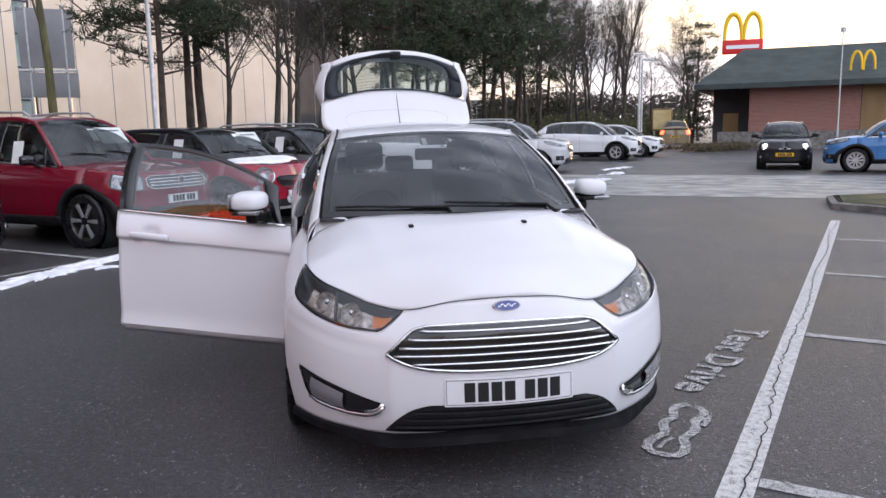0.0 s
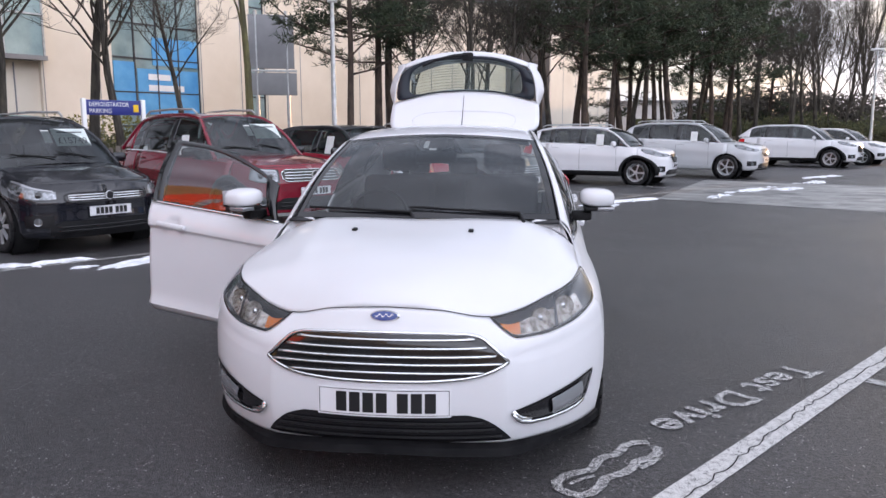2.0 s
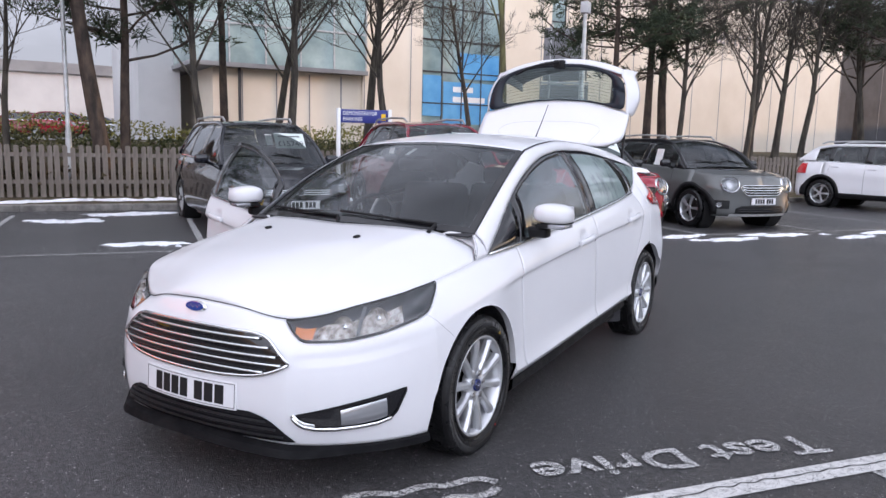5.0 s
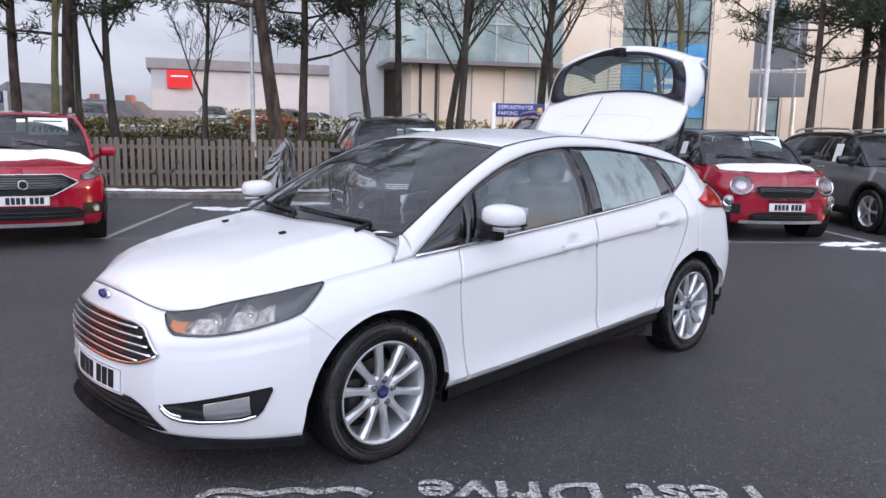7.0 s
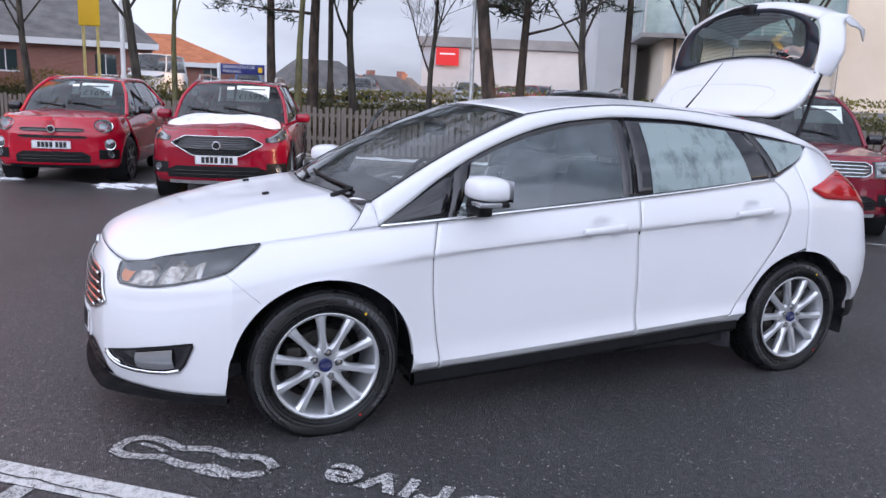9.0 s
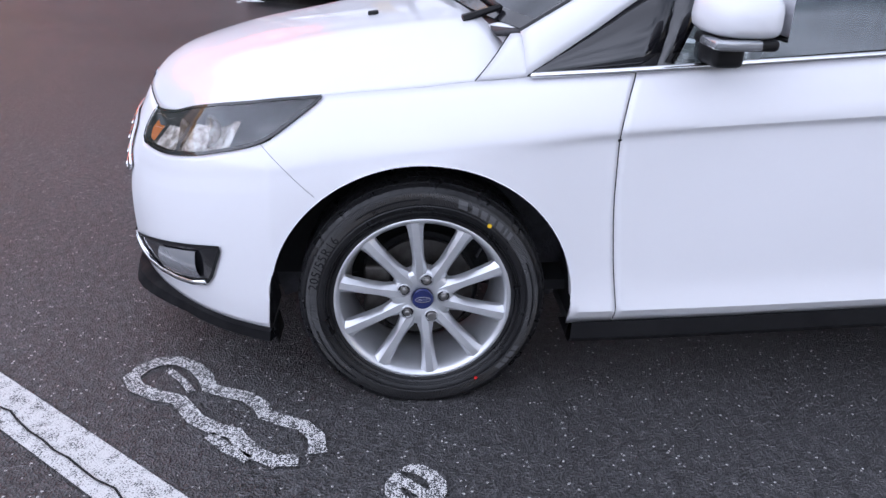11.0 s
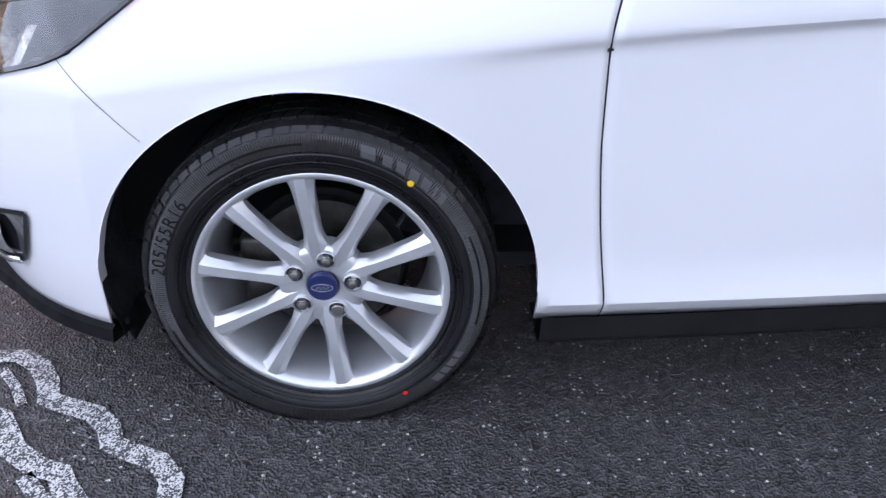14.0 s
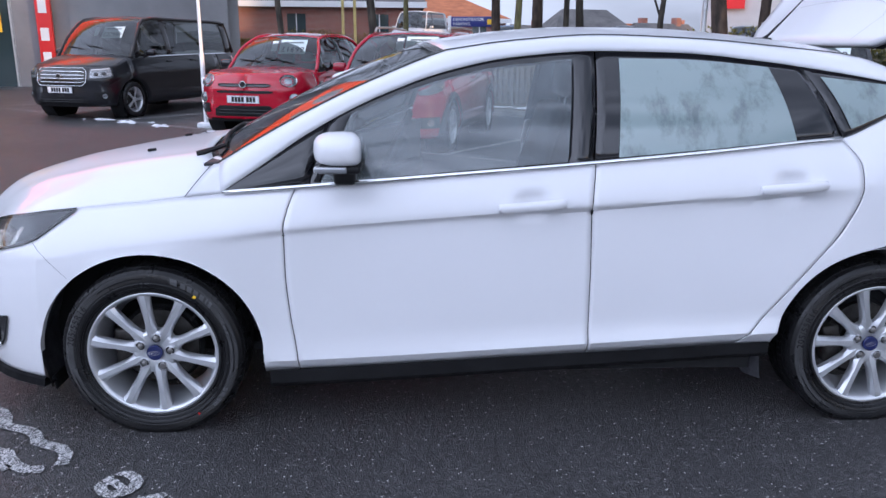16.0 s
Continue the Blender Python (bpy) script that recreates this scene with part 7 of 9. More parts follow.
road_car("white_crossover", "white small crossover with black arches and window sheet", parked(18.77, 1.12, 0.80, 15), white_paint, L=4.16, W=0.87, H=1.55, wb=2.54, fo=0.80, r=0.335, hood=(0.90, 1.01), belt=(0.99, 1.10), grille=(0.34, 0.60, 0.82), shape="shield", plate_z=0.52, low=(0.55, 0.26, 0.42), bars=0, lamp="slant", cladding=True, rails=True, sheet=True, roof=(0.92, 2.75))
road_car("silver_suv", "silver SUV with chrome grille and window sheet", parked(23.2, 0.5, 0.90, 8), silver_paint, L=4.53, W=0.92, H=1.69, wb=2.69, fo=0.90, r=0.35, clear=0.26, hood=(0.96, 1.09), belt=(1.05, 1.17), grille=(0.44, 0.66, 0.88), shape="hex", bars=3, lamp="slant", rails=True, sheet=True, roof=(0.98, 2.95), plate_z=0.56, low=(0.55, 0.32, 0.46))
road_car("white_suv", "white SUV with dark lower cladding, parked", parked(32.3, 0.5, 0.92, 6), white_paint, L=4.57, W=0.93, H=1.66, wb=2.72, fo=0.92, r=0.35, hood=(0.96, 1.07), belt=(1.04, 1.15), grille=(0.50, 0.60, 0.84), bars=0, lamp="slant", cladding=True, roof=(1.05, 2.9))
road_car("pale_hatchback", "pale hatchback with red bumper beside a white SUV", parked(35.6, 0.3, 0.85), white_paint, L=4.2, W=0.89, H=1.52, wb=2.6, fo=0.85, r=0.32, hood=(0.86, 0.98), lamp="slant")
road_car("minibus_van", "dark blue-black passenger van with price card, parked", Matrix.Translation((-12.04, -5.19, 0)) @ Matrix.Rotation(radians(73), 4, "Z"), black_paint, L=5.15, W=0.955, H=1.93, wb=3.2, fo=0.88, r=0.34, clear=0.24, hood=(0.98, 1.18), belt=(1.12, 1.18), cowl=0.12, roof=(0.80, 3.95), rail_w=0.66, grille=(0.52, 0.62, 0.94), bars=4, lamp="tall", card="£22999", van=True, cat="van")
# cars on the far side
road_car("city_car", "small black city car with its headlamps lit", Matrix.Translation((13.9, 18.1, 0)) @ Matrix.Rotation(radians(-33), 4, "Z"), black_paint, L=3.57, W=0.81, H=1.49, wb=2.30, fo=0.70, r=0.30, clear=0.2, hood=(0.86, 0.98), belt=(0.95, 1.02), cowl=0.2, roof=(0.8, 2.1), rail_w=0.50, grille=(0.18, 0.62, 0.66), slots=((0.42, 0.30, 0.40),), plate_z=0.47, lamp_r=(0.10, 0.11), lamp_at=(0.56, 0.72), lamp="round", lit=True, plate="yellow")
road_car("blue_suv", "blue SUV parked beyond a grassy island", Matrix.Translation((15.0, 16.3, 0)) @ Matrix.Rotation(radians(-128), 4, "Z"), blue_paint, L=4.32, W=0.90, H=1.6, wb=2.585, fo=0.87, r=0.34, hood=(0.92, 1.04), grille=(0.3, 0.6, 0.7), bars=0, lamp="slant", cladding=True, roof=(1.05, 2.75), spokes=10)
road_car("beige_suv", "beige SUV with its brake lamps lit", Matrix.Translation((23.4, 44.3, 0)) @ Matrix.Rotation(radians(153), 4, "Z"), beige_paint, L=4.6, W=0.94, H=1.75, wb=2.75, fo=0.9, r=0.36, hood=(0.95, 1.1), belt=(1.08, 1.18), roof=(1.05, 3.0), rear_view=True, rails=True)

# ---- markings, snow, verge, fence ----
def flat_strip(a, b, width, z, extra=0.0):
    a, b = Vector(a), Vector(b)
    d = (b - a).normalized()
    n = Vector((-d.y, d.x)) * width / 2
    k = max(int((b - a).length / 0.5), 1)
    g = Geo()
    for i in range(k + 1):
        p = a.lerp(b, i / k)
        g.v += [(p.x - n.x, p.y - n.y, z), (p.x + n.x, p.y + n.y, z)]
    g.f = [(2 * i, 2 * i + 2, 2 * i + 3, 2 * i + 1) for i in range(k)]
    return g


E0, E1 = Vector((0.905, -1.075)), Vector((6.72, 6.11))
EU = (E1 - E0).normalized()
EN = Vector((EU.y, -EU.x))


def marking(geo, name, mat, label):
    return tagged(geo.mesh(name, mat, smooth=False), label, "road marking", kind="structure")


marking(flat_strip(E0 - EU * 9, E1, 0.13, 0.004), "edge_line", line_paint, "worn white edge line with a crack")
for k, d in enumerate((-4.86, -2.43, 0.0, 2.43, 4.83, 7.26)):
    a = E0 + EU * d + EN * 0.07
    marking(flat_strip(a, a + EN * 4.6, 0.085, 0.004), "bay_line", thin_line_paint, "thin white parking bay line")
crack = Geo()
rnd = random.Random(4)
pts = [E0 - EU * 9 + EU * (i * 0.06) + EN * (0.006 + 0.018 * math.sin(i * 0.13) + rnd.uniform(-0.012, 0.012)) for i in range(300)]
crack.ribbon([(p.x, p.y, 0.0075) for p in pts], [(0, 0, 1)] * len(pts), 0.006)
tagged(crack.mesh("line_crack", gap_dark, smooth=False), "dark crack running along the white line", "crack", kind="structure")
for d in (-12.4, -9.9, -7.4, -4.95, -2.45, 0.0, 2.74, 5.3, 7.85, 10.35, 12.9, 15.4, 17.9, 20.5):
    a = (ROW_P + ROW_U * d).xy
    marking(flat_strip(a, a - ROW_N.xy * 4.7, 0.09, 0.004), "bay_line", thin_line_paint, "thin white parking bay line")
a = ROW_P.xy
marking(flat_strip(a - ROW_U.xy * 12.5, a + ROW_U.xy * 21, 0.06, 0.005), "bay_front_line", thin_line_paint, "thin faded line along the bay fronts")
# stencilled words and little car sign, read from the bay side
T0, T1 = Vector((1.262, -0.150)), Vector((2.278, 0.918))
tu = (T1 - T0).normalized()
tn = Vector((-tu.y, tu.x))
v, f = lettering("Test Drive", 0.285, 1.04, 0.0065)
wid = max(p[0] for p in v)
sc = (T1 - T0).length / wid
words = Geo()
words.add([(T1.x - tu.x * p[0] * sc - tn.x * (p[1] - 0.170), T1.y - tu.y * p[0] * sc - tn.y * (p[1] - 0.170), 0.005) for p in v], f)
marking(words, "stencilled_words", stencil_paint, "worn white stencilled words on the asphalt")
icon = Geo()
C0, CU = Vector((0.905, -0.525)), (Vector((1.10, -0.24)) - Vector((0.70, -0.81))).normalized()
CN = Vector((-CU.y, CU.x))


def icon_line(pts, w=0.035):
    icon.ribbon([(C0.x + CU.x * a + CN.x * b, C0.y + CU.y * a + CN.y * b, 0.005) for a, b in ((0.96 * a - 0.005, b) for a, b in pts)], [(0, 0, 1)] * len(pts), w)


top_line = [(-0.345, 0.0), (-0.335, 0.05), (-0.29, 0.085), (-0.22, 0.088), (-0.15, 0.065), (-0.10, 0.035), (-0.05, 0.045), (0.02, 0.062), (0.08, 0.055), (0.125, 0.03), (0.17, 0.035), (0.24, 0.05), (0.30, 0.035), (0.35, -0.015)]
low_line = [(-0.345, 0.0), (-0.335, -0.05), (-0.28, -0.075), (-0.20, -0.07), (-0.13, -0.05), (-0.08, -0.065), (-0.02, -0.085), (0.06, -0.085), (0.11, -0.07), (0.15, -0.085), (0.22, -0.10), (0.28, -0.095), (0.325, -0.06)]
icon_line(top_line, 0.045)
icon_line(low_line, 0.045)
icon_line([(-0.28, 0.035), (-0.20, 0.02), (-0.13, -0.005)], 0.02)
icon_line([(0.06, -0.11), (0.14, -0.125), (0.22, -0.125)], 0.03)
marking(icon, "stencilled_outline", stencil_paint, "worn white stencilled looping outline on asphalt")
# pale concrete strip across the lane
tagged(mk("concrete_strip", [(3.2, 12.6, 0.006), (9.6, 8.5, 0.006), (40, -9, 0.006), (44, -4, 0.006), (14.3, 13.9, 0.006), (5.6, 19.0, 0.006)], [(0, 1, 2, 3, 4, 5)], concrete, smooth=False), "pale worn concrete strip crossing the lane", "road", kind="structure")
# raised verge behind the bays, with a kerb
def off(a, b, z=0.0):
    p = ROW_P + ROW_U * a - ROW_N * b
    return (p.x, p.y, z)


vg = Geo()


def bank(a, b):
    h = 0.10 + 0.03 * noise.noise(Vector((a * 0.5, b * 0.5, 0)))
    if b > 7.5:
        h += min((b - 7.5) * 0.14, 0.95) + 0.08 * noise.noise(Vector((a * 0.25, b * 0.25, 3)))
    return off(a, b, h)


vg.grid(bank, lin(-45, 75, 97), [5.55, 6.0, 6.5, 7.0, 7.5, 8.5, 9.5, 11, 13, 15, 18, 22, 26, 30], flip=True)
tagged(vg.mesh("verge", verge_mat), "rough leaf-strewn verge behind the parking bays", "verge", kind="structure")
kb = Geo()
for i in range(-40, 60):
    kb.grid(lambda a, k: off(i * 0.92 + a, (5.42, 5.42, 5.44, 5.58, 5.58)[k], (0.0, 0.10, 0.115, 0.115, 0.05)[k]), [0.0, 0.91], [0, 1, 2, 3, 4], flip=True)
tagged(kb.mesh("kerb", kerb_stone, smooth=False), "grey stone kerb edging the verge", "kerb", kind="structure")


def drift(pts, rx, ry, turn, h, seed, label):
    """A thin melting snow patch with a ragged rim."""
    g = Geo()
    c, s = math.cos(turn), math.sin(turn)
    n = 120

    def at(i, r):
        a = 2 * math.pi * i / n
        ca, sa = math.cos(a), math.sin(a)
        k = 0.80 + 0.55 * noise.noise(Vector((ca * 1.6 + seed, sa * 1.6, seed))) + 0.55 * noise.noise(Vector((ca * 5 + seed, sa * 5, seed * 2))) + 0.40 * noise.noise(Vector((ca * 13, sa * 13 + seed, seed * 3)))
        k = max(k, 0.12)
        x, y = ca * rx * r * k, sa * ry * r * k
        z = h * (1 - r ** 3) * (0.55 + 0.9 * noise.noise(Vector((x * 6, y * 9, seed)))) + (0.003 if r < 1 else -0.002)
        return (pts[0] + c * x - s * y, pts[1] + s * x + c * y, pts[2] + z)
    g.grid(at, range(n + 1), [0.02, 0.25, 0.5, 0.75, 0.9, 1.0], flip=True)
    return tagged(g.mesh("snow_patch", snow_mat), label, "snow", group="melting snow patches")


rnd = random.Random(12)
row_turn = math.atan2(ROW_U.y, ROW_U.x)
for a, b, rx, ry in ((2.0, 0.7, 0.65, 0.16), (2.75, 0.25, 0.3, 0.09), (4.4, -0.35, 1.15, 0.17), (5.8, -0.1, 0.85, 0.14), (3.3, 0.15, 0.35, 0.10), (-2.35, 0.2, 0.55, 0.14), (-2.6, -0.15, 0.4, 0.06), (-4.4, -0.15, 0.3, 0.05), (-5.9, -0.15, 0.25, 0.06), (-6.9, -0.1, 0.35, 0.08), (9.8, -0.15, 0.5, 0.12),
                     (10.3, -0.6, 0.6, 0.10), (11.6, -0.3, 0.9, 0.15), (12.7, -0.8, 0.5, 0.12), (14.2, -0.5, 1.1, 0.2), (16.3, -1.3, 0.9, 0.12), (18.6, -1.1, 1.2, 0.25), (19.6, -1.6, 0.8, 0.2), (22.5, -1.2, 1.2, 0.2), (25.5, -0.5, 1.4, 0.2), (7.9, 0.1, 0.45, 0.1), (-7.7, -0.1, 0.3, 0.07), (0.9, 3.6, 0.8, 0.2), (1.9, 4.7, 0.9, 0.25)):
    p = off(a, b, 0.004)
    drift(p, rx * 0.78, ry * 1.25, row_turn + rnd.uniform(-0.25, 0.25), 0.035, rnd.uniform(0, 50), "thin melting snow lying on the asphalt")
    for _ in range(2):
        q = off(a + rnd.uniform(-1.2, 1.2) * rx, b + rnd.uniform(-0.25, 0.25), 0.004)
        drift(q, rx * rnd.uniform(0.10, 0.25), ry * rnd.uniform(0.3, 0.6), row_turn + rnd.uniform(-0.4, 0.4), 0.02, rnd.uniform(0, 50), "small scrap of melting snow on the asphalt")
for i in range(22):
    a = -9 + i * 1.15 + rnd.uniform(-0.4, 0.4)
    p = off(a, 6.0 + rnd.uniform(-0.25, 0.7), 0.10)
    drift(p, rnd.uniform(0.4, 0.95), rnd.uniform(0.14, 0.32), row_turn + rnd.uniform(-0.3, 0.3), 0.05, rnd.uniform(0, 50), "melting snow lying along the verge")
# picket fence
def fence(a0, a1, b, z):
    n = int((a1 - a0) / 2.4)
    fe = thing("picket_fence", "weathered grey wooden picket fence behind the bays", "fence")
    rail = Geo()
    for h in (0.28, 0.82):
        p, q = Vector(off(a0, b + 0.03, z + h)), Vector(off(a1, b + 0.03, z + h))
        rail = Geo()
        d = ROW_N * 0.02
        rail.add([p - d, p + d, p + d + Vector((0, 0, 0.08)), p - d + Vector((0, 0, 0.08)), q - d, q + d, q + d + Vector((0, 0, 0.08)), q - d + Vector((0, 0, 0.08))], [(0, 1, 2, 3), (4, 7, 6, 5), (0, 4, 5, 1), (1, 5, 6, 2), (2, 6, 7, 3), (3, 7, 4, 0)])
        rail.mesh("rail", fence_wood, fe, smooth=False)
    rot = Matrix.Rotation(row_turn, 4, "Z")
    shapes = []
    for k in range(6):
        g, r2 = Geo(), random.Random(k)
        w, h = 0.045 + r2.uniform(-0.004, 0.004), 1.04 + r2.uniform(-0.03, 0.03)
        lean = r2.uniform(-0.015, 0.015)
        g.add([(-w, -0.011, 0), (w, -0.011, 0), (w, 0.011, 0), (-w, 0.011, 0), (-w + lean, -0.011, h - 0.02), (w + lean, -0.011, h - 0.02), (w + lean, 0.011, h - 0.02), (-w + lean, 0.011, h - 0.02), (-w * 0.55 + lean, -0.011, h), (w * 0.55 + lean, -0.011, h), (w * 0.55 + lean, 0.011, h), (-w * 0.55 + lean, 0.011, h)],
              [(0, 3, 2, 1), (0, 1, 5, 4), (1, 2, 6, 5), (2, 3, 7, 6), (3, 0, 4, 7), (4, 5, 9, 8), (5, 6, 10, 9), (6, 7, 11, 10), (7, 4, 8, 11), (8, 9, 10, 11)])
        me = bpy.data.meshes.new("picket")
        me.from_pydata(g.v, [], g.f)
        me.materials.append(fence_wood)
        shapes.append(me)
    r2 = random.Random(99)
    i, a = 0, a0
    while a < a1:
        ob = new("picket", shapes[i % 6])
        ob.parent = fe
        ob.matrix_world = Matrix.Translation(off(a, b, z + r2.uniform(-0.02, 0.01))) @ rot
        a += 0.145 + r2.uniform(-0.012, 0.012)
        i += 1
    for k in range(n + 1):
        Geo().box(-0.05, 0.05, -0.05, 0.05, 0, 1.0).turned(Matrix.Translation(off(a0 + k * (a1 - a0) / n, b + 0.09, z)) @ rot).mesh("fence_post", fence_wood, fe, smooth=False)


fence(-12.0, 24.5, 7.4, 0.09)
# grassy island with a kerb on the far side
isl = Geo()
ip = [Vector((7.63, 7.43)), Vector((8.2, 6.0)), Vector((13.5, 1.8)), Vector((15.5, 3.6)), Vector((9.6, 8.6)), Vector((8.4, 8.6))]
ctr = sum(ip, Vector((0, 0))) / 6
isl.add([(p.x, p.y, 0.0) for p in ip] + [(p.x, p.y, 0.10) for p in ip] + [(p.x + (ctr.x - p.x) * 0.03, p.y + (ctr.y - p.y) * 0.03, 0.12) for p in ip], [(i, (i + 1) % 6, 6 + (i + 1) % 6, 6 + i) for i in range(6)] + [(6 + i, 6 + (i + 1) % 6, 12 + (i + 1) % 6, 12 + i) for i in range(6)])
ik = tagged(isl.mesh("kerb", kerb_stone, smooth=False), "weathered kerb round a grassy island", "kerb", kind="structure")
ig = Geo().add([(p.x + (ctr.x - p.x) * 0.06, p.y + (ctr.y - p.y) * 0.06, 0.125) for p in ip] + [(ctr.x, ctr.y, 0.2)], [(i, (i + 1) % 6, 6) for i in range(6)])
tagged(ig.mesh("grass_island", grass_mat), "patchy winter grass on a traffic island", "grass", kind="structure")


# ---- posts and signs ----
def pole(name, x, y, h, r=0.06, label="", head=None, mat=None, z0=0.0):
    e = thing(name, label, "lamp post" if head else "post", at=Matrix.Translation((x, y, z0)))
    p = Geo().tube([(0, 0, 0), (0, 0, 1.2), (0, 0, 1.25), (0, 0, h)], [r * 1.35, r * 1.3, r, r * 0.75], 14)
    p.mesh("post", mat or galvanised, e).matrix_world = e.matrix_world
    if head == "twin":
        for sg in (-1, 1):
            Geo().rbox(-0.14, 0.14, -0.32, 0.32, -0.05, 0.06, 0.04).turned(Matrix.Translation((sg * 0.0, sg * 0.42, h - 0.02))).mesh("lamp_head", galvanised, e).matrix_world = e.matrix_world
    if head == "box":
        Geo().rbox(-0.10, 0.10, -0.10, 0.10, h - 0.12, h + 0.14, 0.02).mesh("lamp_head", cladding_pale, e).matrix_world = e.matrix_world
    if head == "flood":
        Geo().rbox(-0.35, 0.35, -0.10, 0.10, h - 0.02, h + 0.10, 0.03).mesh("lamp_head", galvanised, e).matrix_world = e.matrix_world
        Geo().rbox(0.2, 0.75, -0.12, 0.12, h - 0.35, h - 0.2, 0.03).mesh("lamp_head", galvanised, e).matrix_world = e.matrix_world
    return e


def demo_sign(x, y, turn, z0, wide=1.0):
    e = thing("parking_sign", "blue board reading demonstrator parking on white posts", "sign", at=Matrix.Translation((x, y, z0)) @ Matrix.Rotation(turn, 4, "Z") @ Matrix.Diagonal((wide, 1, 1, 1)))
    b = Geo().rbox(-0.62, 0.62, -0.015, 0.015, 1.69, 1.97, 0.008, 2).mesh("board", sign_blue, e)
    b.matrix_world = e.matrix_world
    for i, word in enumerate(("DEMONSTRATOR", "PARKING")):
        v, f = lettering(word, 0.15)
        w2 = max(p[0] for p in v)
        k = (0.90 if i == 0 else 0.50) / w2
        o = mk("word", [(p[0] * k - 0.56, -0.019, p[1] * 0.78 + 1.850 - i * 0.122) for p in v], f, sign_white, b, smooth=False)
        o.matrix_world = e.matrix_world
    Geo().rbox(0.44, 0.56, -0.021, -0.014, 1.75, 1.89, 0.004, 1).mesh("mark", sign_yellow, b).matrix_world = e.matrix_world
    for x0 in (-0.67, 0.67):
        Geo().rbox(x0 - 0.045, x0 + 0.045, -0.045, 0.045, 0, 1.99, 0.01, 2).mesh("post", sign_white, e).matrix_world = e.matrix_world
    return e

# ---- trees ----
def bare_tree(seed, h, r0, fork, spread, name, label, mat, limbs=17):
    """A leafless tree: tapered trunk with limbs, and a crown of fine twigs."""
    rn = random.Random(seed)
    wood, twigs = Geo(), Geo()

    def grow(p, d, length, r, level):
        n = (5, 4, 3, 3, 3)[level]
        pts, q, dd = [p], p.copy(), d.copy()
        for i in range(n):
            dd = (dd + Vector((rn.uniform(-1, 1), rn.uniform(-1, 1), rn.uniform(-0.3, 0.8))) * (0.10, 0.16, 0.22, 0.28, 0.3)[level]).normalized()
            q = q + dd * length / n
            pts.append(q.copy())
        end = r * (0.28 if level == 0 else 0.3)
        radii = [r + (end - r) * i / n for i in range(n + 1)]
        if level == 0:
            radii[0] = r * 1.35
        (wood if level < 3 else twigs).tube(pts, radii, (9, 6, 4, 3, 3)[level], caps=False)
        if level >= 4:
            return
        count = (limbs, 8, 6, 5)[level]
        for i in range(count):
            t = (fork + (1 - fork) * (i + 0.5) / count) if level == 0 else (0.25 + 0.75 * (i + rn.random() * 0.8) / count)
            k = min(int(t * n), n - 1)
            c = pts[k].lerp(pts[k + 1], t * n - k)
            ang = rn.uniform(0, 2 * math.pi) if level else 2.4 * i + rn.uniform(-0.4, 0.4)
            side = Vector((math.cos(ang), math.sin(ang), 0))
            axis = (pts[k + 1] - pts[k]).normalized()
            side = (side - axis * side.dot(axis)).normalized()
            tilt = spread * (0.75 + 0.4 * rn.random()) * (1.0 - 0.35 * t if level == 0 else 1)
            nd = (axis * math.cos(tilt) + side * math.sin(tilt) + Vector((0, 0, 0.18))).normalized()
            ln = length * ((0.52, 0.55, 0.55, 0.6)[level]) * (1.05 - 0.45 * t) * rn.uniform(0.8, 1.15)
            grow(c, nd, ln, max(radii[k] * (0.36, 0.5, 0.55, 0.6)[level], 0.005), level + 1)
    grow(Vector((0, 0, -0.3)), Vector((rn.uniform(-0.06, 0.06), rn.uniform(-0.06, 0.06), 1)).normalized(), h * 0.80, r0, 0)
    t = thing(name, label, "tree", group="trees along the verge")
    wood.mesh("trunk", mat, t)
    twigs.mesh("crown", mat, t, "fine bare twigs")
    return t


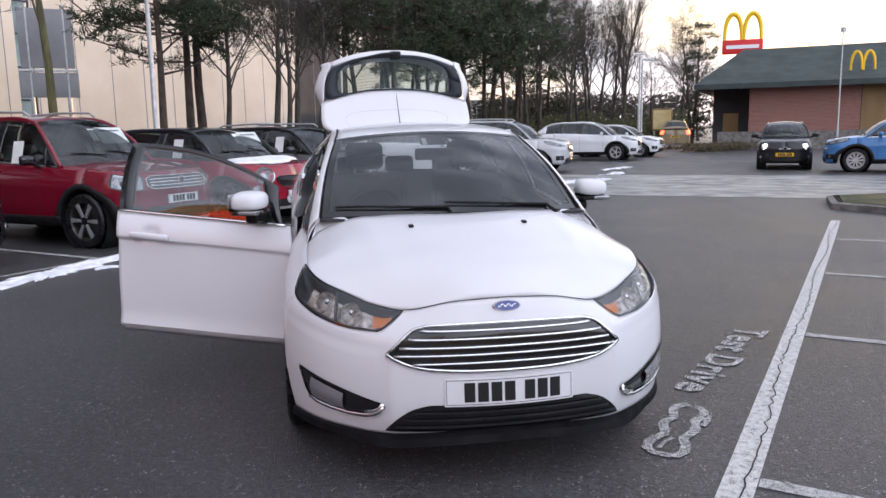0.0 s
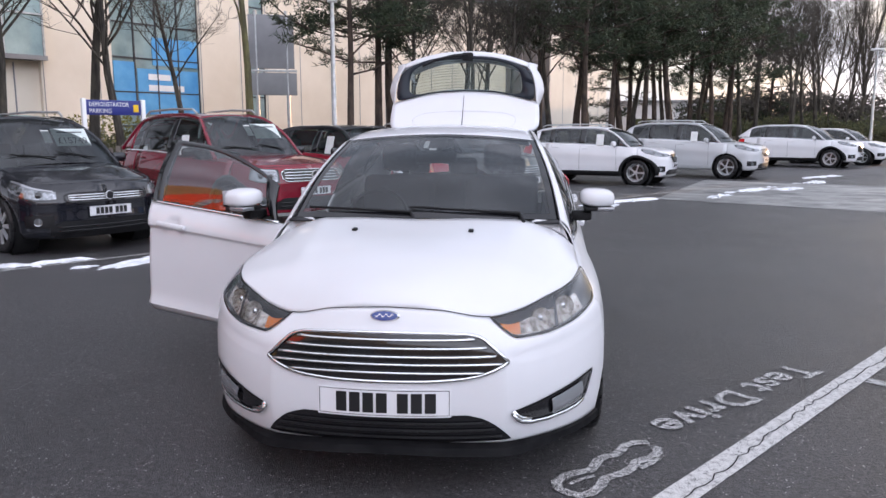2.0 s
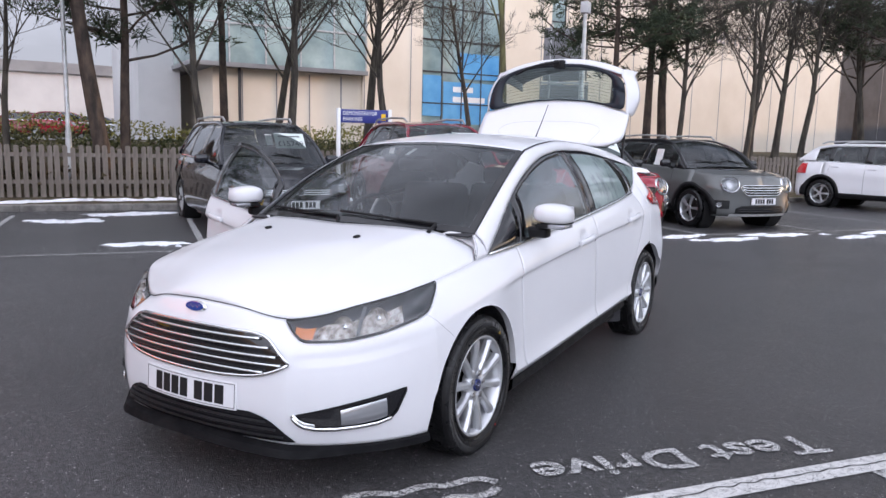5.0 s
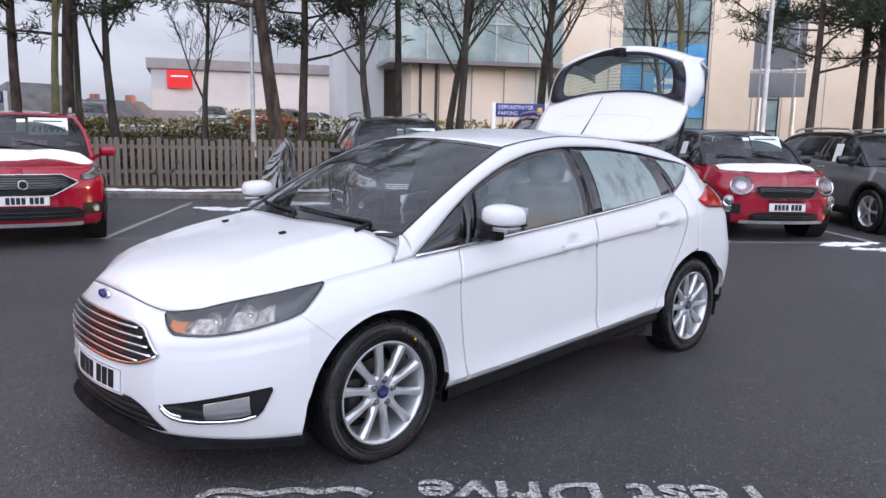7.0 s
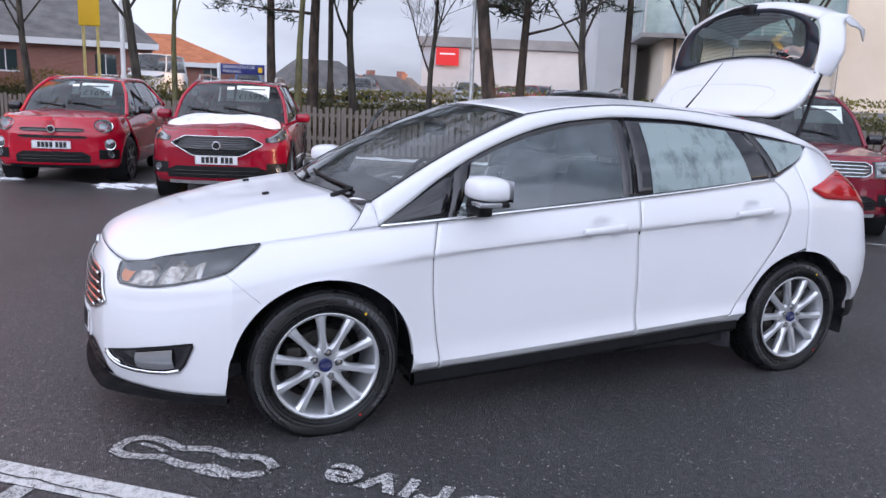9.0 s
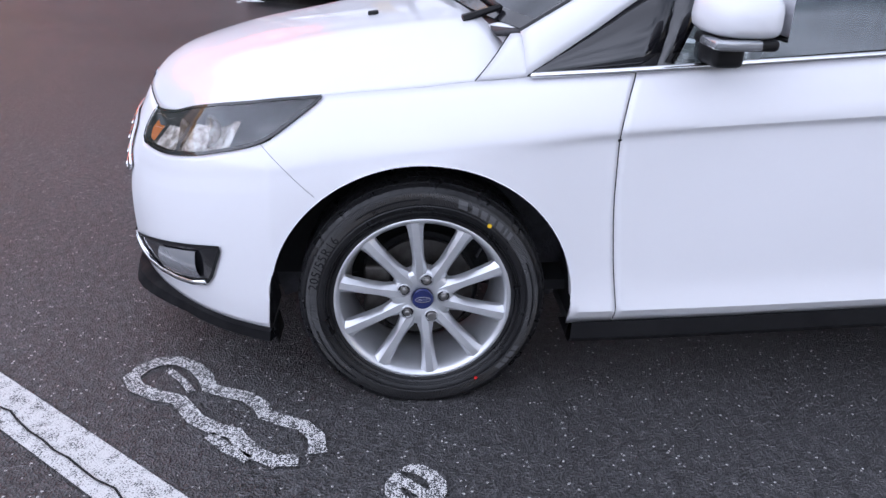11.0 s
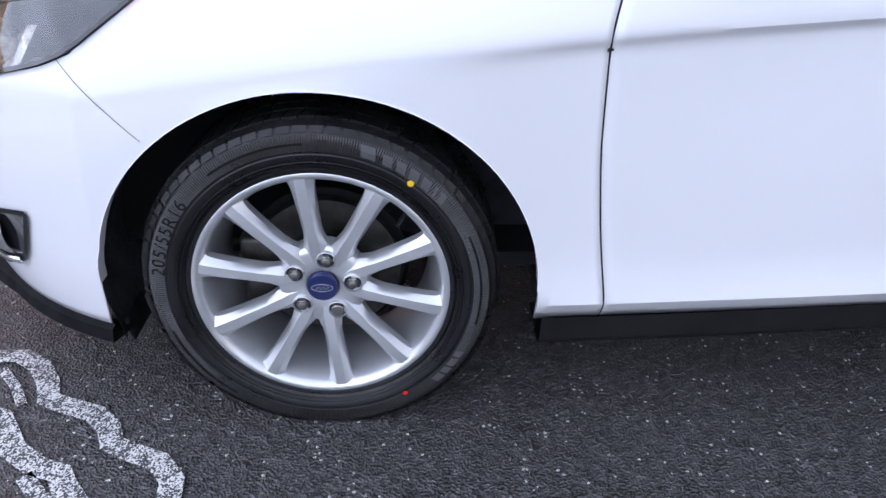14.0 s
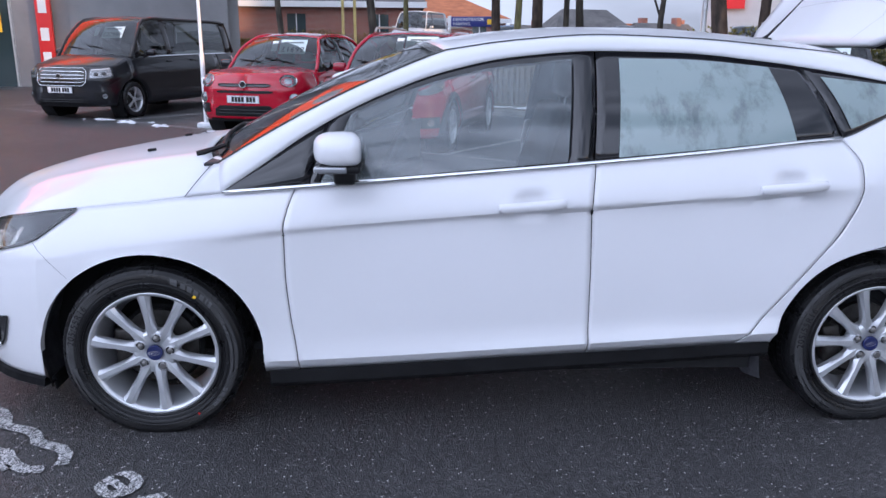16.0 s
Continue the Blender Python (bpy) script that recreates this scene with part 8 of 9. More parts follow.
def pine_tree(seed, h, r0, clear, width, name="pine_tree", label="dark green pine with bare lower trunk"):
    rn = random.Random(seed)
    wood, green = Geo(), Geo()
    pts, p, d = [Vector((0, 0, -0.3))], Vector((0, 0, -0.3)), Vector((rn.uniform(-0.1, 0.1), rn.uniform(-0.1, 0.1), 1))
    for i in range(8):
        d = (d + Vector((rn.uniform(-1, 1), rn.uniform(-1, 1), 1.2)) * 0.06).normalized()
        p = p + d * h / 8
        pts.append(p.copy())
    radii = [r0 * 1.25] + [r0 * (1 - 0.85 * i / 8) for i in range(1, 9)]
    wood.tube(pts, radii, 10, caps=False)

    def tuft(c, size):
        for _ in range(17):
            v = Vector((rn.gauss(0, 1), rn.gauss(0, 1), rn.gauss(0.35, 0.8))).normalized()
            s = v.orthogonal().normalized() * size * 0.055
            s = Matrix.Rotation(rn.uniform(0, 6.28), 3, v) @ s
            o = c + Vector((rn.uniform(-1, 1), rn.uniform(-1, 1), rn.uniform(-0.6, 0.6))) * size * 0.45
            e = o + v * size * rn.uniform(0.55, 1.0)
            green.add([o - s, o + s, e], [(0, 1, 2)])
    for i in range(26):
        t = clear + (1 - clear) * ((i + rn.random()) / 26)
        k = min(int(t * 8), 7)
        c = pts[k].lerp(pts[k + 1], t * 8 - k)
        a = 2.4 * i + rn.uniform(-0.5, 0.5)
        ln = width * (0.35 + 0.75 * math.sin(math.pi * min(1, 0.18 + 0.82 * (1 - (t - clear) / (1 - clear))) * 0.62)) * rn.uniform(0.6, 1.15)
        e, dd, lp = c.copy(), Vector((math.cos(a), math.sin(a), rn.uniform(-0.15, 0.35))), [c.copy()]
        for j in range(4):
            dd = (dd + Vector((rn.uniform(-1, 1), rn.uniform(-1, 1), rn.uniform(-0.6, 0.9))) * 0.22).normalized()
            e = e + dd * ln / 4
            lp.append(e.copy())
            if j > 0:
                for _ in range(4):
                    b = e + Vector((rn.uniform(-1, 1), rn.uniform(-1, 1), rn.uniform(-0.4, 0.7))) * (0.22 + 0.14 * ln)
                    wood.tube([e, b], [0.012, 0.005], 3, caps=False)
                    tuft(b, rn.uniform(0.26, 0.42))
                    tuft(b + Vector((rn.uniform(-0.3, 0.3), rn.uniform(-0.3, 0.3), rn.uniform(0, 0.25))), rn.uniform(0.22, 0.36))
        wood.tube(lp, [radii[k] * 0.38, radii[k] * 0.28, 0.03, 0.022, 0.012], 5, caps=False)
    t = thing(name, label, "tree", group="trees along the verge")
    wood.mesh("trunk", pine_bark, t)
    green.mesh("crown", needles, t, "dark green needles", smooth=False)
    return t


B = [bare_tree(3, 8.6, 0.125, 0.37, 1.0, "bare_tree", "leafless grey tree behind the picket fence", bark), bare_tree(11, 9.0, 0.130, 0.36, 0.95, "bare_tree", "leafless grey tree behind the picket fence", bark),
     bare_tree(17, 8.0, 0.11, 0.40, 1.0, "bare_tree", "leafless grey tree behind the picket fence", bark), bare_tree(29, 5.6, 0.085, 0.34, 0.8, "small_bare_tree", "small forked leafless tree behind the fence", bark, 6)]
Y = bare_tree(41, 9.5, 0.12, 0.45, 0.5, "young_tree", "leafless young tree with greenish yellow trunk", moss_bark, 8)
PO = bare_tree(53, 13.0, 0.17, 0.18, 0.32, "poplar_tree", "tall narrow leafless poplar in the distance", bark, 14)
PI = [pine_tree(61, 10.0, 0.14, 0.36, 2.6), pine_tree(67, 9.4, 0.125, 0.32, 2.3), pine_tree(71, 11.0, 0.175, 0.32, 3.0), pine_tree(77, 10.5, 0.13, 0.50, 2.2)]
CO = pine_tree(83, 11.5, 0.18, 0.10, 2.2, "conifer_tree", "dark conifer near the restaurant roof sign")
used = set()


def plant(src, x, y, s=1.0, spin=0.0, z=None):
    r = Vector((x, y, 0)) - ROW_P
    b = -r.dot(ROW_N)
    z0 = (0.1 + min(max(b - 7.5, 0) * 0.14, 0.95)) if z is None else z
    m = Matrix.Translation((x, y, z0)) @ Matrix.Rotation(spin, 4, "Z") @ Matrix.Scale(s, 4)
    if src.name not in used:
        used.add(src.name)
        src.matrix_world = m
        return src
    c = copy_thing(src, Matrix.Translation((x, y, z0)) @ Matrix.Rotation(spin, 4, "Z"))
    c.scale = (s, s, s)
    return c


rn = random.Random(7)
for kind, x, y, s in ((PI[2], -11.7, 7.3, 1.05), (PI[1], -12.3, 8.2, 1.0), (B[2], -10.8, 9.2, 1.0), (PI[3], -12.7, 11.45, 0.95), (B[0], -12.0, 12.7, 0.95), (B[1], -10.9, 12.05, 1.0), (B[1], -10.2, 14.25, 1.05), (B[2], -9.2, 14.0, 1.05), (B[0], -13.2, 25.9, 1.0), (Y, -6.6, 15.5, 1.0),
                      (PI[1], -4.7, 18.9, 1.0), (PI[0], -4.4, 21.3, 1.05), (PI[2], -4.2, 22.5, 0.95), (B[2], -3.2, 20.6, 0.95), (B[3], -1.5, 21.6, 1.3), (B[1], -1.9, 25.4, 1.05), (B[0], -1.25, 26.8, 1.05), (B[2], -0.4, 26.4, 1.1), (B[1], 1.5, 29.3, 1.1), (PI[0], 2.8, 27.6, 1.1),
                      (PI[1], 4.3, 32.0, 1.15), (PI[2], 5.2, 35.6, 1.0), (PI[0], 5.9, 33.2, 1.1), (PI[1], 7.2, 38.1, 1.2), (PI[2], 7.5, 34.4, 1.05), (PI[0], 9.5, 40.9, 1.15), (PI[1], 10.3, 38.8, 1.2), (PI[2], 12.0, 42.9, 1.1), (PI[0], 11.6, 40.4, 1.0), (PI[1], 1.0, 33.5, 1.2), (B[1], 3.4, 34.5, 1.2), (B[0], 6.2, 39.5, 1.25), (B[2], 8.6, 43.5, 1.3), (B[1], 11.0, 46.0, 1.25), (B[0], 13.4, 45.0, 1.2), (B[2], 16.5, 53.0, 1.3), (B[0], 19.2, 54.0, 1.3), (B[1], 22.3, 57.5, 1.3), (PO, 23.5, 60.0, 1.0), (CO, 12.5, 52.0, 0.95), (CO, 6.0, 48.0, 1.0), (CO, 20.5, 63.0, 1.0), (PI[2], 3.0, 37.5, 1.15), (PI[0], 6.5, 43.0, 1.2),
                      (B[1], 15.2, 48.2, 1.25), (B[0], 17.9, 50.0, 1.3), (B[2], 20.5, 55.0, 1.3), (PO, 28.0, 64.0, 1.15), (PO, 26.0, 62.0, 1.0), (PO, 31.0, 70.0, 1.1), (B[1], 24.0, 60.0, 1.3), (B[0], 36.0, 68.0, 1.2), (B[2], 33.5, 60.0, 1.1),
                      (B[1], -19.6, 0.15, 1.15), (Y, -18.6, 1.0, 0.8), (PI[0], -17.2, 3.3, 1.0), (Y, -15.2, 3.55, 0.9), (PI[2], -16.8, 4.25, 0.95), (B[3], -17.1, 5.65, 1.55), (B[3], -14.4, 6.75, 1.1),
                      (B[2], -20.3, -2.6, 1.05), (B[0], -28.5, -7.1, 1.0), (B[1], -25.0, -5.5, 0.9), (CO, 28.4, 51.6, 0.80), (B[1], 27.5, 50.0, 1.1), (B[2], 25.5, 52.0, 0.9)):
    plant(kind, x, y, s, rn.uniform(0, 6.28))


def leafy(name, label, pts, width, height, n, mat, seed, size=0.10):
    """A hedge of many small leaves and shoots along a line."""
    rg = random.Random(seed)
    g = Geo()
    for _ in range(n):
        k = rg.random() * (len(pts) - 1)
        i = int(k)
        p = Vector(pts[i]).lerp(Vector(pts[i + 1]), k - i)
        lump = 0.6 + 0.4 * noise.noise(Vector((p.x * 0.5, p.y * 0.5, seed)))
        o = p + Vector((rg.uniform(-1, 1) * width, rg.uniform(-1, 1) * width, height * lump * rg.random() ** 0.7))
        v = Vector((rg.gauss(0, 1), rg.gauss(0, 1), rg.gauss(0.4, 1))).normalized() * size * rg.uniform(0.6, 1.4)
        s = v.orthogonal().normalized() * size * 0.38
        g.add([o - s, o + v * 0.5 - s * 0.3, o + v, o + s], [(0, 1, 2, 3)])
    return tagged(g.mesh(name, mat, smooth=False), label, "hedge", kind="stuff")


leafy("hedge", "scrubby low hedge along the bank top", [off(a, 12.5 + 0.6 * math.sin(a), 0.75) for a in range(-18, 16, 2)], 0.9, 0.95, 11000, hedge_leaf, 5)
leafy("hedge", "yellowish low hedge along the bank", [off(a, 16.5, 1.0) for a in range(-30, 14, 2)], 0.9, 1.15, 11000, yellow_leaf, 6)
leafy("dead_grass", "dry dead stalks on the bank behind the fence", [off(a, 8.9, 0.15) for a in range(-14, 26, 2)], 1.2, 0.85, 11000, verge_mat, 8, 0.16)
leafy("hedge", "dark low hedge beside the far lane", [(10, 50, 0), (16, 54, 0), (22, 59, 0), (29, 62, 0), (34, 64, 0)], 1.6, 3.4, 12000, hedge_leaf, 9, 0.24)
leafy("thicket", "tall brown leafless thicket behind the far lane", [(15, 62, 0), (20, 66, 0), (27, 69, 0), (34, 72, 0), (41, 74, 0)], 2.4, 7.0, 15000, bark, 12, 0.40)
leafy("shrub_bed", "low brown shrubs beside the far lane", [(19.0, 33.5, 0), (21, 35, 0), (23.5, 36, 0)], 0.9, 0.7, 2500, verge_mat, 10, 0.14)

# ---- buildings ----
def shell_box(name, label, corner, direction, length, depth, h, wall_mat, z0=0.0, cat="building"):
    """A building: its front wall starts at corner and runs along direction; local x along the front, y inwards."""
    a = math.atan2(direction[1], direction[0])
    e = thing(name, label, cat, at=Matrix.Translation((*corner, z0)) @ Matrix.Rotation(a, 4, "Z"))
    return e


def put(geo, name, mat, parent, label="", **kw):
    o = geo.mesh(name, mat, parent, label, **kw)
    o.matrix_world = parent.matrix_world.copy()
    return o


def leisure_centre():
    # The front faces the car park: local y is negative outside
    e = shell_box("leisure_building", "cream rendered building with glazed bays behind the trees", (-27.0, 20.27), (0.5, 0.866), 72, 25, 11.5, cream_stucco)
    H2 = 11.8
    for x0, x1, mat, lab in ((10.8, 14.3, cream_stucco, ""), (19.4, 22.9, cream_stucco, ""), (24.0, 51.0, cream_stucco, ""), (51.0, 59.0, cladding_dark, "dark clad wall"), (59.0, 72.0, cream_stucco, "")):
        w = put(Geo().box(x0, x1, 0, 0.4, 0, H2 if mat is cream_stucco else H2 - 0.6), "wall", mat, e, lab, smooth=False)
        x = x0 + 0.1
        while x < x1:
            put(Geo().box(x - 0.02, x + 0.02, -0.012, 0.0, 0, H2 - 0.3), "panel_joint", cladding_grey, w, smooth=False)
            x += 2.7
    # recessed ground floor with a glazed box above
    w = put(Geo().box(3.5, 10.8, 0.25, 0.6, 0, 4.6).box(3.2, 3.5, 0.25, 12, 0, 4.6), "wall", cream_stucco, e, "cream lower wall", smooth=False)
    for x in (4.6, 6.3, 8.0, 9.7):
        put(Geo().box(x - 0.03, x + 0.03, 0.23, 0.25, 0, 4.5), "panel_joint", cladding_grey, w, smooth=False)
    put(Geo().box(2.0, 10.9, -0.5, 12, 4.6, 4.80), "soffit", cladding_grey, e, smooth=False)
    gb = put(Geo().box(2.1, 10.8, -0.4, 12, 4.80, H2), "glazed_bay", facade_glass, e, "glazed bay in painted sky tones", smooth=False)
    for x in lin(2.1, 10.8, 6):
        put(Geo().box(x - 0.04, x + 0.04, -0.46, -0.40, 4.80, H2), "mullion", galvanised, gb, smooth=False)
    for z in (6.6, 8.6, 10.4):
        put(Geo().box(2.1, 10.8, -0.46, -0.40, z - 0.04, z + 0.04), "transom", galvanised, gb, smooth=False)
    put(Geo().box(0.4, 2.4, 3.8, 4.2, 0, 11.0), "side_wall", cladding_pale, e, smooth=False)
    put(Geo().box(0.4, 0.7, 4.2, 14, 0, 11.0), "side_wall", cladding_pale, e, smooth=False)
    for x in (3.6, 4.4):
        put(Geo().box(x - 0.06, x + 0.06, -0.1, 0.02, 0, 4.6), "column", cladding_dark, e, smooth=False)
    # glazed entrance with blue posters
    for x0, x1 in ((14.3, 19.4), (22.9, 24.0)):
        g2 = put(Geo().box(x0, x1, 0.15, 0.3, 0, H2), "glazed_entrance", facade_glass, e, "tall glazed entrance", smooth=False)
        for x in lin(x0, x1, 5 if x1 - x0 > 3 else 2):
            put(Geo().box(x - 0.035, x + 0.035, 0.08, 0.15, 0, H2), "mullion", cladding_dark, g2, smooth=False)
        for z in (1.7, 3.4, 5.1, 6.8, 8.5, 10.2):
            put(Geo().box(x0, x1, 0.09, 0.15, z - 0.035, z + 0.035), "transom", cladding_dark, g2, smooth=False)
        if x1 - x0 > 3:
            for a, b, z0, z1 in ((14.4, 15.6, 2.7, 4.9), (15.7, 19.3, 2.3, 4.6), (16.6, 19.3, 4.8, 6.2)):
                put(Geo().box(a, b, 0.10, 0.145, z0, z1), "poster", poster_blue, g2, "large blue poster in the glazing", smooth=False)
            put(Geo().box(16.3, 17.6, 0.09, 0.10, 4.05, 4.35), "poster_writing", sign_white, g2, smooth=False)
            put(Geo().box(16.3, 18.4, 0.09, 0.10, 3.5, 3.8), "poster_writing", sign_white, g2, smooth=False)
    put(Geo().box(2.1, 72, 0.3, 25, H2 - 0.1, H2 + 0.1), "roof", cladding_grey, e, smooth=False)
    put(Geo().box(71.6, 72, 0.4, 25, 0, H2), "side_wall", cream_stucco, e, smooth=False)
    v, f = lettering("Centre", 1.5)
    put(Geo().add([(p[0] + 36.0, -0.06, p[1] + 8.3) for p in v], f), "wall_letters", cladding_grey, e, "grey wall letters reading Centre", smooth=False)
    # low planters and bins by the wall
    for x in (11.6, 12.4):
        put(Geo().rbox(x, x + 0.6, -1.2, -0.6, 0, 1.6, 0.05), "cabinet", cladding_grey, e)


leisure_centre()


def gabled(name, label, cx, cy, turn, w, d, eave, ridge, wall, roofm, z0=0.0, windows=4, hip=0.0):
    e = thing(name, label, "house", at=Matrix.Translation((cx, cy, z0)) @ Matrix.Rotation(turn, 4, "Z"))
    put(Geo().add([(-w, -d, 0), (w, -d, 0), (w, d, 0), (-w, d, 0), (-w, -d, eave), (w, -d, eave), (w, d, eave), (-w, d, eave), (-w + hip, 0, ridge - 0.1), (w - hip, 0, ridge - 0.1)],
                  [(0, 1, 5, 4), (2, 3, 7, 6), (1, 2, 6, 9, 5), (3, 0, 4, 8, 7)]), "wall", wall, e, smooth=False)
    o = 0.4
    k = (ridge - eave) / d
    put(Geo().add([(-w - o, -d - o, eave - k * o), (w + o, -d - o, eave - k * o), (w + o - hip, 0, ridge), (-w - o + hip, 0, ridge), (w + o, d + o, eave - k * o), (-w - o, d + o, eave - k * o)],
                  [(0, 1, 2, 3), (2, 4, 5, 3)] + ([(0, 3, 5), (1, 4, 2)] if hip else [])), "roof", roofm, e, smooth=False, solid=0.18)
    put(Geo().box(-w - o, w + o, -d - o - 0.05, -d - o + 0.02, eave - k * o - 0.35, eave - k * o + 0.02), "fascia_board", sign_white, e, smooth=False)
    for i in range(windows):
        x = -w + (i + 0.5) * 2 * w / windows
        wd = put(Geo().box(x - 0.6, x + 0.6, -d - 0.03, -d + 0.02, eave * 0.35, eave * 0.35 + 1.2), "window", shop_glass, e, smooth=False)
        put(Geo().box(x - 0.7, x + 0.7, -d - 0.06, -d - 0.03, eave * 0.35 - 0.1, eave * 0.35).box(x - 0.03, x + 0.03, -d - 0.05, -d - 0.03, eave * 0.35, eave * 0.35 + 1.2), "window_frame", sign_white, wd, smooth=False)
    if hip == 0:
        put(Geo().box(w * 0.5, w * 0.5 + 0.6, -0.3, 0.3, ridge - 0.6, ridge + 0.5), "chimney", red_brick, e, smooth=False)
    return e


# town edge beyond the bank
r90 = radians(90)
gabled("brick_store", "long brick store with dark roof and white fascia", -56, -17, -r90 + math.pi, 19, 7, 3.3, 6.6, red_brick, roof_grey, 1.0, 7, hip=3.0)
gabled("orange_roofed_hall", "low hall with a broad orange tiled roof", -72, 0.5, -r90 + math.pi, 9.0, 9, 2.7, 5.3, red_brick, roof_orange, 1.0, 4, hip=5.0)
gabled("terraced_house", "brick house with dark hipped roof", -56, 14.5, radians(100), 3.4, 3, 2.2, 4.2, red_brick, roof_grey, -0.1, 2, hip=2.0)
for i, (x, y) in enumerate(((-66, 20.5), (-65, 23.5), (-70, 26), (-74, 13), (-70, 9.5))):
    gabled("far_house", "small brick house with tiled roof beyond the car park", x, y, radians(110 + 12 * i), 3.2, 2.6, 1.8, 3.6, red_brick, roof_grey if i % 2 else roof_orange, -0.2, 2)
# retail warehouse with a red square sign
e = shell_box("retail_warehouse", "pale clad retail warehouse with red square sign", (-73.0, 30.0), (0.42, 0.907), 60, 30, 8, cladding_pale, 1.2)
put(Geo().box(0, 60, 0, 30, 0, 5.7), "wall", cladding_pale, e, smooth=False)
put(Geo().box(-0.4, 60.4, -0.4, 30, 5.7, 6.7), "parapet", cladding_grey, e, smooth=False)
put(Geo().box(0.0, 60, -0.12, 0.0, 0, 1.6), "plinth", cladding_grey, e, smooth=False)
sg = put(Geo().box(1.5, 3.9, -0.5, -0.3, 3.8, 5.6), "red_sign", sign_red, e, "red square sign with pale bars", smooth=False)
put(Geo().box(1.9, 3.5, -0.52, -0.5, 4.9, 5.05), "sign_bar", sign_white, sg, smooth=False)
# restaurant with a dark roof and yellow double arches
e = shell_box("restaurant", "brick restaurant with dark roof and yellow arches", (24.9, 38.1), (0.832, -0.555), 30, 14, 4, red_brick)
put(Geo().box(0, 5.8, 0, 14, 0, 3.9), "brick_wall", red_brick, e, "red brick wall", smooth=False)
put(Geo().box(5.8, 30, 0.05, 14, 0, 3.9), "timber_wall", timber_panel, e, "brown timber wall", smooth=False)
for x in lin(5.82, 30, 13):
    put(Geo().box(x - 0.02, x + 0.02, 0.0, 0.05, 0, 3.9), "panel_joint", cladding_dark, e, smooth=False)
put(Geo().add([(-3.0, -1.2, 3.75), (31, -1.2, 3.75), (31, 15, 3.75), (-3.0, 15, 3.75), (-0.6, 3.2, 6.0), (31, 3.2, 6.0), (31, 10.8, 6.0), (-0.6, 10.8, 6.0), (-3.0, -1.2, 3.45), (31, -1.2, 3.45), (-3.0, 15, 3.45)],
              [(0, 1, 5, 4), (2, 3, 7, 6), (3, 0, 4, 7), (4, 5, 6, 7), (8, 9, 1, 0), (10, 8, 0, 3), (1, 2, 6, 5)]), "roof", roof_slate, e, smooth=False)
dr = put(Geo().box(-2.2, 0.0, 2.5, 2.7, 0, 3.6), "side_wall", cladding_dark, e, smooth=False)
put(Geo().box(-1.6, -0.7, 2.44, 2.5, 0.05, 2.1), "door", timber_panel, dr, smooth=False)


def arches(parent, cx, y, z, w, h, t):
    for sgn in (-1, 1):
        pts = []
        for k in lin(0, math.pi, 22):
            pts.append((cx + sgn * w * 0.25 + math.cos(k) * w * 0.22, y, z + h * math.sin(k) ** 0.75))
        put(Geo().tube(pts, [t * (0.75 + 0.3 * math.sin(k)) for k in lin(0, math.pi, 22)], 8), "yellow_arch", arch_yellow, parent)


arches(e, 5.75, -0.35, 4.25, 1.25, 1.0, 0.08)
tot = thing("roof_sign", "red box sign under yellow double arches on a mast", "sign", at=Matrix.Translation((27.6, 43.6, 0)) @ Matrix.Rotation(radians(-28), 4, "Z"))
put(Geo().tube([(0, 0, 0), (0, 0, 6.0)], 0.14, 10), "mast", galvanised, tot)
put(Geo().rbox(-1.25, 1.25, -0.2, 0.2, 6.0, 6.9, 0.04), "red_board", sign_red, tot)
put(Geo().box(-1.0, 1.0, -0.23, -0.2, 6.32, 6.55), "writing_bar", sign_white, tot, smooth=False)
arches(tot, 0, 0, 6.9, 2.4, 1.65, 0.15)
# low wall, timber bin store, and a lane-side board
wl = tagged(mk("low_wall", *(lambda g: (g.v, g.f))(Geo().box(0, 9, 0, 0.35, 0, 1.0).turned(Matrix.Translation((22.2, 36.8, 0)) @ Matrix.Rotation(math.atan2(-0.555, 0.832), 4, "Z"))), kerb_stone, smooth=False), "low grey wall in front of the restaurant", "wall")
wl2 = tagged(mk("low_wall", *(lambda g: (g.v, g.f))(Geo().box(0, 30, 0, 0.35, 0, 0.95).turned(Matrix.Translation((29.0, 31.0, 0)) @ Matrix.Rotation(math.atan2(-0.555, 0.832), 4, "Z"))), kerb_stone, smooth=False), "low grey wall in front of the restaurant", "wall")
bd = thing("menu_board", "pale yellow menu board on posts beside the lane", "sign", at=Matrix.Translation((21.8, 43.0, 0)) @ Matrix.Rotation(radians(-25), 4, "Z"))
put(Geo().rbox(-0.65, 0.65, -0.12, 0.12, 1.1, 2.5, 0.05), "board", timber_panel, bd)
put(Geo().box(-0.55, 0.55, -0.14, -0.12, 1.2, 2.4), "panel", menu_orange, bd, smooth=False)
for x in (-0.5, 0.5):
    put(Geo().tube([(x, 0, 0), (x, 0, 1.12)], 0.06, 8), "post", galvanised, bd)
# far sheds with green doors at the end of the lane
e = shell_box("far_shed", "pale long shed with green doors in the distance", (4.0, 92.0), (0.95, -0.3), 22, 12, 4.5, cladding_pale)
put(Geo().box(0, 22, 0, 12, 0, 4.6), "wall", cladding_pale, e, smooth=False)
for x in (3, 9, 14, 18.5):
    put(Geo().box(x, x + 2.6, -0.08, 0, 0, 2.8), "door", hedge_leaf if x != 14 else shop_glass, e, smooth=False)
put(Geo().box(-0.3, 22.3, -0.3, 12.3, 4.6, 4.9), "roof", cladding_grey, e, smooth=False)
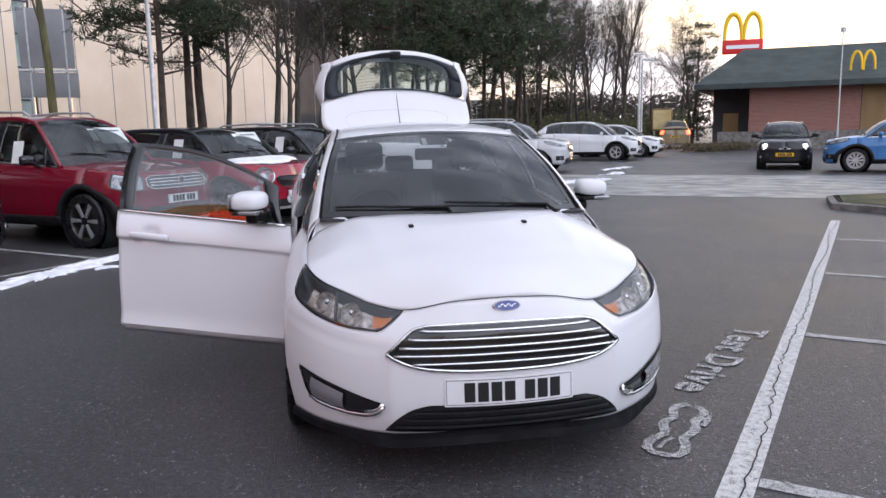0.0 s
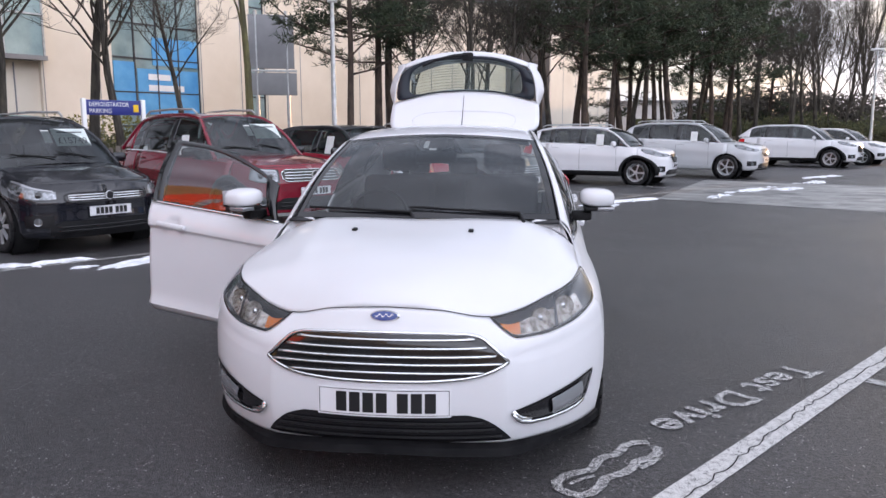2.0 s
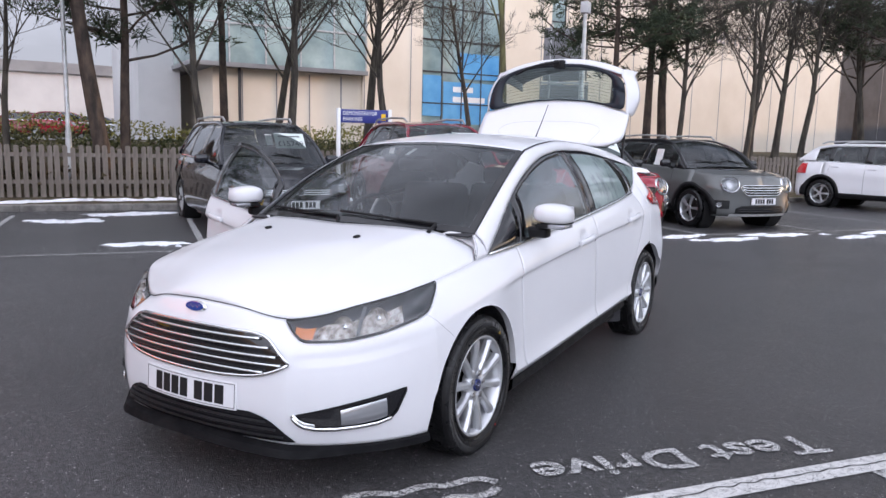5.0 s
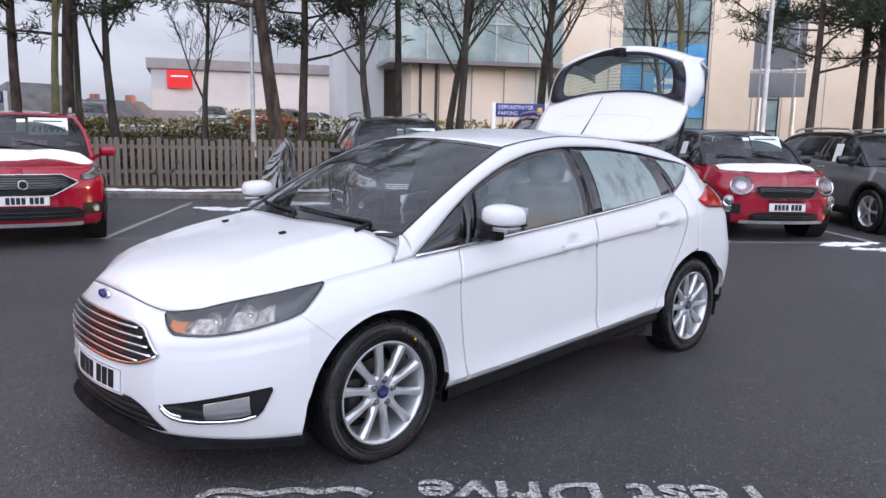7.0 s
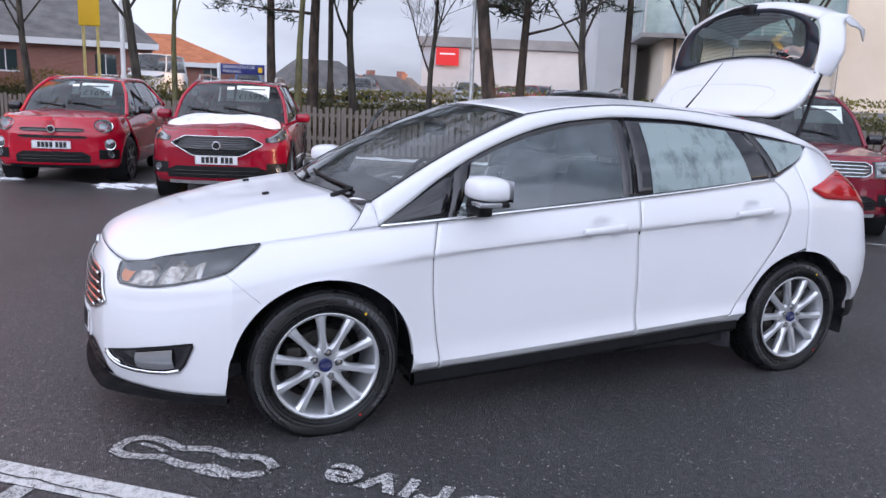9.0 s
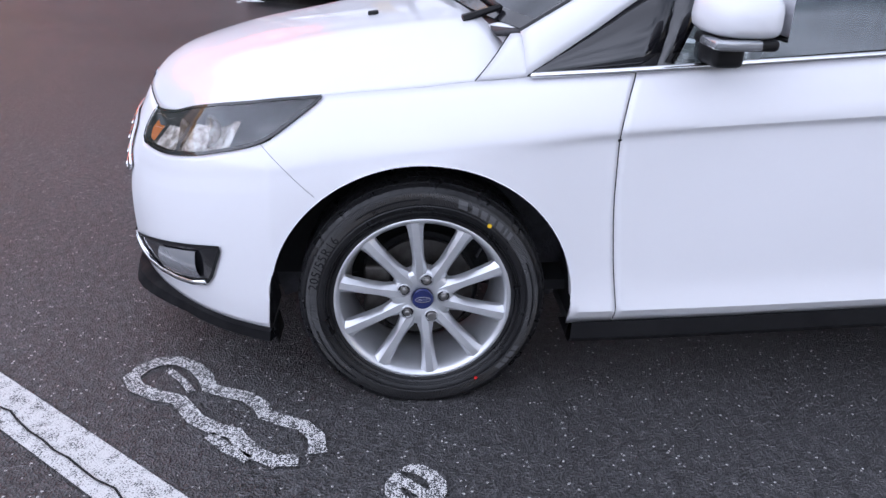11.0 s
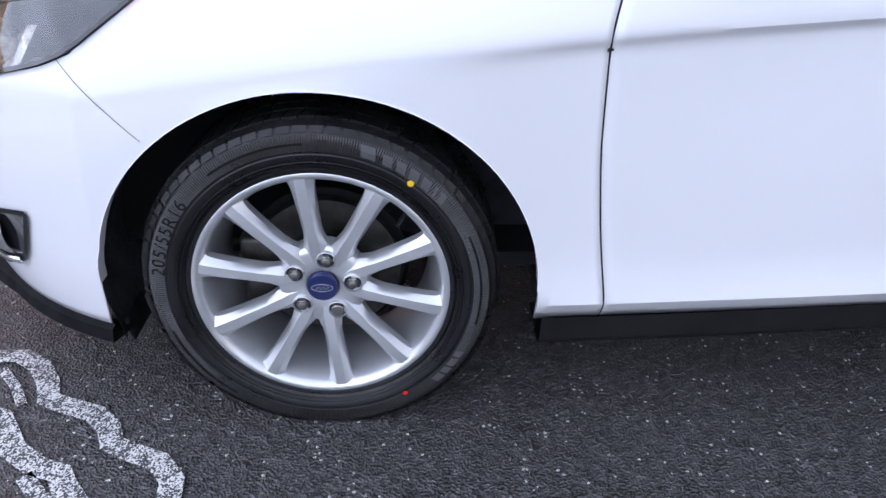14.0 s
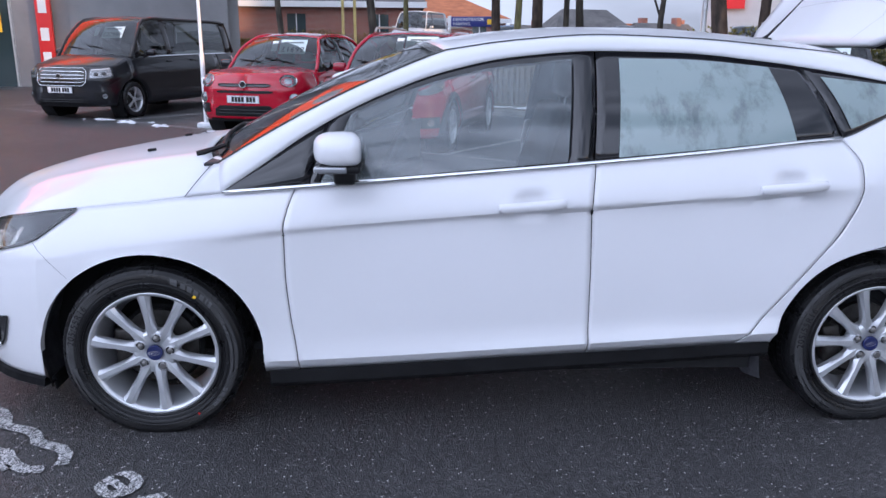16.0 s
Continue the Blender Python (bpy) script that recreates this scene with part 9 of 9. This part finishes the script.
# dealership behind and beside the camera
e = shell_box("car_showroom", "glazed car showroom with red fascia", (-22.65, -10.4), (-0.30, 0.954), 52, 16, 5.5, shop_glass)
put(Geo().box(-46, -1.2, 0.3, 0.5, 0, 7.2), "glazing", shop_glass, e, "dark showroom glazing", smooth=False)
for x in lin(-46, -1.2, 20):
    put(Geo().box(x - 0.05, x + 0.05, 0.2, 0.3, 0, 7.2), "mullion", galvanised, e, smooth=False)
put(Geo().box(0.5, 5.5, 0.1, 0.5, 0, 7.2), "end_wall", cladding_grey, e, "grey end wall", smooth=False)
put(Geo().box(-1.2, 0.5, 0.2, 0.5, 0, 7.2), "entrance_wall", cladding_grey, e, smooth=False)
put(Geo().box(-46.5, -9.0, -0.55, 0.5, 7.2, 10.4), "fascia", cladding_grey, e, "grey fascia", smooth=False)
fa = put(Geo().box(-9.0, 5.9, -0.6, 0.5, 7.2, 10.4), "fascia", glow_red, e, "lit red fascia", smooth=False)
put(Geo().box(-46.5, 5.9, -0.5, 16, 10.4, 12.4), "gold_band", gold_band, e, "tan upper band", smooth=False)
for x in (4.2,):
    put(Geo().lathe([(-0.02, 0.42), (-0.06, 0.40), (-0.06, 0.0)], 8, axis="y").turned(Matrix.Translation((x, -0.6, 8.8)) @ Matrix.Scale(2.2, 4)), "fascia_emblem", sign_white, fa, smooth=False)
    for k in range(5):
        put(Geo().box(x - 2.3 - k * 1.1, x - 1.6 - k * 1.1, -0.64, -0.6, 8.35, 9.2), "fascia_bar", sign_white, fa, smooth=False)
put(Geo().box(-46.5, 5.9, 0.5, 16, 0, 10.4), "rear_block", cladding_grey, e, smooth=False)
tp = put(Geo().rbox(-0.45, 0.0, -0.15, 0.15, 0.0, 3.2, 0.03), "red_panel", sign_red, e, "red entrance panel with pale marks")
for z0, z1 in ((2.3, 2.7), (1.45, 1.85), (0.8, 1.1)):
    put(Geo().box(-0.36, -0.12, -0.17, -0.15, z0, z1), "panel_mark", sign_white, tp, smooth=False)
put(Geo().box(-4.6, -1.5, 0.22, 0.28, 1.7, 2.8), "window_poster", sign_yellow, e, "yellow window poster", smooth=False)
# distant wall of the yard behind the camera, and far tree line
for i, (x, y, w2) in enumerate(((20, -34, 26), (52, -10, 22))):
    gabled("yard_building", "plain grey shed closing the yard", x, y, radians(180 if i == 0 else 270), w2, 8, 5.0, 6.4, cladding_grey, roof_grey, 0, 6, hip=2.0)

# ---- posts, signs, far cars ----
demo_sign(-7.34, 10.32, row_turn, 0.04, 0.84)
demo_sign(-19.1, 2.85, row_turn + radians(20), 0.22)
pole("lamp_post", -4.2, 14.9, 4.5, 0.06, "grey steel post with a box on top", "box", z0=0.1)
pole("white_post", -9.8, -2.47, 4.2, 0.029, "plain white steel post in front of the parked cars", None, sign_white)
tagged(Geo().rbox(-0.12, 0.12, -0.14, 0.14, 0, 0.09, 0.03).turned(Matrix.Translation((-9.8, -2.47, 0))).mesh("post_base", snow_mat), "snowy concrete foot of a white post", "post base")
pole("lamp_post", 19.3, 41.0, 5.7, 0.075, "tall lamp post with two heads", "flood")
pole("lamp_post", 17.2, 36.0, 5.0, 0.06, "thin grey post by the far lane")
pole("lamp_post", 27.1, 33.2, 6.2, 0.045, "tall pale lamp post before the restaurant", "box")
pole("thin_post", -12.9, 7.2, 5.4, 0.05, "thin grey post behind the fence", z0=0.2)
pole("thin_post", -20.8, 5.9, 7.0, 0.09, "dark wooden pole behind the trees", mat=bark, z0=0.6)
ys = thing("yellow_sign", "yellow board on two tall pale yellow posts", "sign", at=Matrix.Translation((-27, -1.2, 0.6)) @ Matrix.Rotation(radians(75), 4, "Z"))
for x in (-0.24, 0.24):
    put(Geo().tube([(x, 0, 0), (x, 0, 5.4)], 0.055, 10), "post", sign_yellow_pale, ys)
put(Geo().rbox(-0.36, 0.36, -0.13, -0.06, 2.9, 5.4, 0.03), "board", sign_yellow, ys)
pole("pale_post", -25.2, -0.2, 5.0, 0.08, "pale post beside the yellow sign", None, sign_white, z0=0.6)
bs = thing("road_sign", "back of a two-panel grey road sign", "sign", at=Matrix.Translation((-12.2, 34.0, 0.9)) @ Matrix.Rotation(radians(20), 4, "Z"))
for x in (-0.75, 0.75):
    put(Geo().tube([(x, 0, 0), (x, 0, 6.4)], 0.09, 10), "post", galvanised, bs)
put(Geo().rbox(-1.2, 1.2, -0.08, -0.02, 2.3, 3.4, 0.02), "panel", cladding_grey, bs)
put(Geo().rbox(-1.1, 1.1, -0.08, -0.02, 3.6, 6.2, 0.02), "panel", cladding_grey, bs)
put(Geo().rbox(-1.2, 1.2, -0.12, -0.08, 3.43, 3.55, 0.01), "brace", galvanised, bs)
plat = Geo().grid(lambda a, b: off(a, b, 1.08 if b < 31 else 1.15), lin(-75, 9, 12), [24, 30, 45, 60, 110], flip=True)
tagged(plat.mesh("upper_car_park", asphalt_mat, smooth=False), "raised asphalt car park beyond the bank", "ground", kind="structure")
far_specs = ((-31, 15.5, silver_paint, 70), (-36, 22.0, dark_red_paint, 120), (-31.5, 20.5, red_paint, 100), (-33, 10.5, charcoal_paint, 60), (-36.5, 26.0, white_paint, 110), (-34, 5.5, blue_paint, 80), (-42, 13.0, grey_paint, 75))
for x, y, pt, tn2 in far_specs:
    road_car("far_car", "small distant car parked beyond the bank", Matrix.Translation((x * 1.3, y * 1.3, 1.05)) @ Matrix.Rotation(radians(tn2), 4, "Z"), pt)
road_car("white_minibus", "white van parked far beyond the bank", Matrix.Translation((-38, 1.2, 1.08)) @ Matrix.Rotation(radians(70), 4, "Z"), white_paint, L=5.2, W=0.97, H=2.1, wb=3.2, fo=0.9, r=0.34, hood=(1.0, 1.2), belt=(1.15, 1.2), cowl=0.1, roof=(0.7, 4.0), rail_w=0.7, van=True, cat="van")
